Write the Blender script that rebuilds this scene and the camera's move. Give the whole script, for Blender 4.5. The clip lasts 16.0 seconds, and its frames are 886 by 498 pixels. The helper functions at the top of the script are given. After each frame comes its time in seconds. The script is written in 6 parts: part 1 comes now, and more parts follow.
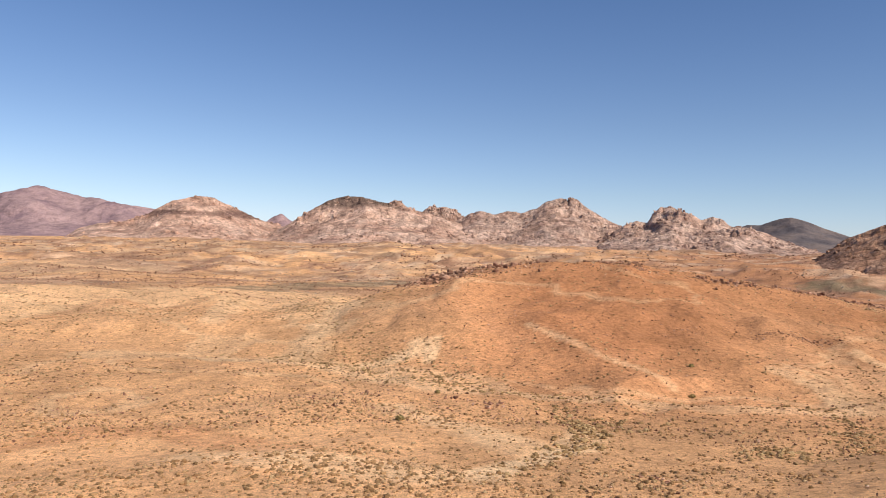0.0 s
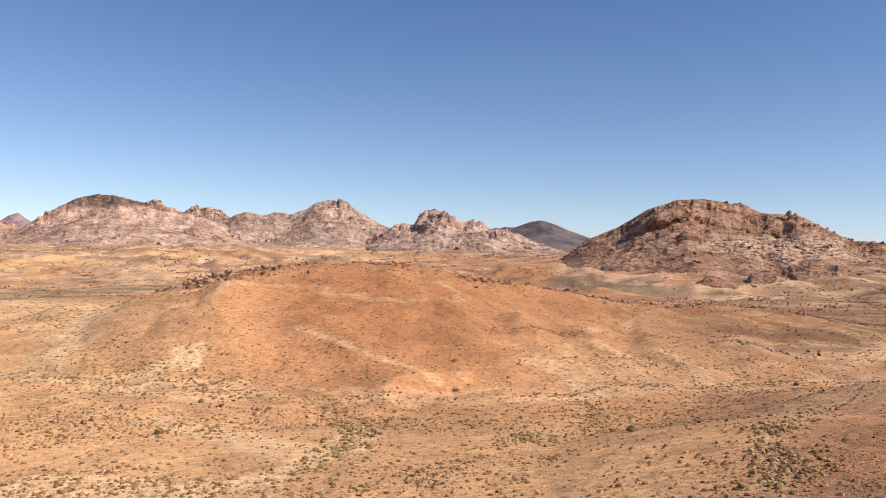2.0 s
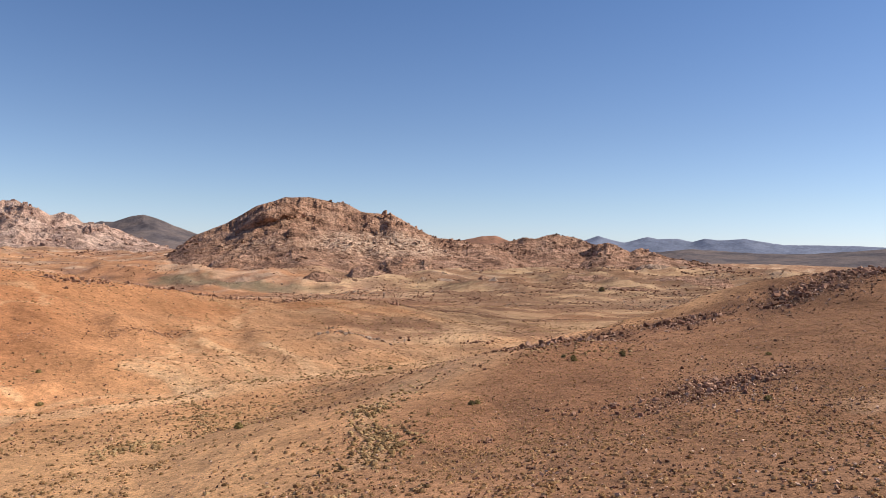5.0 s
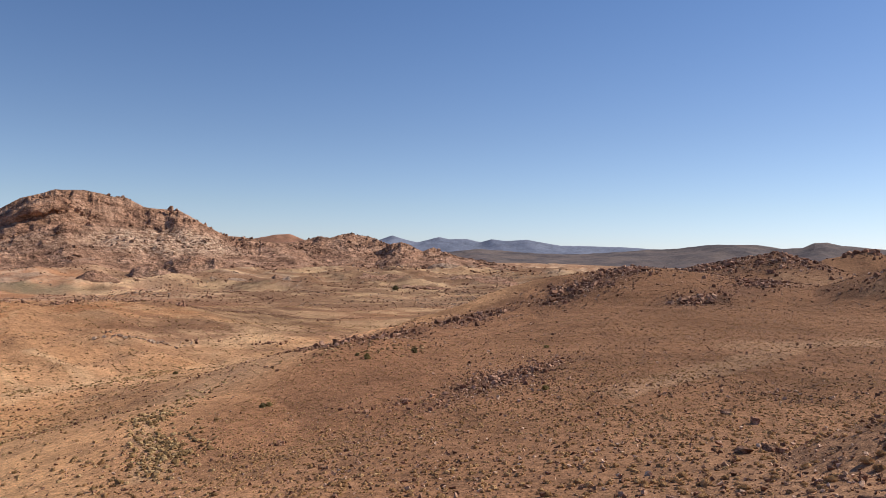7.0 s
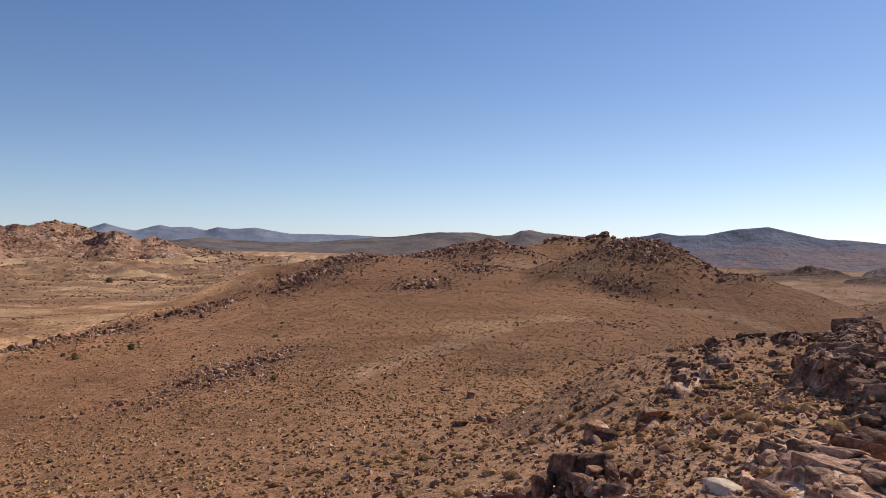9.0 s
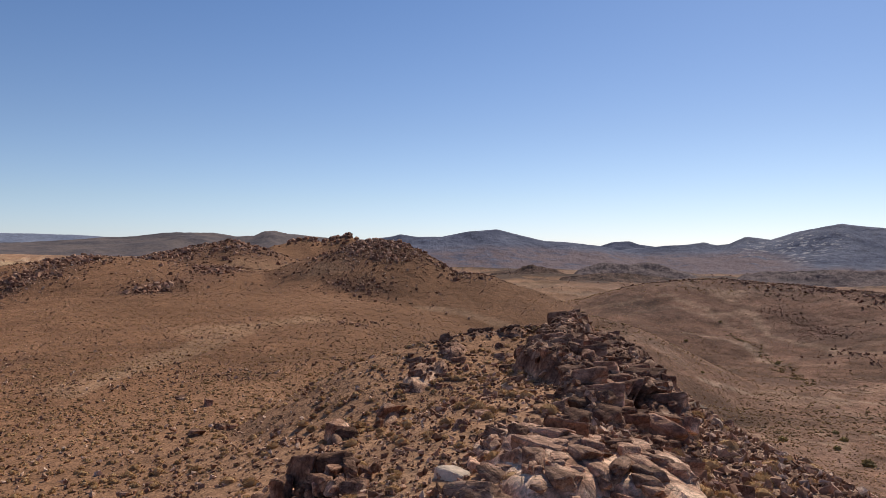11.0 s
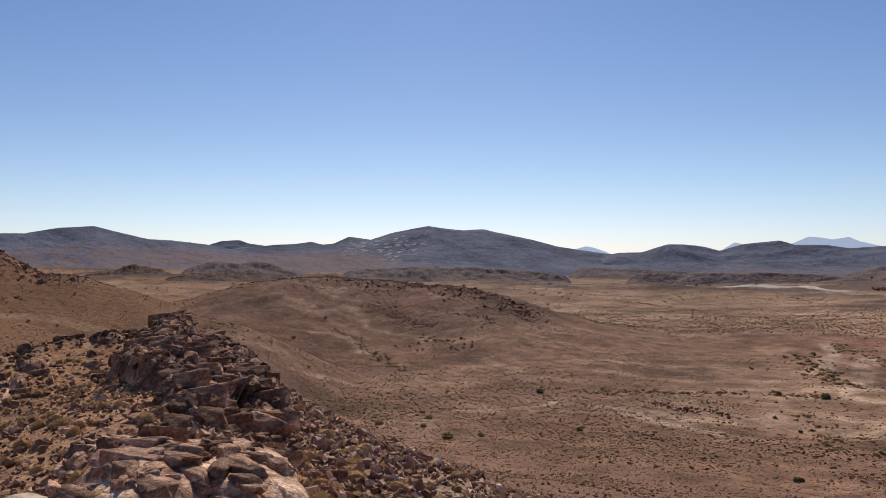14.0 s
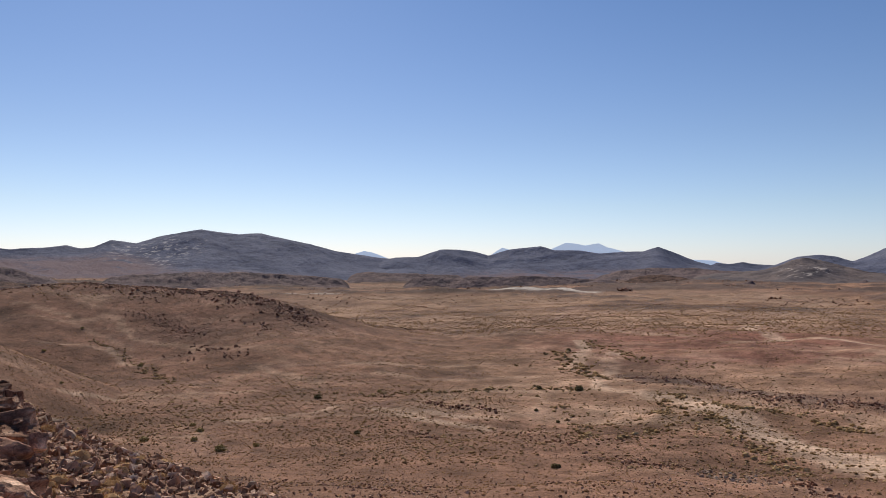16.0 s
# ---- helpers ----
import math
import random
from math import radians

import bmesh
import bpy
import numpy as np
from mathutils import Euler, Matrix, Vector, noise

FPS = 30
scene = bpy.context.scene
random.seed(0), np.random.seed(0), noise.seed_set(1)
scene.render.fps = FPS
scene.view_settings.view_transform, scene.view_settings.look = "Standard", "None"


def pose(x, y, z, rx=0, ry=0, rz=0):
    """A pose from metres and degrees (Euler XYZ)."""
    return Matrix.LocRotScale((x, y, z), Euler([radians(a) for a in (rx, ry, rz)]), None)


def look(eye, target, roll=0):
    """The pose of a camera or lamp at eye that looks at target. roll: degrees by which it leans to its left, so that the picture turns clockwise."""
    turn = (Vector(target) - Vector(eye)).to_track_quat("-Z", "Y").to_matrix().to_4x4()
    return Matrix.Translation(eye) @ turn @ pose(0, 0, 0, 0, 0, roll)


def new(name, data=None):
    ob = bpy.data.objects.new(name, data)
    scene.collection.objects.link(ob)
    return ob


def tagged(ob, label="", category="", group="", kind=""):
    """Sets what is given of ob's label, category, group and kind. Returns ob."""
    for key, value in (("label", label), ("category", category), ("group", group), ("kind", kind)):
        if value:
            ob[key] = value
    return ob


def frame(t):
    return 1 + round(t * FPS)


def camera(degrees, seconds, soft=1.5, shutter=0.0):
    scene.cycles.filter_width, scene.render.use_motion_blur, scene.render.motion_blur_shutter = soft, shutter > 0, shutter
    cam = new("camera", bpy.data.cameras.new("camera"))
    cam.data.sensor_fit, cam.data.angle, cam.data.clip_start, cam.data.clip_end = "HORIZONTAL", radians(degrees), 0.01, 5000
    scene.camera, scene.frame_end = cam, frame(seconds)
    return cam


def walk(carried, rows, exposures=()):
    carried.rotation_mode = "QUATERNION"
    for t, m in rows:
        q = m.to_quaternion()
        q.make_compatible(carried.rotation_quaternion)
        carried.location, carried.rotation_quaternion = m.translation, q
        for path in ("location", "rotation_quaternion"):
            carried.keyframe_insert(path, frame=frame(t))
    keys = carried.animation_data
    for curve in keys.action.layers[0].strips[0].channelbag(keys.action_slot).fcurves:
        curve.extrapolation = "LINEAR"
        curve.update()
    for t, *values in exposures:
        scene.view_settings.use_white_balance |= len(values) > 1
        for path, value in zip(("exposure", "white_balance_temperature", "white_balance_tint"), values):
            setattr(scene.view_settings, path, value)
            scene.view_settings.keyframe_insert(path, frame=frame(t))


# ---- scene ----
EYE = 1.65          # eye above the rock on which the camera turns
ARM = 0.4           # the camera is held out from the axis of the turn


def eye_at(yaw):
    a = radians(yaw)
    return Vector((ARM * math.sin(a), ARM * math.cos(a), EYE))


def turned(yaw, pitch, roll):
    """The camera's pose: yaw clockwise from +y, pitch upwards."""
    a, p = radians(yaw), radians(pitch)
    e = eye_at(yaw)
    way = Vector((math.sin(a) * math.cos(p), math.cos(a) * math.cos(p), math.sin(p)))
    return look(e, e + way * 10, roll)


cam = camera(60.2, 16.0, soft=0.5)
PATH = [
    (0, -0.00, -0.15, 1.60), (0.5, 5.19, 0.07, 1.80), (1, 8.59, 0.04, 1.65), (1.5, 12.50, 0.26, 1.47),
    (2, 17.14, 0.39, 1.23), (2.5, 22.53, 0.46, 1.34), (3, 27.86, 0.52, 1.37), (3.5, 33.07, 0.66, 1.61),
    (4, 37.78, 0.70, 1.34), (4.2, 39.58, 0.68, 1.18), (6.3, 54.82, 0.90, 0.87), (6.5, 56.34, 0.94, 0.82),
    (7, 61.11, 0.85, 1.07), (7.5, 67.46, 0.55, 1.33), (8, 73.52, -0.05, 0.99), (8.2, 75.05, -0.05, 0.77),
    (10.3, 93.05, 0.33, 0.49), (10.5, 95.09, 0.24, 0.40), (11, 100.18, 0.40, 0.29), (11.5, 104.53, 0.87, 0.41),
    (12, 109.59, 0.95, 0.69), (12.5, 113.90, 0.75, 0.95), (13, 117.92, 0.68, 0.56), (13.5, 123.82, 0.61, 0.36),
    (14, 128.81, 0.45, 0.22), (14.5, 133.07, 0.47, 0.23), (15, 137.37, 0.46, 0.41), (15.5, 141.57, 0.61, 0.44),
    (16, 145.28, 0.86, 0.20),
]
EXPOSURES = [(0.0, 0.2), (2.0, 0.33), (2.5, 0.37), (3.0, 0.37), (3.5, 0.32), (4.0, 0.28), (6.3, 0.22), (7.0, 0.12), (8.0, 0.07), (10.3, 0.02), (11.0, -0.08), (11.5, -0.21), (12.0, -0.22), (13.0, -0.2), (14.0, -0.16), (16.0, -0.13)]
walk(cam, [(t, turned(y, p, r)) for t, y, p, r in PATH], exposures=EXPOSURES)

# ---- light ----
SUN_AZ, SUN_EL = 128.0, 40.0
world = bpy.data.worlds.new("world")
scene.world = world
world.use_nodes = True
wn = world.node_tree.nodes
wn.clear()
sky = wn.new("ShaderNodeTexSky")
sky.sky_type = "NISHITA"
sky.sun_disc = False
sky.sun_elevation = radians(SUN_EL)
sky.sun_rotation = radians(SUN_AZ)
sky.altitude = 1500
sky.air_density = 1.0
sky.dust_density = 0.7
sky.ozone_density = 1.5
bg = wn.new("ShaderNodeBackground")
bg.inputs["Strength"].default_value = 0.088
wo = wn.new("ShaderNodeOutputWorld")
tint = wn.new("ShaderNodeMix")
tint.data_type, tint.blend_type = "RGBA", "MULTIPLY"
tint.inputs[0].default_value = 1.0
coord = wn.new("ShaderNodeTexCoord")
axes = wn.new("ShaderNodeSeparateXYZ")
world.node_tree.links.new(coord.outputs["Generated"], axes.inputs[0])
haze = wn.new("ShaderNodeValToRGB")
haze.color_ramp.elements[0].position, haze.color_ramp.elements[0].color = 0.0, (0.99, 1.05, 1.38, 1)
haze.color_ramp.elements[1].position, haze.color_ramp.elements[1].color = 0.16, (0.88, 0.935, 1.09, 1)
haze.color_ramp.elements.new(0.07).color = (0.96, 1.0, 1.16, 1)
haze.color_ramp.elements.new(0.34).color = (0.72, 0.865, 1.09, 1)
world.node_tree.links.new(axes.outputs[2], haze.inputs[0])
world.node_tree.links.new(haze.outputs[0], tint.inputs[7])
world.node_tree.links.new(sky.outputs[0], tint.inputs[6])
world.node_tree.links.new(tint.outputs[2], bg.inputs[0])
world.node_tree.links.new(bg.outputs[0], wo.inputs[0])

sun_data = bpy.data.lights.new("sun", "SUN")
sun_data.energy = 4.5
sun_data.angle = radians(0.5)
sun_data.color = (1.0, 0.92, 0.79)
sun = new("sun", sun_data)
_a, _e = radians(SUN_AZ), radians(SUN_EL)
sun.matrix_world = look(Vector((math.sin(_a) * math.cos(_e), math.cos(_a) * math.cos(_e), math.sin(_e))) * 500, (0, 0, 0))

# ---- noise and land forms ----
def hash01(i, j, seed):
    h = (i.astype(np.int64) * 374761393 + j.astype(np.int64) * 668265263 + seed * 1442695041) & 0x7FFFFFFF
    h = ((h ^ (h >> 13)) * 1274126177) & 0x7FFFFFFF
    h = (h ^ (h >> 16)) & 0xFFFFF
    return h / float(0xFFFFF)


def vnoise(x, y, seed=0):
    """Smooth noise from -1 to 1, one bump per unit."""
    i, j = np.floor(x), np.floor(y)
    u, v = x - i, y - j
    u, v = u * u * u * (u * (u * 6 - 15) + 10), v * v * v * (v * (v * 6 - 15) + 10)
    a, b = hash01(i, j, seed), hash01(i + 1, j, seed)
    c, d = hash01(i, j + 1, seed), hash01(i + 1, j + 1, seed)
    return ((a + (b - a) * u) * (1 - v) + (c + (d - c) * u) * v) * 2 - 1


def fbm(x, y, octaves=4, seed=0, gain=0.5):
    s, k, n = 0.0, 1.0, 0.0
    for o in range(octaves):
        c, d = math.cos(o * 0.9), math.sin(o * 0.9)
        s = s + k * vnoise((x * c - y * d) * 2 ** o + o * 17.3, (x * d + y * c) * 2 ** o - o * 9.1, seed + o * 7)
        n += k
        k *= gain
    return s / n


def ridged(x, y, octaves=4, seed=0, gain=0.55):
    s, k, n = 0.0, 1.0, 0.0
    for o in range(octaves):
        c, d = math.cos(o * 1.1 + 0.4), math.sin(o * 1.1 + 0.4)
        v = 1 - np.abs(vnoise((x * c - y * d) * 2 ** o + o * 5.7, (x * d + y * c) * 2 ** o + o * 3.3, seed + o * 11))
        s = s + k * v * v
        n += k
        k *= gain
    return s / n


def smooth(e0, e1, x):
    t = np.clip((x - e0) / (e1 - e0), 0, 1)
    return t * t * (3 - 2 * t)


def polar(az, r):
    a = np.radians(az)
    return r * np.sin(a), r * np.cos(a)


def lift(el, r):
    """Height of what is seen from the eye at that elevation and distance."""
    return EYE + r * np.tan(np.radians(el))


# The lie of the land without its hills: heights along rays from the standpoint.
LOGR = np.linspace(math.log(1.0), math.log(4950.0), 140)
FALLS = []


def fall(az, *pairs):
    r, z = [1.0] + list(pairs[0::2]), [0.0] + list(pairs[1::2])
    FALLS.append((az, np.interp(LOGR, np.log(r), z)))


fall(-35, 5, -1, 15, -4.5, 30, -10.5, 60, -18.5, 100, -22.5, 200, -23.5, 400, -25, 520, -26, 1000, -22, 1800, -15, 2700, -10, 4900, 0)
fall(-15, 5, -1, 15, -4.5, 30, -10.5, 60, -18.5, 100, -22.5, 200, -24, 400, -25, 520, -26, 900, -18, 1500, -8, 2500, 2, 4900, 20)
fall(10, 5, -1, 15, -4.5, 30, -10.5, 60, -18.3, 100, -22.5, 150, -24, 400, -25, 520, -26, 800, -16, 1200, -7, 2000, 4, 2600, 9, 4900, 20)
fall(35, 5, -1, 15, -4.3, 30, -9.3, 50, -14, 80, -19, 130, -23, 220, -25, 400, -26, 640, -26, 800, -14, 950, -4, 1500, 5, 4900, 20)
fall(48, 5, -1, 15, -4.3, 30, -8.8, 50, -12.5, 80, -16, 110, -18, 150, -22, 220, -25, 400, -25, 640, -24, 1000, -19, 1500, -10, 4900, 20)
fall(60, 5, -1, 15, -4.5, 38, -9.8, 80, -11.8, 140, -12.5, 200, -18, 260, -24.5, 500, -26, 1000, -21, 2000, -14, 4900, 20)
fall(74, 5, -1, 15, -4.3, 30, -7.5, 60, -9.3, 120, -8.5, 180, -4.5, 220, -3, 300, -13, 400, -26, 1000, -24, 2000, -16, 4900, 10)
fall(88, 5, -1, 15, -4.0, 30, -5.8, 45, -7.2, 60, -8.4, 100, -8.5, 160, -5.5, 230, -4, 300, -6, 420, -16, 600, -30, 1500, -34, 4900, -10)
fall(99, 5, -1.2, 10, -2.2, 14, -2.9, 30, -4.5, 45, -5.4, 60, -7.5, 100, -9, 150, -7, 200, -7, 280, -15, 400, -29, 1000, -36, 2500, -42, 4900, -50)
fall(108, 5, -1.2, 10, -2.5, 15, -3.1, 25, -3.3, 46, -3.5, 55, -6.5, 80, -10.5, 120, -13.5, 180, -15, 300, -28, 600, -34, 2500, -46, 4900, -70)
fall(118, 5, -1.2, 10, -2.3, 20, -3.9, 28, -5.6, 40, -9, 60, -14.5, 100, -21, 150, -25, 300, -30, 600, -35, 1200, -42, 2500, -52, 4900, -90)
fall(135, 5, -1.2, 10, -2.8, 20, -5.5, 27, -7.3, 45, -12, 75, -18.8, 110, -23.5, 160, -26.5, 300, -30, 600, -36, 1200, -46, 2600, -67, 4900, -110)
fall(155, 5, -1.2, 10, -2.8, 20, -5.3, 27, -7, 45, -11.8, 75, -18.6, 110, -23.5, 160, -27, 300, -30, 600, -36, 1200, -45, 2600, -62, 4900, -100)
fall(178, 5, -1.2, 10, -2.8, 20, -5.3, 27, -7, 45, -11.8, 75, -18.6, 110, -23.5, 160, -27, 300, -30, 600, -34, 1200, -38, 2600, -43, 4900, -60)
fall(230, 5, -0.6, 10, -1.6, 30, -5.5, 80, -14, 200, -25, 600, -30, 2000, -34, 4900, -40)
fall(300, 5, -0.6, 10, -1.6, 30, -6.5, 80, -18, 200, -24, 600, -28, 2000, -20, 4900, -20)


AZG = np.arange(0, 360, 1.0)
_fa = np.array([f[0] for f in FALLS]) % 360
_order = np.argsort(_fa)
_fa, _fz = _fa[_order], np.array([FALLS[i][1] for i in _order])
_fa3 = np.concatenate([_fa - 360, _fa, _fa + 360])
_fz3 = np.concatenate([_fz] * 3)
BASE = np.stack([np.interp(AZG, _fa3, _fz3[:, k]) for k in range(len(LOGR))], 1)
_w = np.exp(-0.5 * (np.arange(-12, 13) / 4.0) ** 2)
_w /= _w.sum()
BASE = sum(w * np.roll(BASE, s, 0) for w, s in zip(_w, range(-12, 13)))
_w = np.exp(-0.5 * (np.arange(-4, 5) / 1.3) ** 2)
_w /= _w.sum()
_pad = np.concatenate([BASE[:, :1]] * 4 + [BASE] + [BASE[:, -1:]] * 4, 1)
BASE = sum(w * _pad[:, s:s + len(LOGR)] for w, s in zip(_w, range(9)))


def base_z(az, r):
    a = az % 360
    i = np.floor(a).astype(int)
    u = a - i
    t = (np.log(np.maximum(r, 1.0)) - LOGR[0]) / (LOGR[1] - LOGR[0])
    j = np.clip(np.floor(t).astype(int), 0, len(LOGR) - 2)
    v = np.clip(t - j, 0, 1)
    i0, i1 = i % 360, (i + 1) % 360
    return ((BASE[i0, j] * (1 - u) + BASE[i1, j] * u) * (1 - v) + (BASE[i0, j + 1] * (1 - u) + BASE[i1, j + 1] * u) * v)


RIDGES = []


def ridge(crest, front, back, power=1.25, steep=2.2):
    """A hill: its crest as (azimuth, elevation, distance), the widths of its two slopes; its ends are steeper than its sides."""
    RIDGES.append((np.array(crest, float), front, back, power, steep))


# the red hill across the valley, with a long arm that falls away
ridge([(-13, -5.30, 300), (-8.9, -4.50, 290), (-4, -3.67, 280), (-0.1, -1.91, 270), (3.1, -1.20, 265), (9, -0.60, 268), (13.2, -0.15, 272),
       (15.3, -0.74, 275), (20.8, -1.24, 285), (26.1, -1.94, 295), (30.8, -2.86, 300), (37.1, -2.80, 310), (42.4, -3.03, 320), (48, -4.50, 330)], 128, 140)
# low rise before the plain
ridge([(-34, -2.92, 350), (-28, -3.03, 345), (-21.5, -3.60, 335), (-17.7, -3.20, 330), (-13.8, -4.10, 325), (-9.3, -3.99, 320)], 130, 110)
# the spur that runs on from the standpoint to the rocky tops
ridge([(47.5, -10.00, 88), (51.5, -8.30, 110), (55.2, -5.04, 130), (60.2, -5.15, 150), (63.1, -4.03, 162), (66.1, -3.55, 175), (70.2, -2.30, 195),
       (72.7, -1.40, 208), (75.5, 0.27, 220), (77.5, -1.05, 230), (79, -0.80, 240)], 60, 60, 1.1, 0.9)
ridge([(77.5, -1.20, 245), (80.1, 0.41, 255), (82.6, 0.89, 262), (84.6, 1.14, 265), (85.7, 0.92, 268), (87.3, -0.40, 270), (90, -1.50, 265), (94, -1.30, 250)], 60, 80, 1.0, 1.8)
ridge([(86.5, -0.60, 370), (87.9, 0.54, 375), (90.2, 1.10, 380), (91.2, 0.85, 380), (93.1, 1.29, 385), (94.4, 0.30, 380), (98, -0.70, 360)], 60, 90, 1.0, 2.0)
ridge([(91, -1.30, 195), (92.2, -0.80, 198), (93.3, 0.10, 200), (94.4, 1.48, 202), (96.2, 1.50, 203), (97.3, 0.20, 202), (98.7, -0.32, 200), (100.4, -1.02, 197),
       (102.9, -1.14, 192), (106, -1.96, 186), (108.6, -3.21, 180), (113, -4.43, 170)], 42, 60, 1.0, 1.6)
# low dark hill in the plain
ridge([(110, -4.60, 330), (114.2, -2.03, 350), (117.2, -1.40, 360), (120.4, -1.19, 365), (123.7, -1.53, 360), (127, -1.82, 350), (130.4, -2.30, 335),
       (132.5, -2.72, 320), (135, -4.25, 300), (137, -5.20, 285)], 125, 130, 1.1)
# the rocky back of the standpoint
ridge([(107, -18.80, 13), (107.5, -13.80, 18), (108, -10.20, 26), (108.8, -7.20, 37), (109.6, -4.87, 47)], 6, 6, 0.9, 0)
ridge([(99, -5.71, 43), (103, -4.95, 46), (106.3, -4.78, 47), (109.6, -4.49, 48), (110.6, -5.60, 47)], 11, 11, 0.95, 0)
ridge([(110.8, -6.00, 46), (112.8, -7.80, 38), (114.8, -10.00, 31), (117, -11.90, 26), (119.5, -14.6, 21)], 10, 10, 1.15, 0)
# foothills under the big brown hill
ridge([(24, -0.71, 760), (28, -0.32, 780), (33, -0.30, 760), (37, -1.40, 740), (41, -1.30, 720)], 100, 160)
ridge([(40, -1.30, 850), (46, -0.35, 880), (52, -0.94, 900), (58, -0.70, 920), (64, -0.75, 950), (70, -0.22, 980)], 220, 150)



def segment_near(x, y, px, py, qx, qy):
    dx, dy = qx - px, qy - py
    t = np.clip(((x - px) * dx + (y - py) * dy) / (dx * dx + dy * dy), 0, 1)
    return np.hypot(x - px - t * dx, y - py - t * dy), t


def foothills(x, y, az, r):
    """Rough low hills between the valley and the mountains."""
    far = smooth(420, 800, r) * smooth(3200, 1800, r)
    wild = 0.75 + 0.35 * smooth(108, 92, az) * smooth(-60, -40, az)
    craggy = smooth(-0.15, 0.3, fbm(x / 210, y / 210, 3, 74))
    return far * wild * (20 * (ridged(x / 330, y / 330, 4, 71) - 0.45) + 9 * (ridged(x / 120, y / 120, 3, 72) - 0.45)
                         + craggy * (3.2 * (ridged(x / 44, y / 44, 3, 75) - 0.42) + 1.6 * fbm(x / 13, y / 13, 3, 76)))


def spur(a0, r0, a1, r1, tall, wide):
    p, q = polar(a0, r0), polar(a1, r1)
    SPURS.append((*p, *q, tall, wide))


SPURS = []
spur(5.0, 212, 18.0, 158, 1.8, 9)
spur(1.5, 250, -1.5, 172, 3.2, 13)
spur(-4.5, 262, -6.0, 184, 2.6, 14)
spur(-9.0, 300, -11.0, 200, 2.8, 15)
spur(-16.0, 310, -16.5, 212, 2.4, 15)
spur(-23.0, 320, -22.0, 225, 2.4, 16)
spur(17.0, 240, 22.5, 170, 2.0, 9)
spur(22.0, 245, 28.5, 168, 2.2, 9)
spur(26.5, 240, 32.5, 180, 1.8, 7)
spur(31.0, 245, 37.0, 184, 2.0, 8)
spur(36.0, 262, 42.0, 205, 1.6, 8)


def land(az, r):
    """Height of the ground."""
    x, y = polar(az, r)
    z0 = base_z(az, r)
    z = z0.copy()
    for crest, front, back, power, steep in RIDGES:
        cx, cy = polar(crest[:, 0], crest[:, 2])
        cz = lift(crest[:, 1], crest[:, 2])
        w = 1.6 * max(front, back)
        m = (x > cx.min() - w) & (x < cx.max() + w) & (y > cy.min() - w) & (y < cy.max() + w)
        if not m.any():
            continue
        xm, ym, rm = x[m], y[m], r[m]
        k0 = np.radians(crest[:, 2].mean()) * steep
        ux, uy = (crest[:, 0] * k0, crest[:, 2]) if steep else (cx, cy)
        pu, pv = (az[m] * k0, rm) if steep else (xm, ym)
        wide = 1 + 0.22 * fbm(xm / 55, ym / 55, 3, 5)
        best = np.zeros_like(xm)
        for k in range(len(crest) - 1):
            d, u = segment_near(pu, pv, ux[k], uy[k], ux[k + 1], uy[k + 1])
            zk = cz[k] + (cz[k + 1] - cz[k]) * u
            rc = crest[k, 2] + (crest[k + 1, 2] - crest[k, 2]) * u
            ww = (front + (back - front) * smooth(-0.7, 0.7, (rm - rc) / max(front, back))) * wide
            s = np.clip(1 - d / ww, 0, 1)
            top = 1 - (np.sqrt((1 - s) ** 2 + 0.004) - 0.0632) / 0.9388
            best = np.maximum(best, np.maximum(zk - z0[m], 0) * np.clip(top, 0, 1) ** power)
        z[m] = np.maximum(z[m], z0[m] + best)
    z = z + foothills(x, y, az, r)
    # gullies and low swells on the valley's slopes
    gully = ridged(x / 46 + 0.4 * fbm(x / 60, y / 60, 2, 82), y / 46, 3, 81) - 0.45
    east = smooth(108, 118, az) * smooth(200, 185, az)
    z = z - gully * smooth(80, 150, r) * smooth(480, 330, r) * (1.5 * smooth(75, 50, np.abs(az - 15)) + 1.3 * east)
    # spurs that come down from the red hill, with shallow gullies between them
    for sx0, sy0, sx1, sy1, tall, wide in SPURS:
        d, u = segment_near(x, y, sx0, sy0, sx1, sy1)
        z = z + tall * np.exp(-(d / (wide * (0.5 + 0.8 * u))) ** 2) * smooth(0.0, 0.25, u) * smooth(1.0, 0.75, u)
    # runnels down every slope of the valley
    west = smooth(82, 60, az) * smooth(-60, -45, az) * smooth(95, 150, r) * smooth(470, 380, r)
    z = z + west * (1.5 * (ridged(x / 30 + 0.5 * fbm(x / 40, y / 40, 2, 86), y / 30, 3, 85) - 0.5) + 0.5 * (ridged(x / 9, y / 9, 2, 87) - 0.5))
    z = z + east * smooth(70, 120, r) * smooth(420, 340, r) * 0.9 * (ridged(x / 24, y / 24, 3, 88) - 0.5)
    cell = np.where(r < 600, r * 0.012, r * 0.02)
    for lam, amp, seed in ((380, 3.2, 1), (140, 1.5, 2), (52, 0.75, 3), (21, 0.32, 4), (8, 0.13, 5), (3, 0.06, 6)):
        k = smooth(0.8, 3.0, lam / cell) * smooth(0.05, 0.5, r / lam)
        if lam < 30:
            k = k * (0.6 + 0.8 * smooth(-0.2, 0.4, vnoise(x / 90, y / 90, 44))) * (1 + 0.9 * east * smooth(30, 60, r))
        z = z + amp * k * vnoise(x / lam, y / lam, seed)
    return z


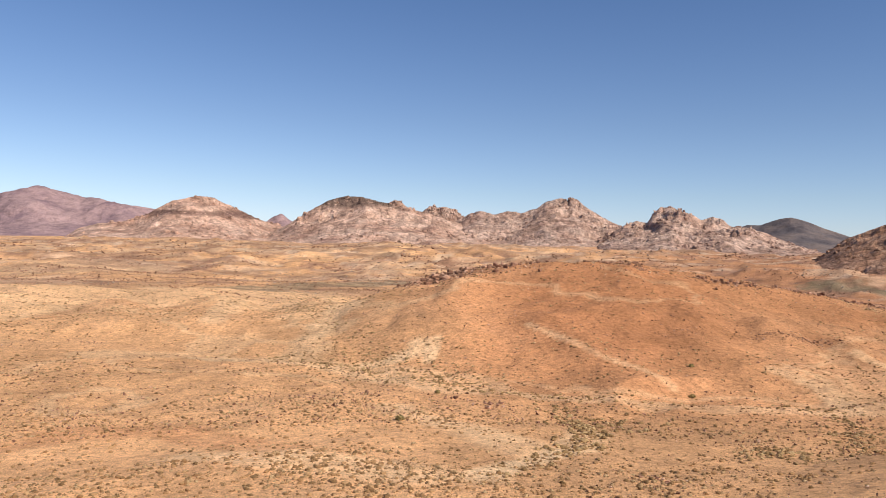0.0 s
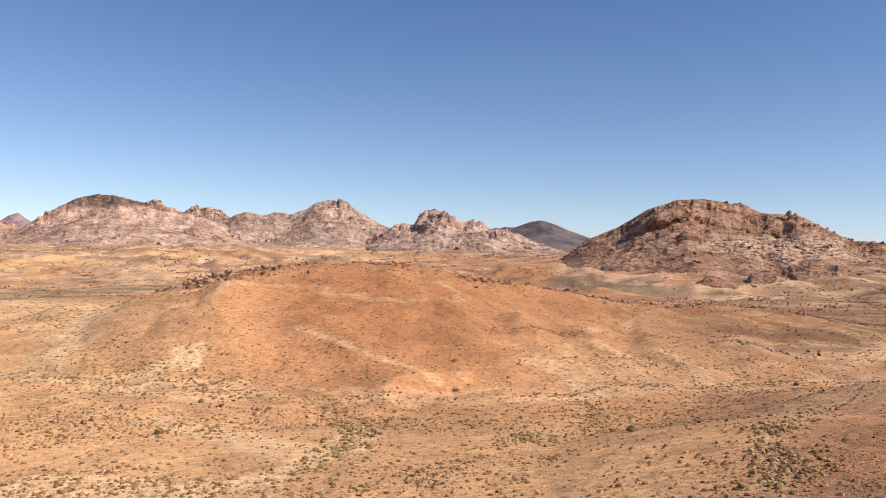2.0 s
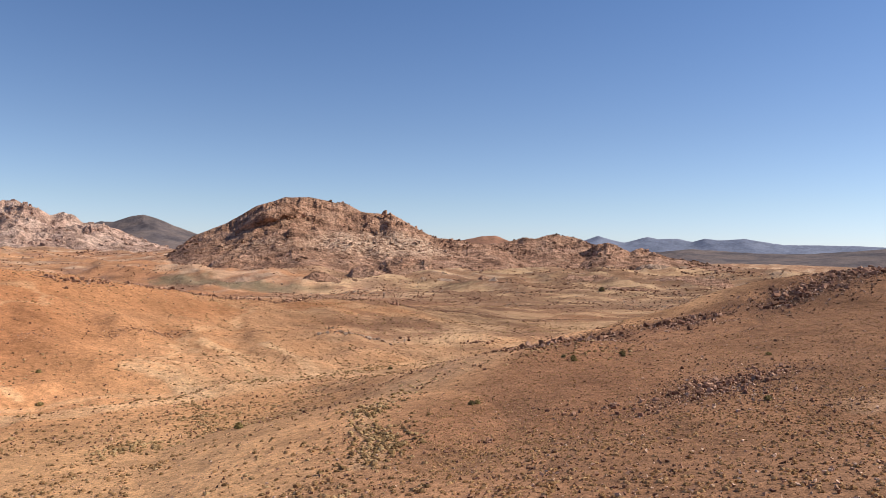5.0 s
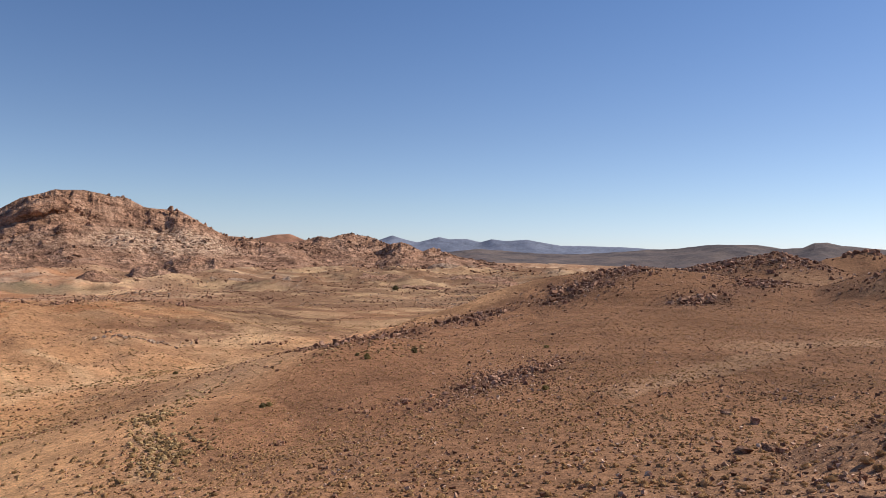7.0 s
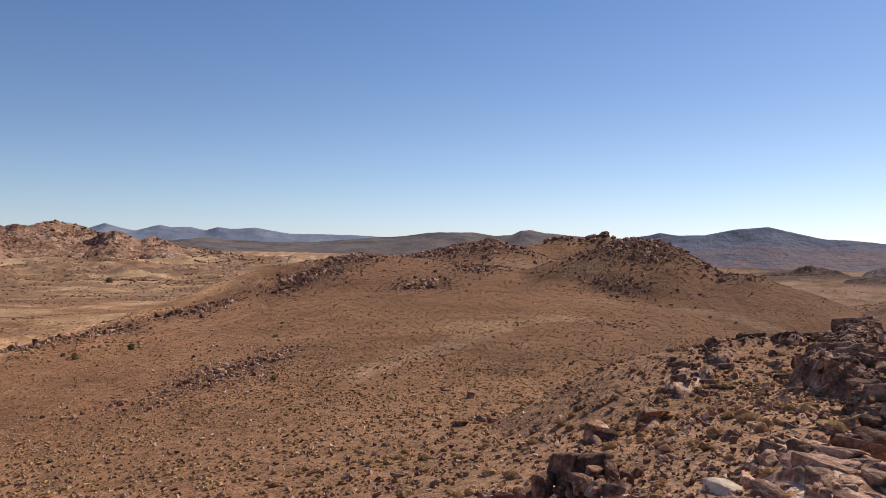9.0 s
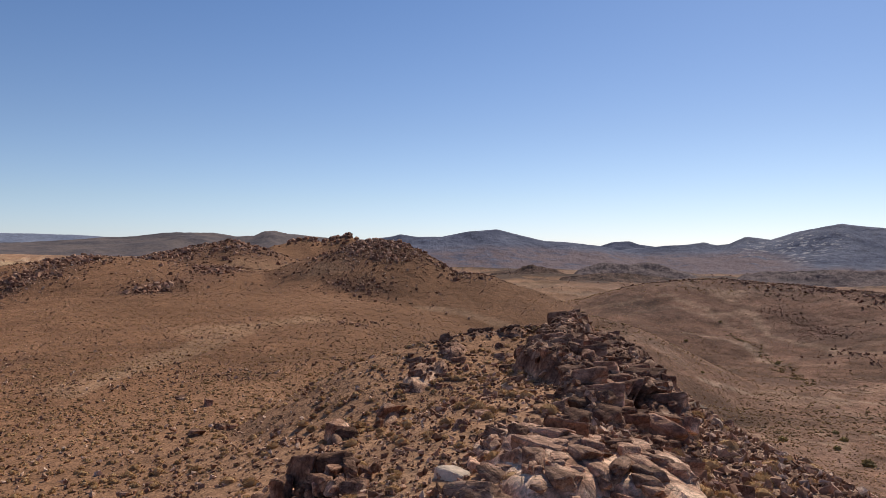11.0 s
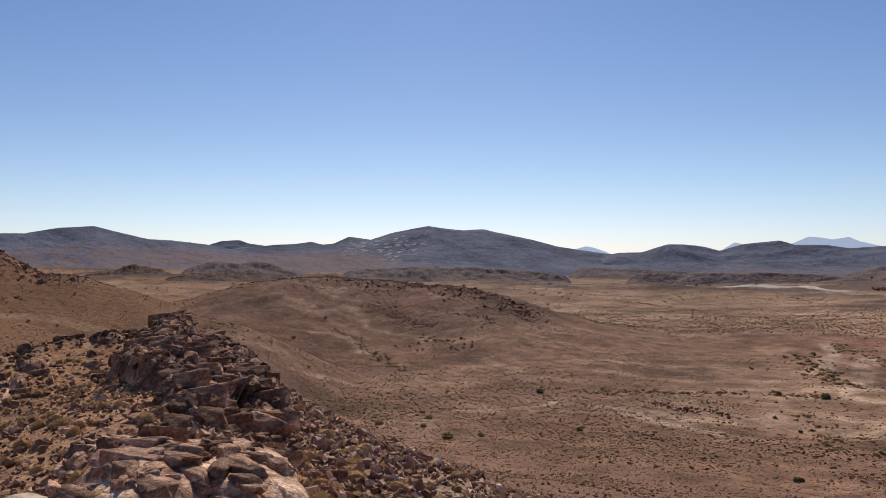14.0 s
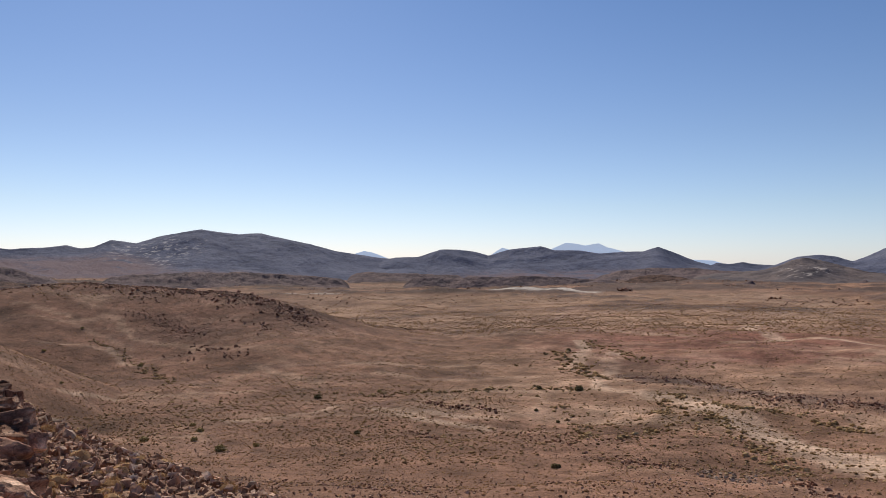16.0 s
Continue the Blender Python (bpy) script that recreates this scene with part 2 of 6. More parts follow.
# ---- materials ----
def material(name):
    m = bpy.data.materials.new(name)
    m.use_nodes = True
    nt = m.node_tree
    nt.nodes.clear()
    out = nt.nodes.new("ShaderNodeOutputMaterial")
    b = nt.nodes.new("ShaderNodeBsdfPrincipled")
    b.inputs["Roughness"].default_value = 0.95
    b.inputs["Specular IOR Level"].default_value = 0.05
    nt.links.new(b.outputs[0], out.inputs[0])
    return m, nt, b


def noise_node(nt, scale, detail=4, rough=0.55, stretch=(1, 1, 1), distort=0.0):
    geo = nt.nodes.new("ShaderNodeTexCoord")
    mp = nt.nodes.new("ShaderNodeMapping")
    mp.inputs["Scale"].default_value = stretch
    n = nt.nodes.new("ShaderNodeTexNoise")
    n.inputs["Scale"].default_value = scale
    n.inputs["Detail"].default_value = detail
    n.inputs["Roughness"].default_value = rough
    n.inputs["Distortion"].default_value = distort
    nt.links.new(geo.outputs["Object"], mp.inputs[0])
    nt.links.new(mp.outputs[0], n.inputs["Vector"])
    return n.outputs[0]


def ramp(nt, src, *stops):
    r = nt.nodes.new("ShaderNodeValToRGB")
    e = r.color_ramp.elements
    while len(e) < len(stops):
        e.new(0.5)
    for k, (p, c) in zip(e, stops):
        k.position = p
        k.color = (*c, 1) if len(c) == 3 else c
    nt.links.new(src, r.inputs[0])
    return r.outputs[0]


def grey(v):
    return (v, v, v)


def mix(nt, a, b, fac, mode="MIX"):
    n = nt.nodes.new("ShaderNodeMix")
    n.data_type = "RGBA"
    n.blend_type = mode
    for sock, val in ((n.inputs[6], a), (n.inputs[7], b), (n.inputs[0], fac)):
        if isinstance(val, (int, float)):
            sock.default_value = val
        elif isinstance(val, tuple):
            sock.default_value = (*val, 1)
        else:
            nt.links.new(val, sock)
    return n.outputs[2]


def bump(nt, bsdf, src, strength, distance):
    n = nt.nodes.new("ShaderNodeBump")
    n.inputs["Strength"].default_value = strength
    n.inputs["Distance"].default_value = distance
    nt.links.new(src, n.inputs["Height"])
    if bsdf.inputs["Normal"].links:
        nt.links.new(bsdf.inputs["Normal"].links[0].from_socket, n.inputs["Normal"])
    nt.links.new(n.outputs[0], bsdf.inputs["Normal"])


def region(nt, az, r, z, radii):
    """1 at a place in the land, falling to 0 at the radii."""
    tc = nt.nodes.new("ShaderNodeTexCoord")
    mp = nt.nodes.new("ShaderNodeMapping")
    a = radians(az)
    mp.vector_type = "TEXTURE"
    mp.inputs["Location"].default_value = (r * math.sin(a), r * math.cos(a), z)
    mp.inputs["Rotation"].default_value = (0, 0, -a)
    mp.inputs["Scale"].default_value = radii
    gr = nt.nodes.new("ShaderNodeTexGradient")
    gr.gradient_type = "SPHERICAL"
    nt.links.new(tc.outputs["Object"], mp.inputs[0])
    nt.links.new(mp.outputs[0], gr.inputs[0])
    return gr.outputs["Fac"]


def rock_material(name, light, mid, dark, size, relief, strata=2.2, contrast=0.8, patches=(), blocks=0, fans=()):
    """Bare rock: pale faces, darker varnish, cracks; size in metres of the broad patches."""
    m, nt, b = material(name)
    broad = noise_node(nt, 1.0 / size, 5, 0.6, (1, 1, strata))
    fine = noise_node(nt, 5.0 / size, 5, 0.65, (1, 1, strata * 0.8))
    tiny = noise_node(nt, 22.0 / size, 4, 0.6)
    col = ramp(nt, broad, (0.34, dark), (0.47, mid), (0.62, light))
    speck = ramp(nt, fine, (0.35, grey(0.5)), (0.5, grey(0.95)), (0.68, grey(1.22)))
    col = mix(nt, col, speck, contrast, "MULTIPLY")
    for place, radii, colour, share in patches:
        where = region(nt, *place, radii)
        spots = noise_node(nt, 5.0 / size, 4, 0.65, (1, 1, 2.4))
        k = mix(nt, ramp(nt, where, (0.02, grey(0.0)), (0.4, grey(1.0))), ramp(nt, spots, (1 - share - 0.04, grey(0.0)), (1 - share + 0.04, grey(1.0))), 1.0, "MULTIPLY")
        col = mix(nt, col, colour, k)
    # gravel fans that reach up between the spurs, their colour tinted by haze
    for place, radii, colour, share in fans:
        where = region(nt, *place, radii)
        tongue = noise_node(nt, 2.2 / size, 4, 0.6, (1, 1, 0.5), 0.4)
        k = mix(nt, ramp(nt, where, (0.0, grey(0.0)), (0.45, grey(1.0))), ramp(nt, tongue, (1 - share - 0.12, grey(0.0)), (1 - share + 0.12, grey(1.0))), 1.0, "MULTIPLY")
        col = mix(nt, col, colour, k)
    # blocks divided by joints
    if blocks:
        tc = nt.nodes.new("ShaderNodeTexCoord")
        warp = nt.nodes.new("ShaderNodeTexNoise")
        warp.inputs["Scale"].default_value = 1.4 / blocks
        nt.links.new(tc.outputs["Object"], warp.inputs["Vector"])
        push = nt.nodes.new("ShaderNodeVectorMath")
        push.operation = "MULTIPLY_ADD"
        push.inputs[1].default_value = (blocks * 0.9, blocks * 0.9, blocks * 0.9)
        nt.links.new(warp.outputs["Color"], push.inputs[0])
        nt.links.new(tc.outputs["Object"], push.inputs[2])
        for rate, amount in ((1.0, 1.0), (2.7, 0.8)):
            edge = nt.nodes.new("ShaderNodeTexVoronoi")
            edge.feature = "DISTANCE_TO_EDGE"
            edge.inputs["Scale"].default_value = rate / blocks
            nt.links.new(push.outputs[0], edge.inputs["Vector"])
            cell = nt.nodes.new("ShaderNodeTexVoronoi")
            cell.inputs["Scale"].default_value = rate / blocks
            nt.links.new(push.outputs[0], cell.inputs["Vector"])
            one = nt.nodes.new("ShaderNodeSeparateColor")
            nt.links.new(cell.outputs["Color"], one.inputs[0])
            col = mix(nt, col, ramp(nt, one.outputs[0], (0.0, grey(0.74)), (0.5, grey(1.0)), (1.0, grey(1.2))), 0.7 * amount, "MULTIPLY")
            crack = ramp(nt, edge.outputs["Distance"], (0.015, grey(0.55)), (0.07, grey(1.0)))
            col = mix(nt, col, crack, 0.38 * amount, "MULTIPLY")
            bump(nt, b, crack, 0.8, relief * 0.35 / rate)
    grain = ramp(nt, tiny, (0.3, grey(0.7)), (0.7, grey(1.2)))
    col = mix(nt, col, grain, 0.7, "MULTIPLY")
    nt.links.new(col, b.inputs["Base Color"])
    bump(nt, b, fine, 1.0, relief)
    bump(nt, b, tiny, 0.8, relief * 0.25)
    return m


def soil_material():
    """Stony desert soil; the broad colours lie on the ground itself."""
    m, nt, b = material("desert_soil")
    at = nt.nodes.new("ShaderNodeAttribute")
    at.attribute_name = "soil"
    n1 = noise_node(nt, 0.16, 6, 0.7)
    n2 = noise_node(nt, 0.9, 5, 0.7)
    n3 = noise_node(nt, 6.0, 4, 0.7)
    c = mix(nt, at.outputs["Color"], ramp(nt, n1, (0.32, grey(0.8)), (0.5, grey(1.0)), (0.7, grey(1.15))), 0.85, "MULTIPLY")
    c = mix(nt, c, ramp(nt, n2, (0.36, grey(0.72)), (0.5, grey(1.0)), (0.66, grey(1.22))), 0.85, "MULTIPLY")
    c = mix(nt, c, ramp(nt, n3, (0.36, grey(0.5)), (0.5, grey(1.0)), (0.66, grey(1.4))), 0.8, "MULTIPLY")
    for size, amount, depth in ((0.5, 0.8, 0.07), (0.17, 0.5, 0.03)):
        tc = nt.nodes.new("ShaderNodeTexCoord")
        vo = nt.nodes.new("ShaderNodeTexVoronoi")
        vo.inputs["Scale"].default_value = 1.0 / size
        # ragged outlines
        rag = nt.nodes.new("ShaderNodeTexNoise")
        rag.inputs["Scale"].default_value = 2.6 / size
        nt.links.new(tc.outputs["Object"], rag.inputs["Vector"])
        move = nt.nodes.new("ShaderNodeVectorMath")
        move.operation = "MULTIPLY_ADD"
        move.inputs[1].default_value = (size * 0.7, size * 0.7, size * 0.7)
        nt.links.new(rag.outputs["Color"], move.inputs[0])
        nt.links.new(tc.outputs["Object"], move.inputs[2])
        nt.links.new(move.outputs[0], vo.inputs["Vector"])
        sep = nt.nodes.new("ShaderNodeSeparateColor")
        nt.links.new(vo.outputs["Color"], sep.inputs[0])
        # only some cells hold a stone
        stone = ramp(nt, sep.outputs[0], (amount, grey(0.0)), (amount + 0.04, grey(1.0)))
        edge = ramp(nt, vo.outputs["Distance"], (0.26, grey(1.0)), (0.36, grey(0.0)))
        mask = mix(nt, stone, edge, 1.0, "MULTIPLY")
        tone = ramp(nt, sep.outputs[1], (0.0, grey(0.42)), (0.55, grey(0.75)), (0.75, grey(1.25)), (1.0, grey(1.5)))
        c = mix(nt, c, mix(nt, c, tone, 1.0, "MULTIPLY"), mask)
        bump(nt, b, mask, 0.9, depth)
    nt.links.new(c, b.inputs["Base Color"])
    bump(nt, b, noise_node(nt, 0.03, 5, 0.6), 0.8, 3.0)
    bump(nt, b, n1, 0.8, 0.7)
    bump(nt, b, n2, 0.8, 0.1)
    bump(nt, b, n3, 0.9, 0.05)
    return m


SOIL = soil_material()
CAPPED_ROCK = rock_material("pale_granite_with_brown_cap", (0.72, 0.485, 0.37), (0.58, 0.365, 0.268), (0.43, 0.25, 0.185), 90, 9, 1.3, blocks=44, contrast=0.75,
                            patches=(((-7.0, 2680, 165), (260, 300, 60), (0.2, 0.13, 0.1), 0.62),))
BANDED_ROCK = rock_material("pale_granite_with_dark_band", (0.74, 0.49, 0.37), (0.6, 0.37, 0.27), (0.45, 0.26, 0.19), 90, 9, 1.3, blocks=44, contrast=0.75,
                            patches=(((-19, 2800, 90), (200, 300, 16), (0.24, 0.14, 0.11), 0.62), ((-14.5, 2800, 95), (140, 300, 18), (0.24, 0.14, 0.11), 0.62)))
PALE_ROCK = rock_material("pale_granite", (0.72, 0.485, 0.37), (0.58, 0.365, 0.268), (0.43, 0.25, 0.185), 90, 9, 1.3, blocks=44, contrast=0.75)
GREY_ROCK = rock_material("grey_granite", (0.66, 0.455, 0.355), (0.52, 0.335, 0.255), (0.36, 0.22, 0.168), 70, 9, 1.2, blocks=36, contrast=0.75)
PURPLE_ROCK = rock_material("purple_rock", (0.42, 0.28, 0.27), (0.34, 0.225, 0.225), (0.25, 0.165, 0.18), 160, 10, contrast=0.5)
DARK_ROCK = rock_material("dark_grey_slope", (0.2, 0.155, 0.14), (0.15, 0.122, 0.12), (0.105, 0.09, 0.095), 120, 4, contrast=0.4)
BROWN_ROCK = rock_material("brown_varnished_rock", (0.56, 0.335, 0.225), (0.41, 0.225, 0.145), (0.25, 0.135, 0.09), 30, 3.5, 3.0, blocks=12, contrast=0.9,
                           patches=(((41.5, 1000, 18), (120, 160, 26), (0.68, 0.47, 0.33), 0.5), ((36, 1000, 12), (150, 160, 14), (0.6, 0.4, 0.27), 0.42)))
RED_SLOPE = rock_material("red_slope", (0.36, 0.185, 0.12), (0.3, 0.155, 0.1), (0.22, 0.115, 0.082), 60, 1.5, contrast=0.4)
# far dark ranges: the blue of haze is put into their base colours
HAZED_FAN = (0.2, 0.145, 0.15)
HAZED_DARK = rock_material("hazed_blue_slope", (0.152, 0.158, 0.212), (0.12, 0.127, 0.18), (0.086, 0.094, 0.138), 160, 9, 1.0, contrast=0.5,
                      fans=(((106, 2700, -20), (560, 700, 66), HAZED_FAN, 0.55), ((112, 2600, -30), (400, 700, 62), HAZED_FAN, 0.62), ((157, 2700, -75), (900, 500, 60), HAZED_FAN, 0.5)))
HAZED_DARK_PATCHED = rock_material("hazed_blue_with_pale_slabs", (0.152, 0.158, 0.212), (0.12, 0.127, 0.18), (0.086, 0.094, 0.138), 150, 9, 1.0, contrast=0.5,
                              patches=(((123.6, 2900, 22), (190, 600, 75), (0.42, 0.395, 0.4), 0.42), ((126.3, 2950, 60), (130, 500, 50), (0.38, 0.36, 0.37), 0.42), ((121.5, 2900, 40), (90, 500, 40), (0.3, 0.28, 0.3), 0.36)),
                              fans=(((116, 2600, -25), (420, 700, 62), HAZED_FAN, 0.62), ((121.5, 2550, -20), (230, 700, 75), HAZED_FAN, 0.6), ((127, 2400, -60), (500, 500, 40), HAZED_FAN, 0.5)))
KNOLL = rock_material("dark_knoll_rock", (0.19, 0.115, 0.085), (0.12, 0.073, 0.058), (0.065, 0.043, 0.038), 16, 1.5, blocks=7)
# brown rock shifted to purple in its colour, for distant haze
FAR_KNOLL = rock_material("hazed_purple_brown_rise", (0.21, 0.15, 0.14), (0.155, 0.113, 0.11), (0.105, 0.081, 0.083), 40, 3, contrast=0.7)
PALE_KNOLL = rock_material("pale_slab_rock", (0.6, 0.43, 0.32), (0.44, 0.29, 0.2), (0.25, 0.15, 0.1), 16, 1.5, blocks=8)
# haze before this range is painted as the blue of its rock
HAZED_BLUE_FAR = rock_material("far_hazed_blue_range", (0.24, 0.26, 0.33), (0.2, 0.22, 0.29), (0.17, 0.19, 0.25), 300, 3, contrast=0.3)
GREY_STREAKED = rock_material("grey_hill_with_pale_streaks", (0.2, 0.155, 0.14), (0.15, 0.122, 0.12), (0.105, 0.09, 0.095), 110, 4, contrast=0.4,
                              patches=(((170, 1880, -18), (110, 200, 18), (0.5, 0.43, 0.38), 0.4),))


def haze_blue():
    """The farthest range, seen only as pale blue air: haze as colour and glow."""
    m, nt, b = material("far_glowing_haze_range")
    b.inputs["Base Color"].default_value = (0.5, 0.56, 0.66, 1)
    # added glow in place of the lit air before the peaks
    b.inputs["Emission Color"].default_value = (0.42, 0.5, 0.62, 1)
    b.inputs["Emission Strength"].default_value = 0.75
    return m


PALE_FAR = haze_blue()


# ---- ground ----
def mesh_object(name, verts, quads, mat, parent=None, smooth_shade=True, tris=None):
    me = bpy.data.meshes.new(name)
    me.vertices.add(len(verts))
    me.vertices.foreach_set("co", np.asarray(verts, np.float32).ravel())
    faces = np.asarray(quads if tris is None else tris, np.int32)
    k = faces.shape[1]
    me.loops.add(faces.size)
    me.loops.foreach_set("vertex_index", faces.ravel())
    me.polygons.add(len(faces))
    me.polygons.foreach_set("loop_start", np.arange(len(faces), dtype=np.int32) * k)
    me.polygons.foreach_set("loop_total", np.full(len(faces), k, np.int32))
    me.polygons.foreach_set("use_smooth", np.full(len(faces), smooth_shade))
    me.materials.append(mat)
    me.update(calc_edges=True)
    ob = new(name, me)
    if parent is not None:
        ob.parent = parent
    return ob


def grid_quads(nu, nv, closed=False):
    i = np.arange(nu if closed else nu - 1)
    a, b = np.meshgrid(i, np.arange(nv - 1), indexing="ij")
    c = (a + 1) % nu
    return np.stack([a * nv + b, c * nv + b, c * nv + b + 1, a * nv + b + 1], -1).reshape(-1, 4)


def mixc(c, colour, k):
    return c + (np.array(colour) - c) * k[:, None]


def blob(az, r, a0, r0, sa, sr):
    return np.exp(-0.5 * (((az - a0) / sa) ** 2 + (np.log(r / r0) / sr) ** 2))


TAN, RED, PALE = (0.66, 0.365, 0.182), (0.47, 0.222, 0.106), (0.78, 0.52, 0.3)
ROAN, BROWN, BACKLIT_DUSK = (0.42, 0.2, 0.105), (0.36, 0.193, 0.11), (0.245, 0.126, 0.077)
STRAW, GREEN, SAND = (0.37, 0.213, 0.128), (0.19, 0.15, 0.095), (0.42, 0.25, 0.152)
SILT, DUST, MIRE = (0.52, 0.34, 0.225), (0.4, 0.25, 0.16), (0.15, 0.095, 0.072)
STREAKS = []


def streak(colour, width, strength, *path):
    """A band of other soil along a path of (azimuth, distance) pairs."""
    STREAKS.append((colour, width, strength, path[0::2], path[1::2]))


streak(PALE, 1.8, 0.7, 24.2, 187, 26.7, 181, 28.7, 167)
streak(PALE, 1.8, 0.7, 28.6, 216, 30.2, 212, 32.1, 207)
streak(PALE, 2, 0.7, 30.6, 195, 32.9, 178)
streak(PALE, 2, 0.7, 33.6, 216, 35.8, 201, 37.2, 183)
streak(PALE, 5, 0.65, -17.4, 191, -11.7, 185, -6.9, 172, 0.1, 146, 9.2, 144, 21.8, 152, 29.8, 164, 33.6, 179, 38.9, 192)
streak(PALE, 6, 0.6, -10.6, 194, -8.5, 221, -7.4, 249)
streak(PALE, 6, 0.6, -16.2, 236, -15.5, 277, -14.9, 309)
streak(PALE, 9, 0.5, -12.5, 286, -10.0, 304, -7.1, 267)
streak(PALE, 2.5, 0.7, 3.5, 79, 6.8, 86, 11.0, 97)
streak(PALE, 6, 0.55, -17.2, 91, -13.9, 91, -10.5, 85, -1.7, 78)
streak(PALE, 5, 0.6, -3.8, 127, 1.0, 110, 6.8, 93)
streak(RED, 6, 0.6, -29.8, 111, -24.8, 113, -19.4, 113, -11.5, 95)
streak(RED, 8, 0.5, -26.7, 273, -23.2, 298, -19.6, 280)
streak(GREEN, 22, 0.8, -14.6, 463, -11.0, 491, -7.7, 528, -2.6, 580)
streak(GREEN, 18, 0.85, 26.1, 692, 28.9, 685, 31.6, 664, 33.8, 650)
streak(GREEN, 12, 0.8, 32.3, 671, 36.7, 653)
streak(GREEN, 14, 0.6, 42.3, 696, 45.3, 703, 46.9, 678)
streak(PALE, 5, 0.7, 38.2, 231, 42.8, 246, 47.0, 255, 49.4, 277)
streak(PALE, 4, 0.6, 45.4, 332, 48.5, 483, 50.9, 520, 53.9, 547, 57.7, 586)
streak(PALE, 4, 0.4, 43.5, 248, 46.8, 252, 50.3, 257)
streak(PALE, 4, 0.45, 43.5, 208, 46.8, 226)
streak(PALE, 6, 0.5, 55.8, 314, 58.5, 367)
streak(BROWN, 14, 0.6, 49.5, 390, 52.4, 398, 55.4, 405)
streak(SAND, 3, 0.6, 74.4, 74, 78.6, 83, 82.7, 97, 86.0, 115, 89.9, 123)
streak(SAND, 5, 0.7, 82.7, 110, 86.8, 117, 89.9, 123)
streak(SAND, 7, 0.6, 84.3, 213, 86.3, 232, 88.3, 239)
streak(SAND, 4, 0.6, 90.6, 182, 92.6, 178)
streak((0.5, 0.32, 0.21), 2.5, 0.6, 98.5, 158, 101.7, 156, 105.5, 150)
streak(DUST, 1.8, 0.6, 137.9, 134, 142.0, 135, 145.1, 141)
streak(DUST, 2, 0.6, 131.6, 218, 133.7, 205, 136.2, 186)
streak(DUST, 5, 0.6, 166.2, 296, 169.8, 312, 175.4, 298)
streak((0.55, 0.45, 0.36), 22, 0.9, 149.4, 1022, 151.9, 1028, 154.8, 1017, 156.0, 1017)
streak((0.5, 0.4, 0.32), 16, 0.8, 134.6, 946, 136.2, 961, 137.3, 966)
streak(DUST, 6, 0.6, 146.0, 512, 150.2, 454, 154.4, 504, 160.4, 461)
streak(DUST, 2, 0.6, 146.0, 175, 150.2, 175, 154.4, 175, 157.6, 180)
streak((0.19, 0.097, 0.064), 15.4, 0.55, 79.3, 242, 81.4, 248, 83.0, 249, 84.6, 253, 85.9, 249)
streak((0.19, 0.097, 0.064), 9.1, 0.55, 93.7, 186, 94.8, 190, 96.2, 195, 96.9, 192)
streak((0.19, 0.097, 0.064), 6.3, 0.55, 93.1, 169, 94.8, 167, 95.4, 169)
streak((0.19, 0.097, 0.064), 6.3, 0.55, 69.6, 184, 71.7, 193, 74.2, 206)
streak((0.19, 0.097, 0.064), 5.6, 0.55, 78.5, 169, 82.6, 191)
streak((0.19, 0.097, 0.064), 3.5, 0.55, 60.6, 75, 64.3, 82, 69.3, 95)
streak((0.19, 0.097, 0.064), 8.4, 0.55, -1.3, 253, 1.5, 267, 4.0, 260)
streak((0.19, 0.097, 0.064), 4.9, 0.55, 62.0, 159, 64.1, 183, 65.7, 183)
streak((0.19, 0.097, 0.064), 4.2, 0.55, 51.5, 127, 55.0, 125, 58.8, 157)
streak((0.19, 0.097, 0.064), 9.8, 0.55, 120.7, 354, 126.1, 346, 128.6, 332)
streak((0.19, 0.097, 0.064), 8.4, 0.55, 129.5, 325, 132.9, 296, 135.6, 278)
streak((0.19, 0.097, 0.064), 4.9, 0.55, 122.7, 312, 125.3, 302, 127.4, 277)


streak(DUST, 2, 0.35, 114.0, 292, 115.8, 308, 119.4, 302, 122.1, 277, 123.1, 262)
streak(SILT, 1.2, 0.4, 117.6, 271, 120.6, 266, 123.3, 252)
streak(SILT, 1.3, 0.5, 121.6, 268, 122.6, 245, 124.0, 233)
streak(SILT, 0.9, 0.6, 118.7, 156, 122.8, 173, 126.7, 178, 131.9, 181)
streak(SILT, 1.0, 0.8, 129.8, 131, 133.5, 136, 137.3, 147)
streak(SILT, 2.4, 0.8, 139.8, 146, 144.0, 133, 148.2, 130)
streak(SILT, 1.8, 0.7, 142.5, 143, 146.0, 137, 149.0, 139)
streak(SILT, 5.5, 0.95, 161.6, 169, 163.5, 161, 166.2, 147, 168.8, 130, 172.0, 118, 176.0, 106)
streak(SILT, 2.5, 0.75, 155.4, 300, 155.8, 274, 155.1, 216)
streak(SILT, 2.5, 0.75, 157.1, 229, 158.1, 253, 157.6, 212, 156.7, 202)
streak(SILT, 2.5, 0.7, 156.2, 198, 157.1, 178, 159.6, 174, 161.6, 170)
streak(DUST, 5.5, 0.5, 156.5, 152, 158.8, 153, 161.0, 153)
streak(DUST, 6, 0.7, 156.9, 140, 160.7, 138)
streak(MIRE, 5, 0.85, 158.6, 203, 161.7, 197, 165.2, 193)
streak(MIRE, 7, 0.75, 165.8, 188, 169.5, 182, 175.3, 178)
streak((0.17, 0.075, 0.05), 14, 0.85, 159.6, 232, 163.5, 239, 168.9, 251, 176, 255)
streak(SILT, 4, 0.7, 171, 470, 169.1, 448, 167.6, 423, 167.1, 370, 169.1, 313, 174, 300)
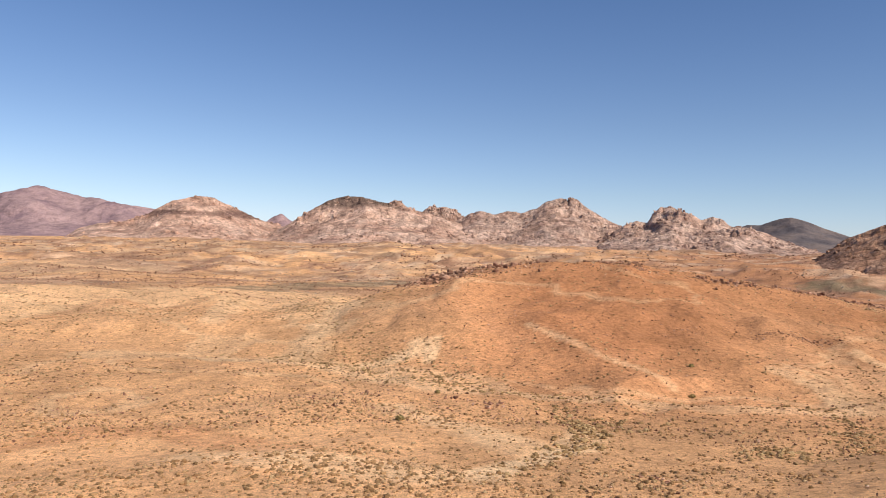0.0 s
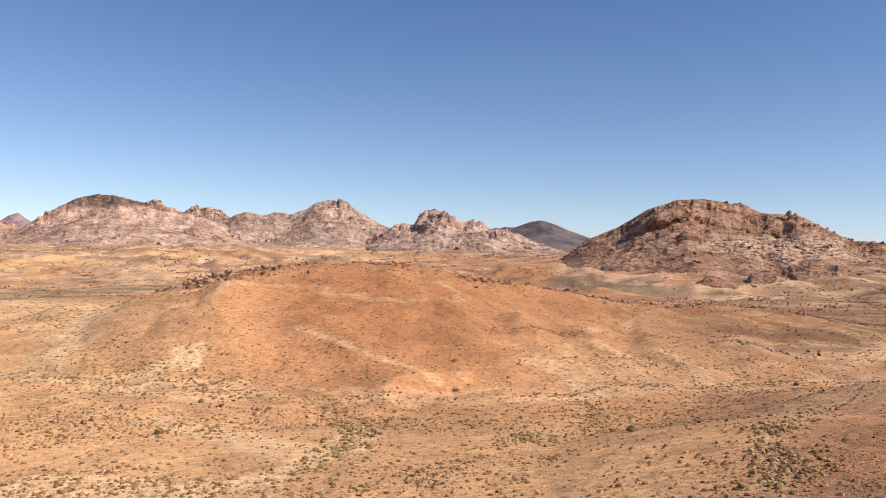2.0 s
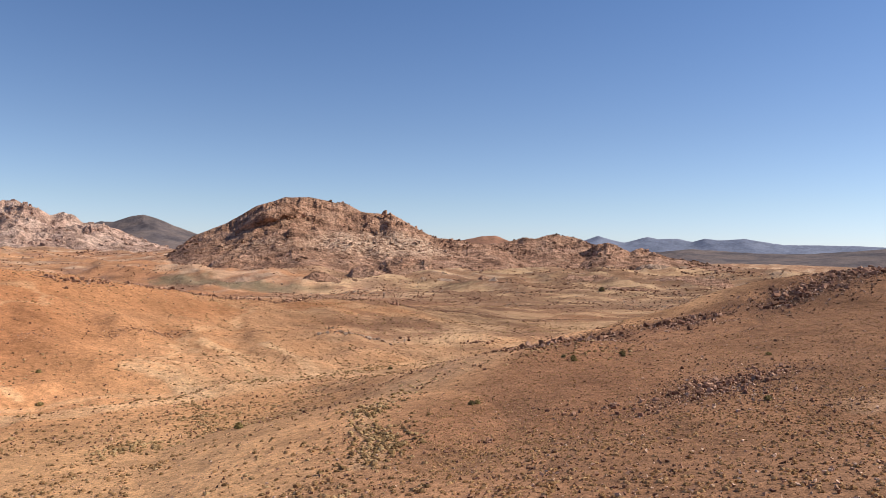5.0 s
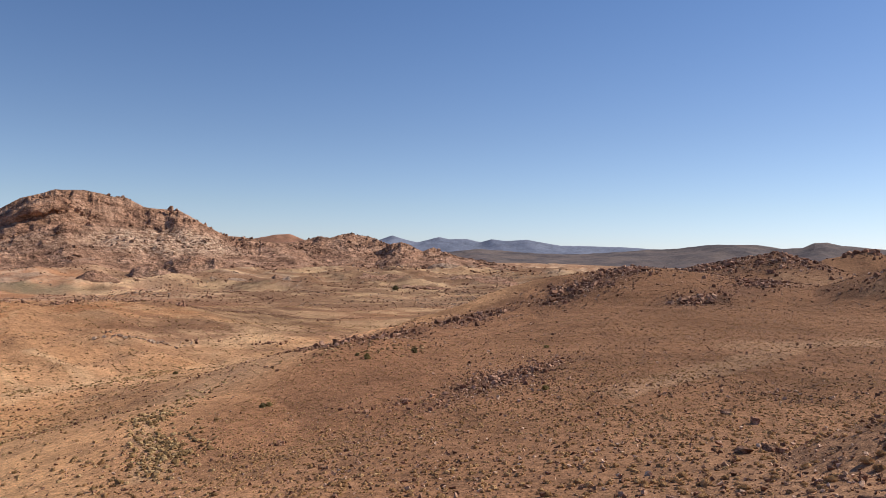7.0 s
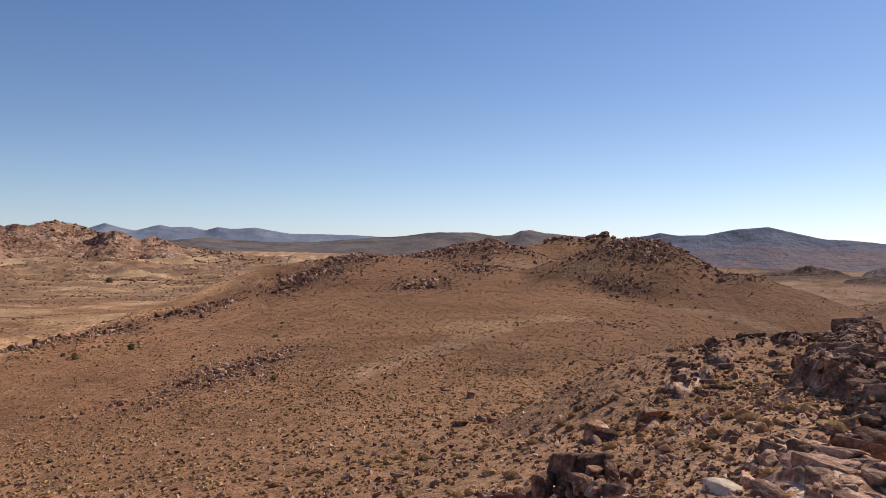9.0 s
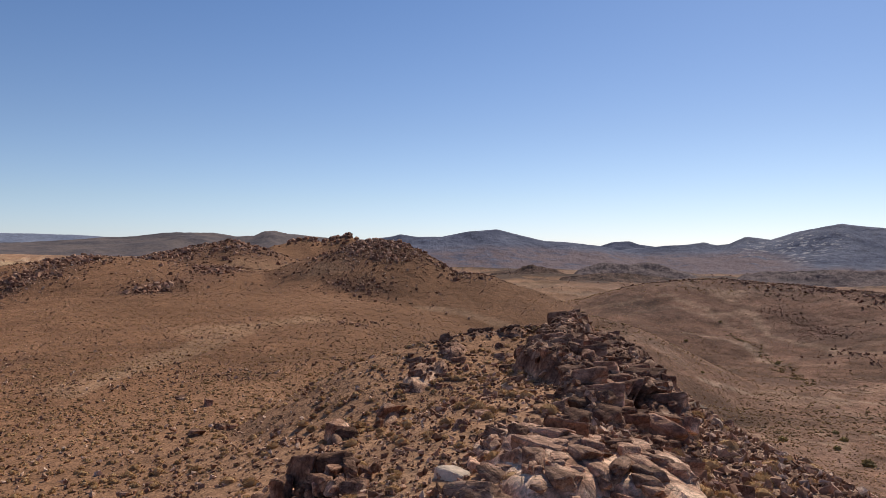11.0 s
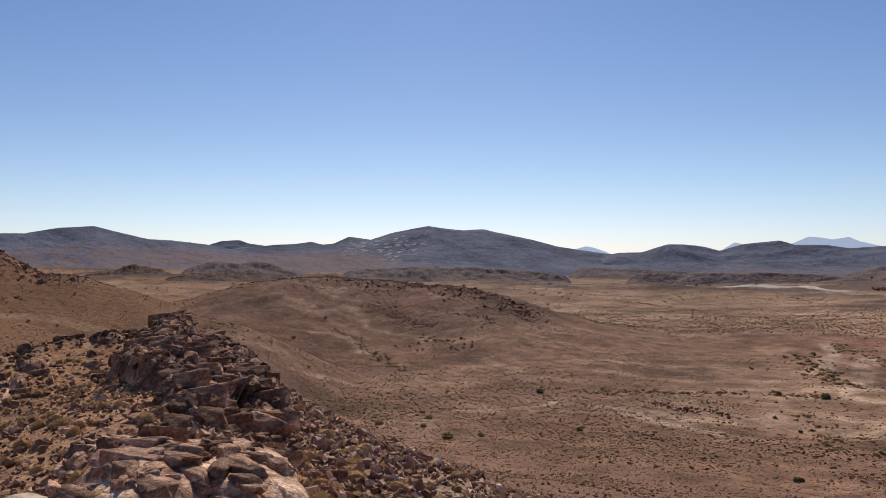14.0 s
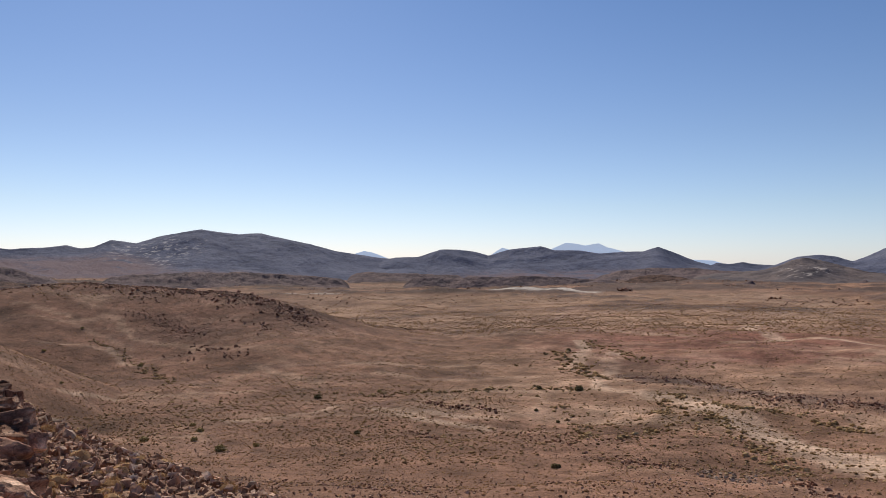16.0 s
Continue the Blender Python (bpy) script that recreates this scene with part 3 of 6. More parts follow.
streak(DUST, 5, 0.5, 148, 330, 153, 340, 158, 350, 163, 338)
streak(DUST, 3, 0.6, 139.0, 215, 143.0, 214, 148.0, 222)
streak(DUST, 3, 0.6, 141.0, 196, 146.0, 190, 152.0, 197)
streak(SAND, 1.3, 0.7, 74.7, 71, 78.6, 81, 82.4, 99, 85.0, 108)
streak(SAND, 1.3, 0.7, 76.6, 77, 81.4, 87, 86.1, 106)
streak(PALE, 1.5, 0.55, 6.5, 192, 8.1, 187, 11.7, 173, 15.0, 166, 17.1, 161)
streak(PALE, 3, 0.9, -5.4, 177, -3.0, 177, -0.7, 178)
streak(PALE, 2.5, 0.9, -1.8, 183, -0.4, 182, -0.6, 173)
streak(PALE, 5, 0.5, -4, 170, 0, 162, 4, 152)
streak(PALE, 2.2, 0.8, 28.4, 213, 30.1, 208)
streak(PALE, 2.5, 0.8, 33.0, 220, 35.0, 205, 36.7, 181)
streak(PALE, 2.5, 0.8, 23.4, 183, 26.4, 177, 28.5, 163)
streak(PALE, 3, 0.7, 11.1, 108, 9.9, 96, 7.1, 87, 3.4, 77)
streak(PALE, 1.5, 0.35, 44.6, 117, 40.9, 96, 40.0, 81, 41.3, 72, 40.4, 63)


def soil_colour(az, r, x, y, z):
    """Base colour of the soil, from its kinds, where they lie, and added shade."""
    c = np.tile(np.array(TAN), (len(az), 1))
    n1, n2, n3 = fbm(x / 70, y / 70, 4, 21), fbm(x / 17, y / 17, 4, 22), fbm(x / 5, y / 5, 4, 25)
    w = az + 3.0 * n1
    lr = np.log(r)
    # red-brown ground out towards the big hill, tan to the other side
    c = mixc(c, ROAN, smooth(4, 22, w) * smooth(330, 420, r) * 0.9)
    c = mixc(c, (0.4, 0.235, 0.145), smooth(34, 44, w) * smooth(430, 560, r) * 0.85)
    c = mixc(c, (0.42, 0.24, 0.14), smooth(40, 50, w) * smooth(80, 70, w) * smooth(220, 290, r) * (0.45 + 0.35 * smooth(-0.3, 0.3, n2)))
    # broken rock showing through the soil of the foothills
    hills = smooth(400, 560, r) * smooth(3300, 2400, r) * smooth(96, 84, w)
    m1, m2 = fbm(x / 30, y / 30, 5, 34, 0.65), fbm(x / 75, y / 75, 4, 35, 0.6)
    c = mixc(c, (0.44, 0.245, 0.15), hills * smooth(-0.1, 0.3, m2) * 0.75)
    c = mixc(c, (0.3, 0.165, 0.11), hills * smooth(0.08, 0.3, m1 + 0.4 * m2) * 0.8)
    c = mixc(c, (0.66, 0.45, 0.3), hills * smooth(0.12, 0.34, -m1 + 0.3 * m2) * 0.5)
    # soil lightened behind the spur, to offset the shade on that slope
    c = mixc(c, (0.74, 0.48, 0.27), smooth(30, 38, w) * smooth(58, 50, w) * smooth(95, 115, r) * smooth(260, 200, r) * (0.15 + 0.25 * smooth(-0.2, 0.3, n2)))
    # the red hill
    c = mixc(c, RED, np.clip(1.25 * blob(w, r * (1 + 0.15 * n1), 12, 215, 8.5, 0.24), 0, 1))
    c = mixc(c, RED, np.clip(1.1 * blob(w, r, 30, 270, 9, 0.2), 0, 1) * 0.8)
    # pale gullied ground at the foot of the arm and in the valley beyond
    c = mixc(c, PALE, np.clip(1.3 * blob(w, r, 45, 230, 9, 0.25) * smooth(-0.5, 0.4, n2), 0, 0.28))
    c = mixc(c, PALE, 0.4 * smooth(0.1, 0.5, n1) * smooth(10, -5, w))
    # brown scree slope of the standpoint and its spur
    toe = np.interp(az, [-40, 10, 22, 33, 41, 47.5, 51.5, 55, 60, 70, 80, 100, 112], [20, 25, 36, 52, 72, 90, 112, 134, 160, 215, 300, 450, 330])
    c = mixc(c, (0.43, 0.225, 0.122), smooth(1.25, 0.85, r / toe * (1 + 0.1 * n2)) * smooth(15, 45, w))
    c = mixc(c, (0.292, 0.15, 0.084), smooth(46, 66, w) * smooth(1.3, 0.9, r / toe * (1 + 0.1 * n2)))
    # dusky plain on the other side of the ridge, brown soil deepened for backlight
    c = mixc(c, BACKLIT_DUSK, smooth(104, 114, w))
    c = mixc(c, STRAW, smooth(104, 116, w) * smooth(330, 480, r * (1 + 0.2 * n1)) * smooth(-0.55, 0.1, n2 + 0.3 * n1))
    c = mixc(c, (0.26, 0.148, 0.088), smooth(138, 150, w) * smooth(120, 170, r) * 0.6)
    # low hill's dark red, deepened for the shade on its near side
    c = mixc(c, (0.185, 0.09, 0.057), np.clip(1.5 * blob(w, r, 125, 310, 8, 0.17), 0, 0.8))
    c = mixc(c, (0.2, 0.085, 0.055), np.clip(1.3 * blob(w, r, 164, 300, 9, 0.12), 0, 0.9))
    c = mixc(c, BACKLIT_DUSK, smooth(104, 114, w) * smooth(750, 1100, r) * 0.6)
    # sandy patches among the near rocks
    c = mixc(c, (0.5, 0.31, 0.195), (0.3 + 0.55 * smooth(-0.2, 0.4, n2)) * smooth(75, 25, r) * smooth(55, 90, w) * smooth(114, 106, w))
    c = mixc(c, (0.48, 0.29, 0.185), smooth(42, 26, r) * smooth(106, 114, w) * 0.75)
    # bare rock on the knolls of the foothills, sand between them
    fh = foothills(x, y, az, r) + 1.6 * n2
    knoll = smooth(0.3, 2.2, fh) * smooth(0.05, 0.5, fbm(x / 38, y / 38, 4, 23) + 0.25)
    east = smooth(94, 103, w)
    above = z - base_z(az, r)
    knoll = np.maximum(knoll, smooth(1.5, 4.5, above + 2 * n2) * east * smooth(430, 600, r))
    c = mixc(c, (0.36, 0.215, 0.135), knoll * (1 - east) * 0.75)
    c = mixc(c, (0.62, 0.45, 0.32), smooth(0.25, 0.5, fbm(x / 26, y / 26, 4, 24)) * smooth(500, 800, r) * (1 - east) * 0.6)
    c = mixc(c, (0.1, 0.066, 0.052), knoll * east * 0.9)
    c = mixc(c, (0.27, 0.175, 0.115), smooth(0.0, -3.0, fh) * east * smooth(600, 900, r) * 0.55)
    for colour, width, strength, sa, sr in STREAKS:
        sx, sy = polar(np.array(sa), np.array(sr))
        m = (x > sx.min() - 3 * width) & (x < sx.max() + 3 * width) & (y > sy.min() - 3 * width) & (y < sy.max() + 3 * width)
        if not m.any():
            continue
        xm, ym = x[m] + width * (0.6 * n2[m] + 0.35 * n3[m]), y[m] + width * (0.5 * n1[m] - 0.35 * n3[m])
        d = np.full(xm.shape, 1e9)
        for k in range(max(1, len(sx) - 1)):
            q = min(k + 1, len(sx) - 1)
            if q == k:
                d = np.hypot(xm - sx[k], ym - sy[k])
            else:
                d = np.minimum(d, segment_near(xm, ym, sx[k], sy[k], sx[q], sy[q])[0])
        k = strength * smooth(1.12, 0.5, d / width * (1 + 0.4 * n2[m])) * (0.7 + 0.3 * smooth(-0.35, 0.15, n3[m]))
        c[m] = mixc(c[m], colour, k)
    # bands of gravel, silt and rock that lie along the slopes
    band, thin = fbm(az / 7, lr * 13, 4, 30), fbm(az / 4 + 40, lr * 34, 5, 31, 0.6)
    west = smooth(30, 40, w) * smooth(80, 70, w) * smooth(200, 260, r) * smooth(1500, 900, r)
    wide = smooth(25, 10, w) * smooth(300, 420, r) * smooth(2200, 1500, r)
    c = mixc(c, (0.36, 0.215, 0.13), np.clip(0.85 * smooth(-0.15, 0.25, band) * west + 0.35 * smooth(0.1, 0.4, band) * wide, 0, 1))
    c = mixc(c, PALE, 0.6 * smooth(0.08, 0.28, thin) * west + 0.3 * smooth(0.15, 0.45, thin) * wide)
    c = mixc(c, (0.3, 0.165, 0.1), 0.65 * smooth(0.12, 0.3, -thin) * west + 0.45 * smooth(0.15, 0.35, -thin) * wide)
    flat = smooth(106, 114, w) * smooth(90, 140, r) * smooth(1500, 800, r)
    c = mixc(c, (0.42, 0.26, 0.17), 0.26 * smooth(0.08, 0.35, thin) * flat)
    c = mixc(c, (0.15, 0.08, 0.055), 0.5 * smooth(0.08, 0.38, band) * flat)
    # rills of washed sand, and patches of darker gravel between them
    rill = np.abs(fbm(x / 62 + 0.25 * n2, y / 62, 3, 27))
    plain = smooth(102, 112, w) * smooth(70, 110, r) * smooth(900, 500, r)
    c = mixc(c, (0.42, 0.255, 0.16), 0.55 * smooth(0.07, 0.01, rill) * plain * smooth(-0.4, 0.2, n1))
    c = mixc(c, PALE, 0.4 * smooth(0.06, 0.01, rill) * smooth(56, 44, w) * smooth(90, 130, r) * smooth(420, 300, r))
    c = c * (1.06 - 0.3 * smooth(0.08, 0.4, fbm(x / 24, y / 24, 4, 28)) * plain - 0.16 * smooth(0.1, 0.5, fbm(x / 14, y / 14, 4, 29)))[:, None]
    # darker gravel to this side, part of the darkening for shade when backlit
    c = c * (1 - 0.06 * smooth(108, 118, w) - 0.2 * smooth(66, 82, w) * smooth(114, 106, w) * smooth(50, 80, r))[:, None]
    c = c * (1 + 0.12 * smooth(150, 95, r) * smooth(8, -6, w) - 0.1 * smooth(-2, 10, w) * smooth(34, 24, w) * smooth(170, 120, r) + 0.14 * smooth(148, 156, w) + 0.16 * smooth(148, 156, w) * smooth(120, 160, r))[:, None]
    c = c * (1 - 0.16 * smooth(24, 34, w) * smooth(56, 48, w) * smooth(90, 130, r) * smooth(420, 330, r))[:, None]
    rough = 0.16 + 0.16 * smooth(350, 700, r)
    c = c * (1 - 0.13 * smooth(0, 14, w) * smooth(46, 36, w) * smooth(95, 130, r) * smooth(420, 380, r))[:, None]
    c = c * (1 - 0.2 * smooth(92, 98, w) * smooth(112, 106, w) * smooth(50, 70, r) * smooth(260, 200, r))[:, None]
    c = c * (1 - 0.24 * smooth(38, 47, w) * smooth(84, 74, w) * smooth(260, 330, r) * smooth(1700, 1100, r))[:, None]
    c = c * (1 - np.outer(smooth(30, 40, w) * smooth(66, 56, w) * smooth(60, 75, r) * smooth(620, 380, r), np.array([0.1, 0.14, 0.13])))
    # redder soil on and about the red hill; coarse gravel mottling the dusky plain
    c = c * (1 - np.outer(smooth(-8, 4, w) * smooth(46, 36, w) * smooth(105, 150, r) * smooth(460, 400, r), np.array([-0.05, 0.0, 0.02])))
    c = c * (1 + smooth(104, 114, w) * smooth(45, 80, r) * smooth(700, 450, r) * (0.2 * np.clip(2.2 * fbm(x / 3.2, y / 3.2, 3, 36), -1, 1) + 0.14 * np.clip(2 * n3, -1, 1)))[:, None]
    # the ground behind, and underfoot
    ar = az % 360
    behind = np.maximum(smooth(180, 196, ar) * smooth(327, 312, ar), smooth(12, 5, r))
    c = mixc(c, (0.42, 0.235, 0.135), behind)
    # flank below the rocks darkened in colour, since it faces the sun
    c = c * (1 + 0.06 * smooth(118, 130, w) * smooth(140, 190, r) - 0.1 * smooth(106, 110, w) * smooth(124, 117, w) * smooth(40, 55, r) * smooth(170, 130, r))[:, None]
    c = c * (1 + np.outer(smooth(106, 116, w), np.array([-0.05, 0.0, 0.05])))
    return np.clip(c * (1 + rough * n2 + 0.1 * n1)[:, None] * (1 - np.outer((0.4 + 0.6 * smooth(30, 60, w)) * smooth(116, 104, w), np.array([-0.01, 0.01, 0.05]))) * (1 + np.outer(smooth(104, 116, w), np.array([-0.01, 0.0, 0.02]))), 0.02, 0.9)



AZ = np.concatenate([np.arange(-33, 178.01, 0.17), np.arange(180, 325, 3.0)])
RR = np.concatenate([[0.02, 0.3, 0.7], np.exp(np.linspace(0.0, math.log(60.0), 130))[:-1], np.exp(np.linspace(math.log(60.0), math.log(600.0), 250))[:-1],
                     np.exp(np.linspace(math.log(600.0), math.log(2000.0), 130))[:-1], np.exp(np.linspace(math.log(2000.0), math.log(4950.0), 36))])
ga, gr = [v.ravel() for v in np.meshgrid(AZ, RR, indexing="ij")]
gz = land(ga, gr)
gx, gy = polar(ga, gr)
verts = np.stack([gx, gy, gz], 1)
ground = mesh_object("ground", verts, grid_quads(len(AZ), len(RR), True), SOIL)

tagged(ground, "stony tan and red desert ground with dry gullies", "desert ground", kind="structure")
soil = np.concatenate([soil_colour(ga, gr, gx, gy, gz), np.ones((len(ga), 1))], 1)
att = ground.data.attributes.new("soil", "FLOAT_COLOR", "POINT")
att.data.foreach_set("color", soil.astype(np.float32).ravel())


# ---- mountains ----
MOUNTAINS, CRESTS = [], []


def mountain(crest, r, front, back, mat, rough=0.35, lam=220, seed=0, step=0.07, rows=64, sharp=0.8, label="", slabs=None):
    """A range along a crest given by azimuth and elevation as seen from the standpoint, at distance r."""
    c = np.array(crest, float)
    az = np.arange(c[0, 0] - 0.6, c[-1, 0] + 0.6, step)
    el = np.interp(az, c[:, 0], c[:, 1])
    # small notches and teeth along the crest
    el = el + rough * (0.16 * fbm(az * 2.1, az * 0 + seed, 4, seed + 7, 0.6) - 0.12 * ridged(az * 1.3, az * 0 + seed, 3, seed + 9) + 0.06)
    n = max(3, int(min(0.9, (az[-1] - az[0]) / 9) / step))
    w = np.exp(-0.5 * (np.arange(-2 * n, 2 * n + 1) / n) ** 2)
    w /= w.sum()

    def calm(q):
        return np.convolve(np.concatenate([np.full(2 * n, q[0]), q, np.full(2 * n, q[-1])]), w, "valid")

    zc = lift(calm(el), r)
    v = np.concatenate([np.linspace(-1, 0, rows * 2 // 3), np.linspace(0, 1, rows // 3)[1:]])
    A, V = np.meshgrid(az, v, indexing="ij")
    R = r + np.where(V < 0, V * front, V * back)
    X, Y = polar(A, R)
    R = R + 0.25 * front * fbm(X / (2.2 * lam), Y / (2.2 * lam), 3, seed + 3) * (1 - np.abs(V))
    X, Y = polar(A, R)
    floor = np.minimum(base_z(A.ravel(), R.ravel()), land(A.ravel(), R.ravel()) - 1.5).reshape(A.shape) - 0.02 * front
    height = np.maximum(zc[:, None] - floor, 1.0)
    prof = (1 - np.abs(V)) ** sharp
    nr = ridged(X / lam, Y / lam, 4, seed, 0.5) - 0.5
    f = fbm(X / lam * 2.3, Y / lam * 2.3, 4, seed + 50, 0.5)
    g = ridged(X / lam * 3.1, Y / lam * 3.1, 4, seed + 80, 0.6) - 0.5
    # the range runs out at its ends
    ends = smooth(0, 0.55, az - az[0] - 0.1) * smooth(0, 0.55, az[-1] - az - 0.1)
    shape = prof * ends[:, None] * (1 + rough * (nr * 1.2 + f * 0.6 + g * 0.35) * (1 - prof * 0.3))
    Z = floor + height * shape
    lo = floor[:, len(v) * 2 // 3]
    want = lo + (np.tan(np.radians(el)) * r + EYE - lo) * ends
    for _ in range(2):
        seen = ((Z - EYE) / R).max(1) * r + EYE
        k = calm(np.clip((want - lo) / np.maximum(seen - lo, 1.0), 0.4, 2.5))
        Z = floor + (Z - floor) * k[:, None]
    # the fine line of the crest touches the top of the slope only
    for _ in range(2):
        seen = ((Z - EYE) / R).max(1) * r + EYE
        Z = Z + np.clip(want - seen, -0.5 * (want - lo), None)[:, None] * np.clip(prof, 0, 1) ** 5
    # blocks and ledges that stand out of the face
    arc = np.radians(A) * r
    out = fbm(arc / (0.28 * lam), Z / (0.16 * lam), 4, seed + 90, 0.6) + 0.5 * (ridged(arc / (0.12 * lam), Z / (0.09 * lam), 3, seed + 95) - 0.5)
    push = 0.13 * lam * rough / 0.4 * out * (1 - np.abs(V)) * smooth(0.05, 0.45, np.abs(V))
    X, Y = polar(A, R + push)
    CRESTS.append((X, Y, Z, prof * ends[:, None]))
    ob = mesh_object("mountain", np.stack([X, Y, Z], -1).reshape(-1, 3), grid_quads(len(az), len(v)), mat)
    tagged(ob, label, "mountain" if r > 1000 and front > 140 else "hill")
    MOUNTAINS.append((ob, r, front, mat))
    return ob


mountain([(-34, 1.6), (-32.0, 2.22), (-30.2, 2.69), (-28.9, 3.06), (-28.1, 3.33), (-26.9, 3.10), (-25.2, 2.67), (-24.3, 2.67), (-22.9, 2.32), (-20.9, 2.13), (-18.6, 1.59), (-15.1, 0.70)],
         4200, 1000, 500, PURPLE_ROCK, 0.4, 420, 1, sharp=1.3, step=0.15, label="distant purple-brown mountain with eroded flanks")
mountain([(-27, -0.4), (-26.5, -0.1), (-25.5, 0.59), (-24.1, 1.02), (-22.7, 1.16), (-21.2, 1.76), (-19.6, 2.71), (-17.9, 3.15), (-16.9, 3.11), (-15.9, 2.63), (-14.7, 2.15), (-13.5, 1.58), (-12.3, 1.29), (-10.7, 0.76), (-9, 0.3)],
         2900, 700, 400, BANDED_ROCK, 0.34, 260, 2, sharp=1.3, rows=84, label="pale pink granite mountain with a dark band")
mountain([(-13.4, 1.2), (-12.5, 1.94), (-12.0, 2.12), (-11.5, 1.73), (-10.6, 1.2)], 4400, 300, 200, PURPLE_ROCK, 0.3, 200, 3, sharp=1.3, step=0.15, label="small far peak behind a saddle")
mountain([(-13.1, 0.5), (-11.5, 1.32), (-10.3, 2.19), (-8.7, 3.16), (-7.4, 3.58), (-6.2, 3.55), (-4.5, 3.14), (-2.6, 2.78), (-1.1, 2.48), (0.6, 1.94), (2.7, 1.45), (4.9, 1.08), (7, 0.6)],
         2700, 750, 400, CAPPED_ROCK, 0.36, 240, 4, sharp=1.3, rows=84, label="broad pale granite mountain with a brown cap")
mountain([(-4.6, 2.7), (-4.1, 3.24), (-3.4, 3.38), (-2.8, 2.94), (-1.7, 2.4)], 3700, 300, 200, PALE_ROCK, 0.4, 160, 5, sharp=1.3, label="pale rocky knob behind the ridge")
mountain([(-1.9, 2.3), (-1.4, 2.81), (-0.9, 3.08), (-0.5, 2.92), (0.2, 2.98), (0.8, 2.83), (1.8, 2.0)], 3600, 300, 200, GREY_ROCK, 0.4, 150, 6, sharp=1.3, rows=84, label="grey jagged knobs behind the ridge")
mountain([(0.4, 1.6), (1.9, 2.56), (2.7, 2.80), (3.8, 2.53), (4.8, 2.85), (5.7, 2.66), (6.9, 3.02), (7.5, 3.54), (8.5, 3.85), (9.0, 3.82), (9.13, 3.66), (9.3, 3.86), (9.8, 3.79), (10.6, 3.18), (11.7, 2.50), (13.1, 1.82), (14.7, 1.20), (16.5, 0.6)],
         2800, 700, 400, GREY_ROCK, 0.4, 190, 7, sharp=1.3, rows=84, label="steep grey granite tower split by a cleft")
mountain([(11.5, 1.0), (12.3, 1.31), (12.9, 1.69), (13.7, 2.12), (14.2, 2.26), (14.9, 2.10), (15.3, 2.85), (15.8, 3.30), (16.6, 3.35), (17.0, 3.11), (17.8, 2.88), (18.6, 2.41), (19.4, 2.66), (20.1, 2.43), (20.6, 1.97), (21.9, 1.91), (23.0, 1.50), (24.8, 0.80), (26.5, 0.3)],
         2500, 650, 300, GREY_ROCK, 0.42, 140, 8, sharp=1.3, rows=84, label="rounded grey granite dome with lower knobs")
mountain([(20.0, 1.5), (21.7, 2.14), (22.5, 2.11), (23.7, 2.56), (24.4, 2.68), (25.5, 2.35), (26.5, 1.94), (27.7, 1.51), (29.2, 0.98), (31, 0.5)],
         3700, 700, 400, DARK_ROCK, 0.2, 300, 9, sharp=1.3, step=0.15, label="smooth dark grey mountain")
mountain([(25.6, -0.4), (26.3, 0.05), (27.7, 1.25), (30.0, 2.23), (32.1, 3.55), (34.1, 4.24), (36.0, 4.30), (38.0, 3.92), (38.6, 3.89), (39.7, 3.32), (40.9, 3.22), (42.0, 3.2), (42.6, 2.88), (43.9, 2.14), (45.2, 1.50), (46.8, 1.36), (49.3, 0.99), (52, 0.2)],
         1150, 380, 250, BROWN_ROCK, 0.26, 70, 10, sharp=1.15, step=0.05, rows=100, label="big brown rocky hill with varnished boulders")
mountain([(46, 0.9), (46.7, 1.21), (47.7, 1.43), (48.7, 1.65), (49.8, 1.72), (50.7, 1.36), (51.6, 1.0), (53, 0.6)], 1600, 250, 250, RED_SLOPE, 0.12, 120, 11, sharp=1.3, step=0.15, label="smooth red-brown hill behind the rocks")
mountain([(47, 0.3), (49.1, 1.05), (50.7, 1.25), (52.0, 1.60), (52.7, 1.54), (54.0, 1.89), (54.9, 1.76), (55.7, 1.62), (56.7, 1.24), (57.7, 0.7), (59.5, 0.1)],
         1300, 330, 250, BROWN_ROCK, 0.34, 80, 12, sharp=1.3, label="low brown rocky hills")
mountain([(55.8, 0.3), (56.7, 0.84), (57.3, 1.18), (58.0, 1.28), (58.6, 1.13), (59.6, 0.66), (60.4, 0.96), (61.2, 0.61), (62.5, 0.22), (64.1, 0.0), (66.5, -0.4)],
         1200, 260, 200, BROWN_ROCK, 0.34, 60, 13, sharp=1.3, label="low knobbly brown rocks")
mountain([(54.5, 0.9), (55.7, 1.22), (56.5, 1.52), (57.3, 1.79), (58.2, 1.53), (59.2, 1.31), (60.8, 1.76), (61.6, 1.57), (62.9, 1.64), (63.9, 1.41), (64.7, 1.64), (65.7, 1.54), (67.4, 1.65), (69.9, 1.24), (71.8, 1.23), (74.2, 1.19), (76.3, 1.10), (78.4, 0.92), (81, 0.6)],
         4600, 500, 250, HAZED_BLUE_FAR, 0.15, 400, 14, sharp=1.3, step=0.15, label="far blue mountain range in haze")
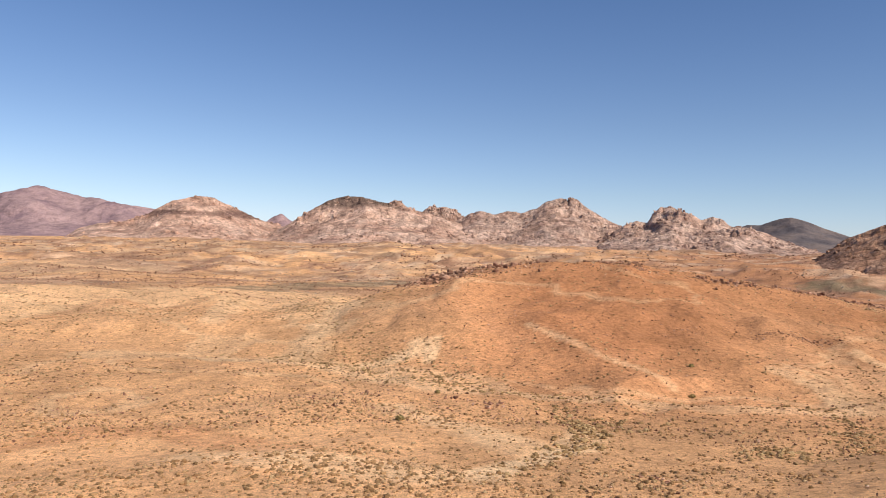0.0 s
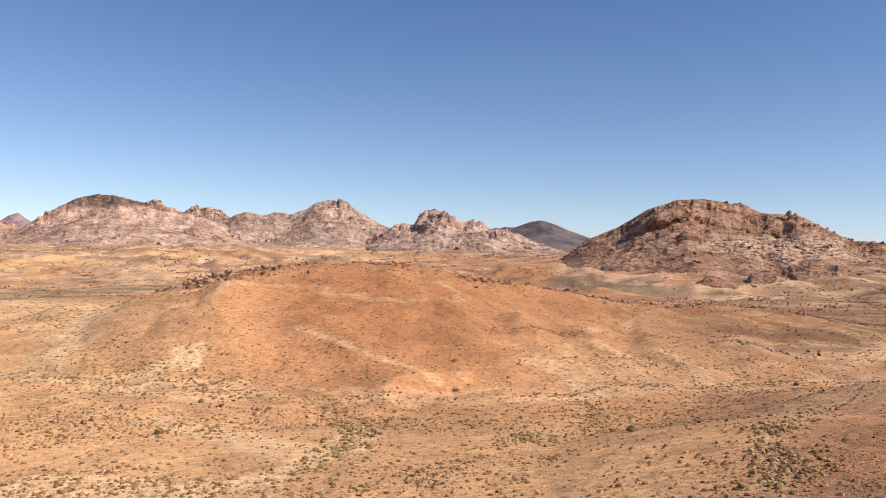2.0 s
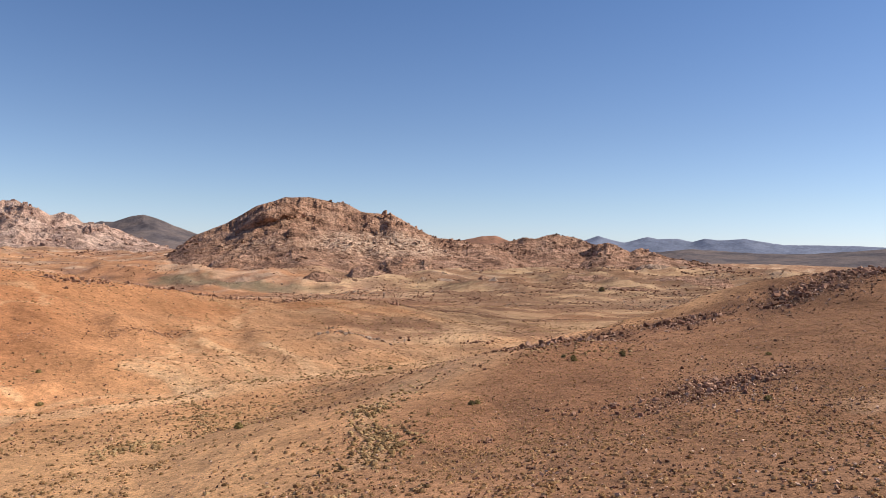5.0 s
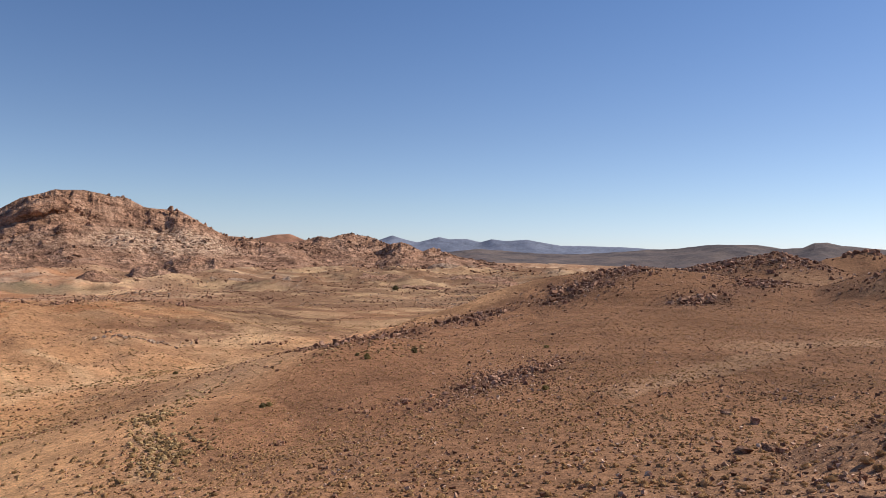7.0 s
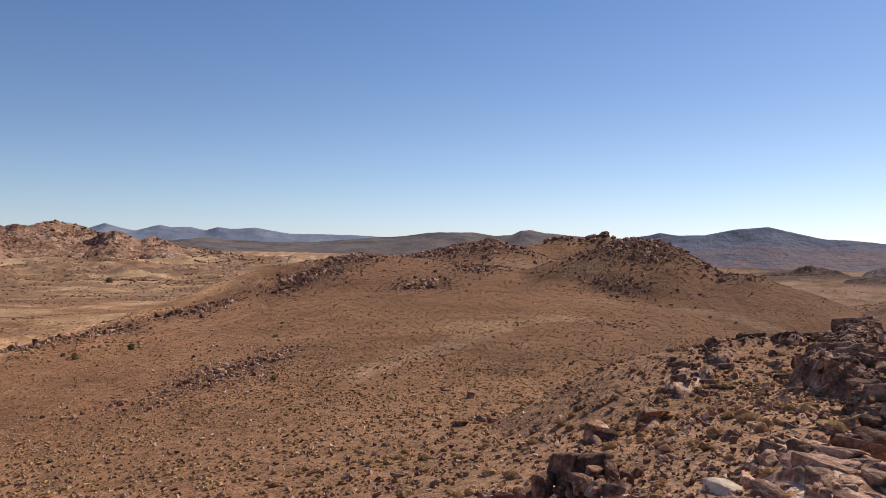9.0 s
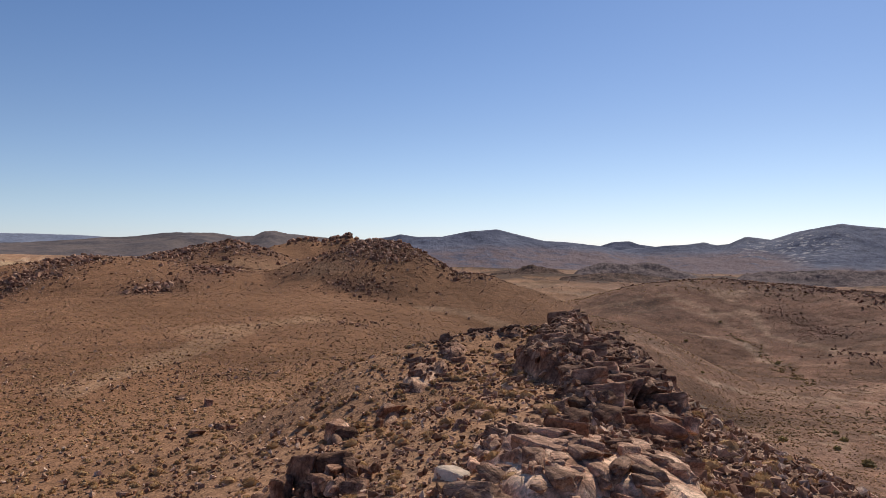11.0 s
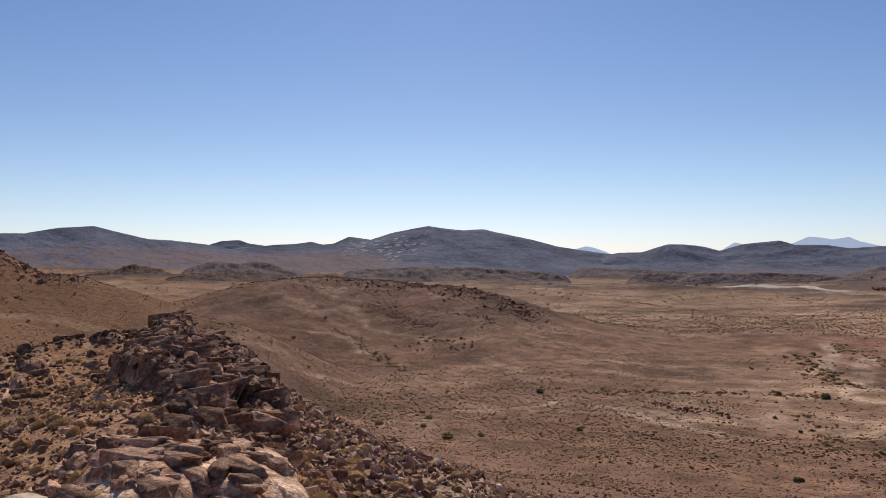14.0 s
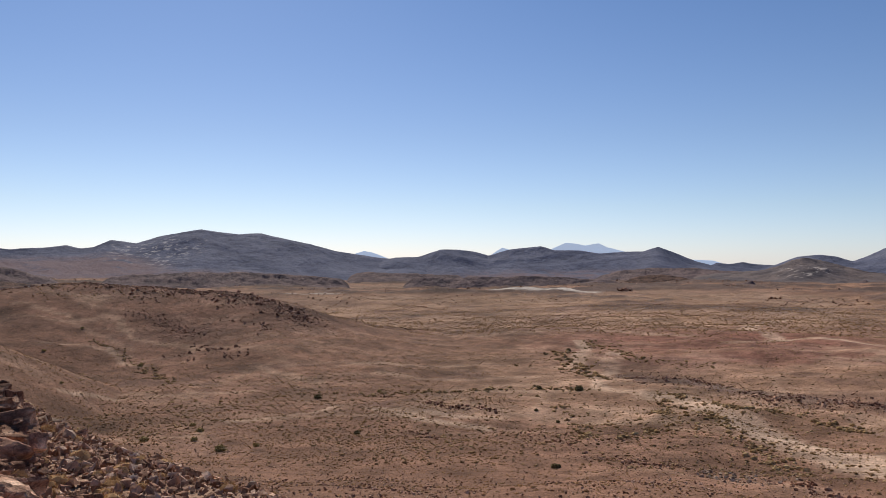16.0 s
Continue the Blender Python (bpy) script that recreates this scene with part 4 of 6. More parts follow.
mountain([(59, 0.2), (61.2, 0.61), (63.7, 0.91), (65.8, 0.78), (67.9, 0.65), (70.8, 0.62), (74.2, 0.85), (76.3, 1.05), (78.4, 1.17), (80.5, 1.46), (83.4, 1.46), (85.0, 1.23), (86.3, 1.28), (87.0, 1.62), (87.8, 1.67), (88.6, 1.48), (90.6, 1.26), (92.5, 1.12), (95, 0.8)],
         3300, 900, 400, DARK_ROCK, 0.22, 350, 15, sharp=1.3, step=0.15, label="long low dark hills")
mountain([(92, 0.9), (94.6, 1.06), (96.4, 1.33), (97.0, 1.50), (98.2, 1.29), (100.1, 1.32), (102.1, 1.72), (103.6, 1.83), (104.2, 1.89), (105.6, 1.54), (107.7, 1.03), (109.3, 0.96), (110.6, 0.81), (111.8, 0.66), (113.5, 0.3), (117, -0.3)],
         3100, 800, 400, HAZED_DARK, 0.13, 320, 16, sharp=1.3, step=0.15, label="dark mountain, hazed to blue-grey")
mountain([(110.5, 0.3), (111.8, 0.66), (112.7, 0.96), (113.9, 1.02), (114.6, 0.77), (116.5, 0.54), (118.5, 0.3)], 4300, 400, 300, HAZED_DARK, 0.13, 300, 17, sharp=1.3, step=0.15, label="small dark twin-topped hill far off")
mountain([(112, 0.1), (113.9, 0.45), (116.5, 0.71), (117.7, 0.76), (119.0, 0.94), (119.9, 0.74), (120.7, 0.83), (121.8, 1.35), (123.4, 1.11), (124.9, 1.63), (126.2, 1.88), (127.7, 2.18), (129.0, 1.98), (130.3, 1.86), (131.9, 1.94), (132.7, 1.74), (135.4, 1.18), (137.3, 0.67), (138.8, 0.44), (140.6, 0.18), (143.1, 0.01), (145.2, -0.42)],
         3200, 900, 400, HAZED_DARK_PATCHED, 0.13, 300, 18, sharp=1.3, step=0.15, label="long dark hazed mountain with pale rock slabs")
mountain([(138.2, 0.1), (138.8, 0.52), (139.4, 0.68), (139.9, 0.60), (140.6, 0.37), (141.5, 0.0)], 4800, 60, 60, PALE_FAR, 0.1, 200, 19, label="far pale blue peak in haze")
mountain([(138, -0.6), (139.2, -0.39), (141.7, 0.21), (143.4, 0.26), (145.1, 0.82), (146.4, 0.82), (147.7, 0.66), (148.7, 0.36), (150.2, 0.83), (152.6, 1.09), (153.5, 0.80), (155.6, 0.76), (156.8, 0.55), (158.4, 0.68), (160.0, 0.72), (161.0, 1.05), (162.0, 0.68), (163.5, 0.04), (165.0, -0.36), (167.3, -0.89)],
         3300, 800, 400, HAZED_DARK, 0.13, 300, 20, sharp=1.3, step=0.15, label="dark mountain range, hazed to blue-grey")
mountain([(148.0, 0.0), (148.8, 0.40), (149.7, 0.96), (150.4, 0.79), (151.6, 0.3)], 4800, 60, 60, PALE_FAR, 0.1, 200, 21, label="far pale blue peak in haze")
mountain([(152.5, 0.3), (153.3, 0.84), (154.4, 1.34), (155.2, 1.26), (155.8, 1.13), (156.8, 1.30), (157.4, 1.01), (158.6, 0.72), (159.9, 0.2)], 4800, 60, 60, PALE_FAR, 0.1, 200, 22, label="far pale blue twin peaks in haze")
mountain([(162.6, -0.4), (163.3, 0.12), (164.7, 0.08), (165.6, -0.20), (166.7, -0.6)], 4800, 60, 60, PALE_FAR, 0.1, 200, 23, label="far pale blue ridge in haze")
mountain([(163.3, -0.9), (165.0, -0.08), (165.8, -0.19), (166.7, -0.03), (167.6, -0.19), (169.1, -0.26), (170.8, -0.8)], 4200, 400, 200, HAZED_DARK, 0.13, 300, 24, sharp=1.3, step=0.15, label="low dark ridge far off")
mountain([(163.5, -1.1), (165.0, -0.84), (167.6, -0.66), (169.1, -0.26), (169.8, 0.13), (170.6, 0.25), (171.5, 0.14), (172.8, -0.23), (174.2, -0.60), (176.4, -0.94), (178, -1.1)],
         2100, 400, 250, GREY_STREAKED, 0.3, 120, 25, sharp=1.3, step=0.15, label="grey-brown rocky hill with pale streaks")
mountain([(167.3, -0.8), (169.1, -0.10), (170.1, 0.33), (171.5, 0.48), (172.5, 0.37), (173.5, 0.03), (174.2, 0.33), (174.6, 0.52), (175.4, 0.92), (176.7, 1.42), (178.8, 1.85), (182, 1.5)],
         3700, 600, 300, HAZED_DARK, 0.13, 300, 26, sharp=1.3, step=0.15, label="mountain rising behind, hazed to blue-grey")


# ---- low rocky knolls ----
mountain([(103.4, -1.65), (103.9, -1.40), (105.5, -1.21), (106.2, -0.88), (106.9, -0.73), (107.3, -0.86), (108.4, -1.02), (109.1, -1.32), (109.6, -1.57)], 1550, 90, 90, KNOLL, 0.5, 30, 40, step=0.06, rows=30, sharp=1.1, label="low dark rocky knoll on the plain")
mountain([(110.1, -1.16), (110.6, -0.91), (111.8, -0.56), (113.0, -0.64), (114.1, -0.64), (114.9, -0.50), (115.7, -0.56), (117.0, -0.97), (118.0, -1.22), (118.5, -1.47)], 1700, 120, 120, FAR_KNOLL, 0.45, 45, 41, step=0.06, rows=30, sharp=1.1, label="low purple-brown rocky rise")
mountain([(108.6, -1.87), (109.1, -1.62), (112.2, -1.29), (113.0, -1.29), (114.5, -1.34), (116.1, -1.55), (118.2, -1.86), (118.7, -2.11)], 1350, 110, 110, KNOLL, 0.25, 40, 42, step=0.06, rows=30, sharp=1.1, label="low red-brown swell with rocks on its crest")
mountain([(121.4, -1.43), (121.9, -1.18), (123.2, -1.05), (124.8, -1.04), (126.9, -0.87), (128.8, -0.95), (129.3, -1.20)], 1600, 120, 120, FAR_KNOLL, 0.45, 45, 43, step=0.06, rows=30, sharp=1.1, label="low purple-brown rocky rise")
mountain([(128.3, -1.24), (128.8, -0.99), (130.5, -0.88), (133.0, -1.01), (135.1, -1.17), (137.6, -1.36), (138.1, -1.61)], 1600, 120, 120, FAR_KNOLL, 0.45, 45, 44, step=0.06, rows=30, sharp=1.1, label="low purple-brown rocky rise")
mountain([(138.4, -1.18), (138.9, -0.93), (139.7, -0.85), (141.3, -0.96), (143.3, -1.00), (146.4, -1.12), (146.9, -1.37)], 2300, 140, 140, FAR_KNOLL, 0.3, 60, 45, step=0.06, rows=30, sharp=1.1, label="low purple-brown rocky rise")
mountain([(142.6, -1.61), (143.1, -1.31), (144.1, -1.26), (146.8, -1.31), (147.2, -1.17), (149.1, -1.21), (151.3, -1.14), (152.7, -1.14), (154.5, -1.21), (155.8, -1.31), (157.5, -1.35), (158.3, -1.58), (158.8, -1.88)], 1650, 60, 60, FAR_KNOLL, 0.25, 35, 46, step=0.06, rows=30, sharp=1.1, label="long low dark scarp across the plain")
mountain([(156.4, -1.38), (156.9, -1.13), (158.2, -0.73), (159.6, -0.58), (160.9, -0.46), (162.2, -0.52), (163.5, -0.47), (164.7, -0.59), (166.6, -0.71), (167.1, -0.96)], 2500, 200, 200, FAR_KNOLL, 0.3, 70, 47, step=0.06, rows=30, sharp=1.1, label="low purple-brown rocky rise")
mountain([(158.6, -1.48), (159.1, -1.23), (160.0, -1.04), (161.3, -0.98), (162.6, -1.13), (163.3, -1.30), (163.8, -1.55)], 2000, 120, 120, KNOLL, 0.4, 50, 48, step=0.06, rows=30, sharp=1.1, label="low dark rocky knoll on the plain")
mountain([(162.5, -2.11), (163.0, -1.86), (164.1, -1.84), (165.4, -1.93), (166.8, -2.13), (167.3, -2.38)], 1500, 60, 60, FAR_KNOLL, 0.5, 30, 49, step=0.06, rows=30, sharp=1.1, label="low purple-brown rocky rise")
mountain([(166.3, -1.83), (166.8, -1.58), (168.8, -1.46), (170.8, -1.41), (172.5, -1.49), (173.7, -1.63), (174.2, -1.88)], 1850, 120, 120, FAR_KNOLL, 0.4, 50, 50, step=0.06, rows=30, sharp=1.1, label="low purple-brown rocky rise")
mountain([(57.8, -2.15), (58.3, -1.90), (59.0, -1.93), (59.8, -1.97), (60.9, -2.04), (61.6, -2.09), (62.1, -2.34)], 640, 22, 22, BROWN_ROCK, 0.6, 18, 51, step=0.06, rows=30, sharp=1.1, label="low brown rocky knoll below the hill")
mountain([(61.9, -0.98), (62.4, -0.73), (63.2, -0.52), (64.5, -0.57), (65.5, -0.45), (66.3, -0.87), (66.8, -1.12)], 950, 70, 70, BROWN_ROCK, 0.5, 35, 52, step=0.06, rows=30, sharp=1.1, label="low brown rocky knoll below the hill")
mountain([(48.8, -2.36), (49.3, -2.11), (50.6, -1.83), (51.4, -2.14), (51.9, -2.39)], 760, 30, 30, BROWN_ROCK, 0.5, 25, 53, step=0.06, rows=30, sharp=1.1, label="low brown rocky knoll below the hill")
mountain([(50.5, -0.83), (51.0, -0.58), (51.6, -0.31), (52.1, -0.55), (52.6, -0.80)], 1000, 40, 40, BROWN_ROCK, 0.6, 25, 54, step=0.06, rows=30, sharp=1.1, label="low brown rocky knoll below the hill")
mountain([(60.0, -0.57), (60.5, -0.32), (61.7, -0.19), (62.5, -0.39), (63.5, -0.33), (64.0, -0.58)], 1050, 50, 50, PALE_KNOLL, 0.5, 30, 55, step=0.06, rows=30, sharp=1.1, label="pale rock slabs below the hill")
mountain([(61.0, -1.47), (61.5, -1.22), (62.6, -1.05), (63.7, -1.09), (64.9, -1.16), (66.1, -1.18), (66.6, -1.43)], 800, 40, 40, BROWN_ROCK, 0.5, 25, 56, step=0.06, rows=30, sharp=1.1, label="low brown rocky knoll below the hill")
mountain([(53.2, -1.54), (53.7, -1.29), (55.2, -1.11), (56.3, -1.21), (57.3, -1.08), (58.8, -1.26), (59.3, -1.51)], 820, 50, 50, BROWN_ROCK, 0.5, 30, 57, step=0.06, rows=30, sharp=1.1, label="low brown rocky knoll below the hill")
mountain([(44.3, -2.40), (44.8, -2.15), (46.3, -2.30), (47.9, -2.15), (49.3, -2.31), (49.8, -2.56)], 720, 30, 30, PALE_KNOLL, 0.5, 25, 58, step=0.06, rows=30, sharp=1.1, label="pale rock slabs below the hill")
mountain([(41.2, -0.48), (41.7, -0.23), (42.4, -0.03), (43.4, -0.10), (44.5, -0.16), (45.0, -0.41)], 830, 40, 40, BROWN_ROCK, 0.6, 25, 59, step=0.06, rows=30, sharp=1.1, label="low brown rocky knoll below the hill")
mountain([(35.7, -1.49), (36.2, -1.24), (36.7, -1.05), (37.4, -1.38), (38.2, -1.72), (38.9, -1.97), (39.4, -2.22)], 700, 25, 25, BROWN_ROCK, 0.6, 20, 60, step=0.06, rows=30, sharp=1.1, label="low brown rocky knoll below the hill")
mountain([(29.0, -0.58), (29.5, -0.33), (30.7, 0.01), (31.6, -0.11), (32.8, -0.03), (33.4, -0.28), (33.9, -0.53)], 880, 50, 50, BROWN_ROCK, 0.6, 30, 61, step=0.06, rows=30, sharp=1.1, label="low brown rocky knoll below the hill")
mountain([(39.1, -0.97), (39.6, -0.72), (40.3, -0.58), (41.0, -0.95), (41.5, -1.15), (42.0, -1.40)], 780, 25, 25, BROWN_ROCK, 0.6, 20, 62, step=0.06, rows=30, sharp=1.1, label="low brown rocky knoll below the hill")


# ---- stones and rocks ----
RNG = np.random.default_rng(7)


def rock_template(seed, points=12, cuts=0, rough=0.0, flat=0.7, box=0.55):
    """An angular broken stone of about one metre: the hull of random points, its faces roughened where cuts are given."""
    g = np.random.default_rng(seed)
    p = g.uniform(-1, 1, (points, 3))
    p = p / np.maximum(np.linalg.norm(p, axis=1)[:, None], 1e-6) * (1 - box) + np.sign(p) * np.abs(p) ** 0.5 * box
    p = p * np.array([1.0, g.uniform(0.6, 0.95), g.uniform(0.5, 0.85) * flat / 0.7])
    bm = bmesh.new()
    for q in p:
        bm.verts.new(q)
    res = bmesh.ops.convex_hull(bm, input=bm.verts)
    bmesh.ops.delete(bm, geom=[e for e in res["geom_interior"] if isinstance(e, bmesh.types.BMVert)], context="VERTS")
    if cuts:
        # worn edges, then uneven faces
        bmesh.ops.bevel(bm, geom=bm.edges[:], offset=0.05, segments=1, affect="EDGES")
        bmesh.ops.triangulate(bm, faces=bm.faces[:])
        for _ in range(cuts):
            bmesh.ops.subdivide_edges(bm, edges=[e for e in bm.edges if e.calc_length() > 0.16], cuts=1)
            bmesh.ops.triangulate(bm, faces=bm.faces[:])
    bmesh.ops.recalc_face_normals(bm, faces=bm.faces[:])
    bm.verts.index_update()
    v = np.array([q.co for q in bm.verts])
    f = np.array([[q.index for q in h.verts] for h in bm.faces], np.int32)
    bm.free()
    if rough:
        d = fbm(v[:, 0] * 3.1 + seed, v[:, 1] * 3.1 + v[:, 2] * 2.3, 4, seed, 0.6) - 0.5 * np.abs(fbm(v[:, 0] * 1.7 - v[:, 2] * 2.9, v[:, 1] * 2.9 + seed, 2, seed + 3))
        v = v * (1 + rough * d[:, None])
    return v * 0.5 / np.abs(v[:, :2]).max(), f


def spread(templates, x, y, z, size, tilt=0.35, sink=0.25):
    """Copies of the templates, one per place, as one set of vertices and triangles."""
    vs, fs, base = [], [], 0
    which = RNG.integers(0, len(templates), len(x))
    for k, (tv, tf) in enumerate(templates):
        m = np.where(which == k)[0]
        if not len(m):
            continue
        a, b, c = RNG.uniform(0, 6.283, len(m)), RNG.normal(0, tilt, len(m)), RNG.normal(0, tilt, len(m))
        ca, sa, cb, sb, cc, sc = np.cos(a), np.sin(a), np.cos(b), np.sin(b), np.cos(c), np.sin(c)
        X, Y, Z = [np.outer(size[m], tv[:, i]) for i in range(3)]
        X, Y = X * ca[:, None] - Y * sa[:, None], X * sa[:, None] + Y * ca[:, None]
        Y, Z = Y * cb[:, None] - Z * sb[:, None], Y * sb[:, None] + Z * cb[:, None]
        X, Z = X * cc[:, None] + Z * sc[:, None], -X * sc[:, None] + Z * cc[:, None]
        low = np.min(Z, 1)
        P = np.stack([X + x[m][:, None], Y + y[m][:, None], Z + (z[m] - low * (1 - sink) * 0.9 - size[m] * 0.03)[:, None]], -1)
        vs.append(P.reshape(-1, 3))
        fs.append((tf[None] + (np.arange(len(m)) * len(tv))[:, None, None]).reshape(-1, 3) + base)
        base += len(m) * len(tv)
    return np.concatenate(vs), np.concatenate(fs)


def to_polar(x, y):
    return np.degrees(np.arctan2(x, y)), np.hypot(x, y)


def land_xy(x, y):
    az, r = to_polar(x, y)
    return land(az, np.maximum(r, 1.0))


PEBBLES = [rock_template(100 + k, 9) for k in range(7)]
PEBBLES = [(v, f[v[f][:, :, 2].mean(1) > -0.1]) for v, f in PEBBLES]
ROCKS = [rock_template(200 + k, 14, 0, 0.0, 0.75) for k in range(10)]
BOULDERS = [rock_template(300 + k, 13, 3, 0.1, 0.85, 0.4) for k in range(18)]


def stone_material(name, colour, lightc, var=0.3, scale=2.0):
    m, nt, b = material(name)
    geo = nt.nodes.new("ShaderNodeNewGeometry")
    info = nt.nodes.new("ShaderNodeObjectInfo")
    add = nt.nodes.new("ShaderNodeMath")
    add.operation = "ADD"
    nt.links.new(geo.outputs["Random Per Island"], add.inputs[0])
    nt.links.new(info.outputs["Random"], add.inputs[1])
    wrap = nt.nodes.new("ShaderNodeMath")
    wrap.operation = "FRACT"
    nt.links.new(add.outputs[0], wrap.inputs[0])
    c = ramp(nt, wrap.outputs[0], (0.0, tuple(v * (1 - var) for v in colour)), (0.6, colour), (1.0, lightc))
    n = noise_node(nt, scale, 6, 0.65)
    c = mix(nt, c, ramp(nt, n, (0.3, grey(0.5)), (0.5, grey(0.95)), (0.7, grey(1.35))), 0.8, "MULTIPLY")
    nt.links.new(c, b.inputs["Base Color"])
    b.inputs["Roughness"].default_value = 0.8
    b.inputs["Specular IOR Level"].default_value = 0.04
    bump(nt, b, n, 0.8, 0.1)
    return m


DARK_STONE = stone_material("dark_varnished_stone", (0.32, 0.165, 0.106), (0.6, 0.36, 0.24), 0.5)
PALE_STONE = stone_material("pale_stone", (0.4, 0.28, 0.2), (0.55, 0.42, 0.32))
RUBBLE = stone_material("mixed_rubble", (0.37, 0.205, 0.132), (0.78, 0.53, 0.38), 0.5, 5.0)


def bedrock_material(name, dark, mid, light):
    """Reddish granite under dark desert varnish, cracked, with pale worn spots."""
    m, nt, b = material(name)
    broad = noise_node(nt, 0.8, 5, 0.6)
    fine = noise_node(nt, 5.0, 6, 0.7)
    grit = noise_node(nt, 22.0, 4, 0.65)
    info = nt.nodes.new("ShaderNodeObjectInfo")
    geo = nt.nodes.new("ShaderNodeNewGeometry")
    c = ramp(nt, broad, (0.36, dark), (0.48, mid), (0.62, light))
    for src in (info.outputs["Random"], geo.outputs["Random Per Island"]):
        c = mix(nt, c, ramp(nt, src, (0.0, grey(0.62)), (0.6, grey(1.0)), (1.0, grey(1.4))), 0.8, "MULTIPLY")
    c = mix(nt, c, ramp(nt, fine, (0.34, grey(0.4)), (0.5, grey(1.0)), (0.66, grey(1.5))), 0.85, "MULTIPLY")
    c = mix(nt, c, ramp(nt, grit, (0.35, grey(0.6)), (0.5, grey(1.0)), (0.68, grey(1.3))), 0.7, "MULTIPLY")
    tc = nt.nodes.new("ShaderNodeTexCoord")
    warp = nt.nodes.new("ShaderNodeVectorMath")
    warp.operation = "MULTIPLY_ADD"
    warp.inputs[1].default_value = (0.35, 0.35, 0.35)
    bend = nt.nodes.new("ShaderNodeTexNoise")
    bend.inputs["Scale"].default_value = 2.2
    nt.links.new(tc.outputs["Object"], bend.inputs["Vector"])
    nt.links.new(bend.outputs["Color"], warp.inputs[0])
    nt.links.new(tc.outputs["Object"], warp.inputs[2])
    edge = nt.nodes.new("ShaderNodeTexVoronoi")
    edge.feature = "DISTANCE_TO_EDGE"
    edge.inputs["Scale"].default_value = 2.6
    nt.links.new(warp.outputs[0], edge.inputs["Vector"])
    crack = ramp(nt, edge.outputs["Distance"], (0.01, grey(0.3)), (0.05, grey(1.0)))
    c = mix(nt, c, crack, 0.35, "MULTIPLY")
    nt.links.new(c, b.inputs["Base Color"])
    b.inputs["Roughness"].default_value = 0.85
    b.inputs["Specular IOR Level"].default_value = 0.05
    bump(nt, b, crack, 0.7, 0.02)
    bump(nt, b, fine, 1.0, 0.05)
    bump(nt, b, grit, 0.8, 0.015)
    return m


BEDROCK = bedrock_material("split_bedrock", (0.14, 0.069, 0.045), (0.31, 0.168, 0.11), (0.64, 0.4, 0.27))
# pinkish copy of the bedrock, made paler for the sun on the slab
SLAB = bedrock_material("pinkish_sunlit_slab", (0.27, 0.144, 0.096), (0.51, 0.302, 0.205), (0.79, 0.54, 0.38))


def along(path, n, width):
    """n places strewn along a path of (azimuth, distance)."""
    p = np.array(path, float)
    px, py = polar(p[:, 0], p[:, 1])
    if len(px) == 1:
        px, py = np.repeat(px, 2), np.repeat(py, 2) + np.array([0, 0.5])
    seg = np.hypot(np.diff(px), np.diff(py))
    cum = np.concatenate([[0], np.cumsum(seg)])
    # clumps along the path, with bare stretches between them
    u = RNG.uniform(0, cum[-1], n * 3)
    keep = vnoise(u / (0.08 * cum[-1] + 3), u * 0 + p[0, 0], 9) > RNG.uniform(-0.9, 0.5, n * 3)
    u = np.concatenate([u[keep], u[~keep]])[:n]
    x, y = np.interp(u, cum, px), np.interp(u, cum, py)
    return x + RNG.standard_t(3, len(u)) * width * 0.4, y + RNG.standard_t(3, len(u)) * width * 0.4


def rock_meshes(mat):
    out = []
    for v, f in ROCKS:
        me = bpy.data.meshes.new("rock")
        me.from_pydata(v.tolist(), [], f.tolist())
        me.materials.append(mat)
        out.append(me)
    return out


ROCK_SETS = {m.name: rock_meshes(m) for m in (DARK_STONE, PALE_STONE)}


RUBBLE_X, RUBBLE_Y, RUBBLE_S = [], [], []


def rock_band(n, width, s0, s1, mat, path):
    """An outcrop: a broken line of rocks."""
    x, y = along(path, n, width)
    z = land_xy(x, y)
    size = 0.8 * (s0 + (s1 - s0) * RNG.uniform(0, 1, len(x)) ** 2.6)
    word = "pale weathered" if mat is PALE_STONE else "dark varnished"
    long = "long line of" if len(path) > 4 else "small group of"
    label = "%s %s rocks lying on the desert slope" % (long, word)
    if len(x) >= 100 and np.median(np.hypot(x, y)) < 420:
        # small rubble that fills the gaps between the rocks
        rx, ry = along(path, len(x) * 8, width * 2.0)
        RUBBLE_X.append(rx), RUBBLE_Y.append(ry), RUBBLE_S.append((0.3 + 1.1 * RNG.uniform(0, 1, len(rx)) ** 2) * s0)
    if np.median(np.hypot(x, y)) > 420:
        v, f = spread(ROCKS, x, y, z, size)
        ob = mesh_object("rock_outcrop", v, None, mat, smooth_shade=False, tris=f)
        return tagged(ob, label, "rocks", kind="stuff")
    ob = new("rock_outcrop", None)
    c = Vector((x.mean(), y.mean(), z.min()))
    ob.location = c
    tagged(ob, label, "rocks", "desert rock outcrops")
    a, b = RNG.uniform(0, 6.283, len(x)), RNG.normal(0, 0.3, (len(x), 2))
    st = RNG.uniform(0.75, 1.25, (len(x), 3))
    which = RNG.integers(0, len(ROCKS), len(x))
    for k in range(len(x)):
        rock = bpy.data.objects.new("rock", ROCK_SETS[mat.name][which[k]])
        scene.collection.objects.link(rock)
        rock.parent = ob
        rock.location = (x[k] - c.x, y[k] - c.y, z[k] - c.z + size[k] * 0.12)
        rock.rotation_euler = (b[k, 0], b[k, 1], a[k])
        rock.scale = st[k] * size[k]
    return ob


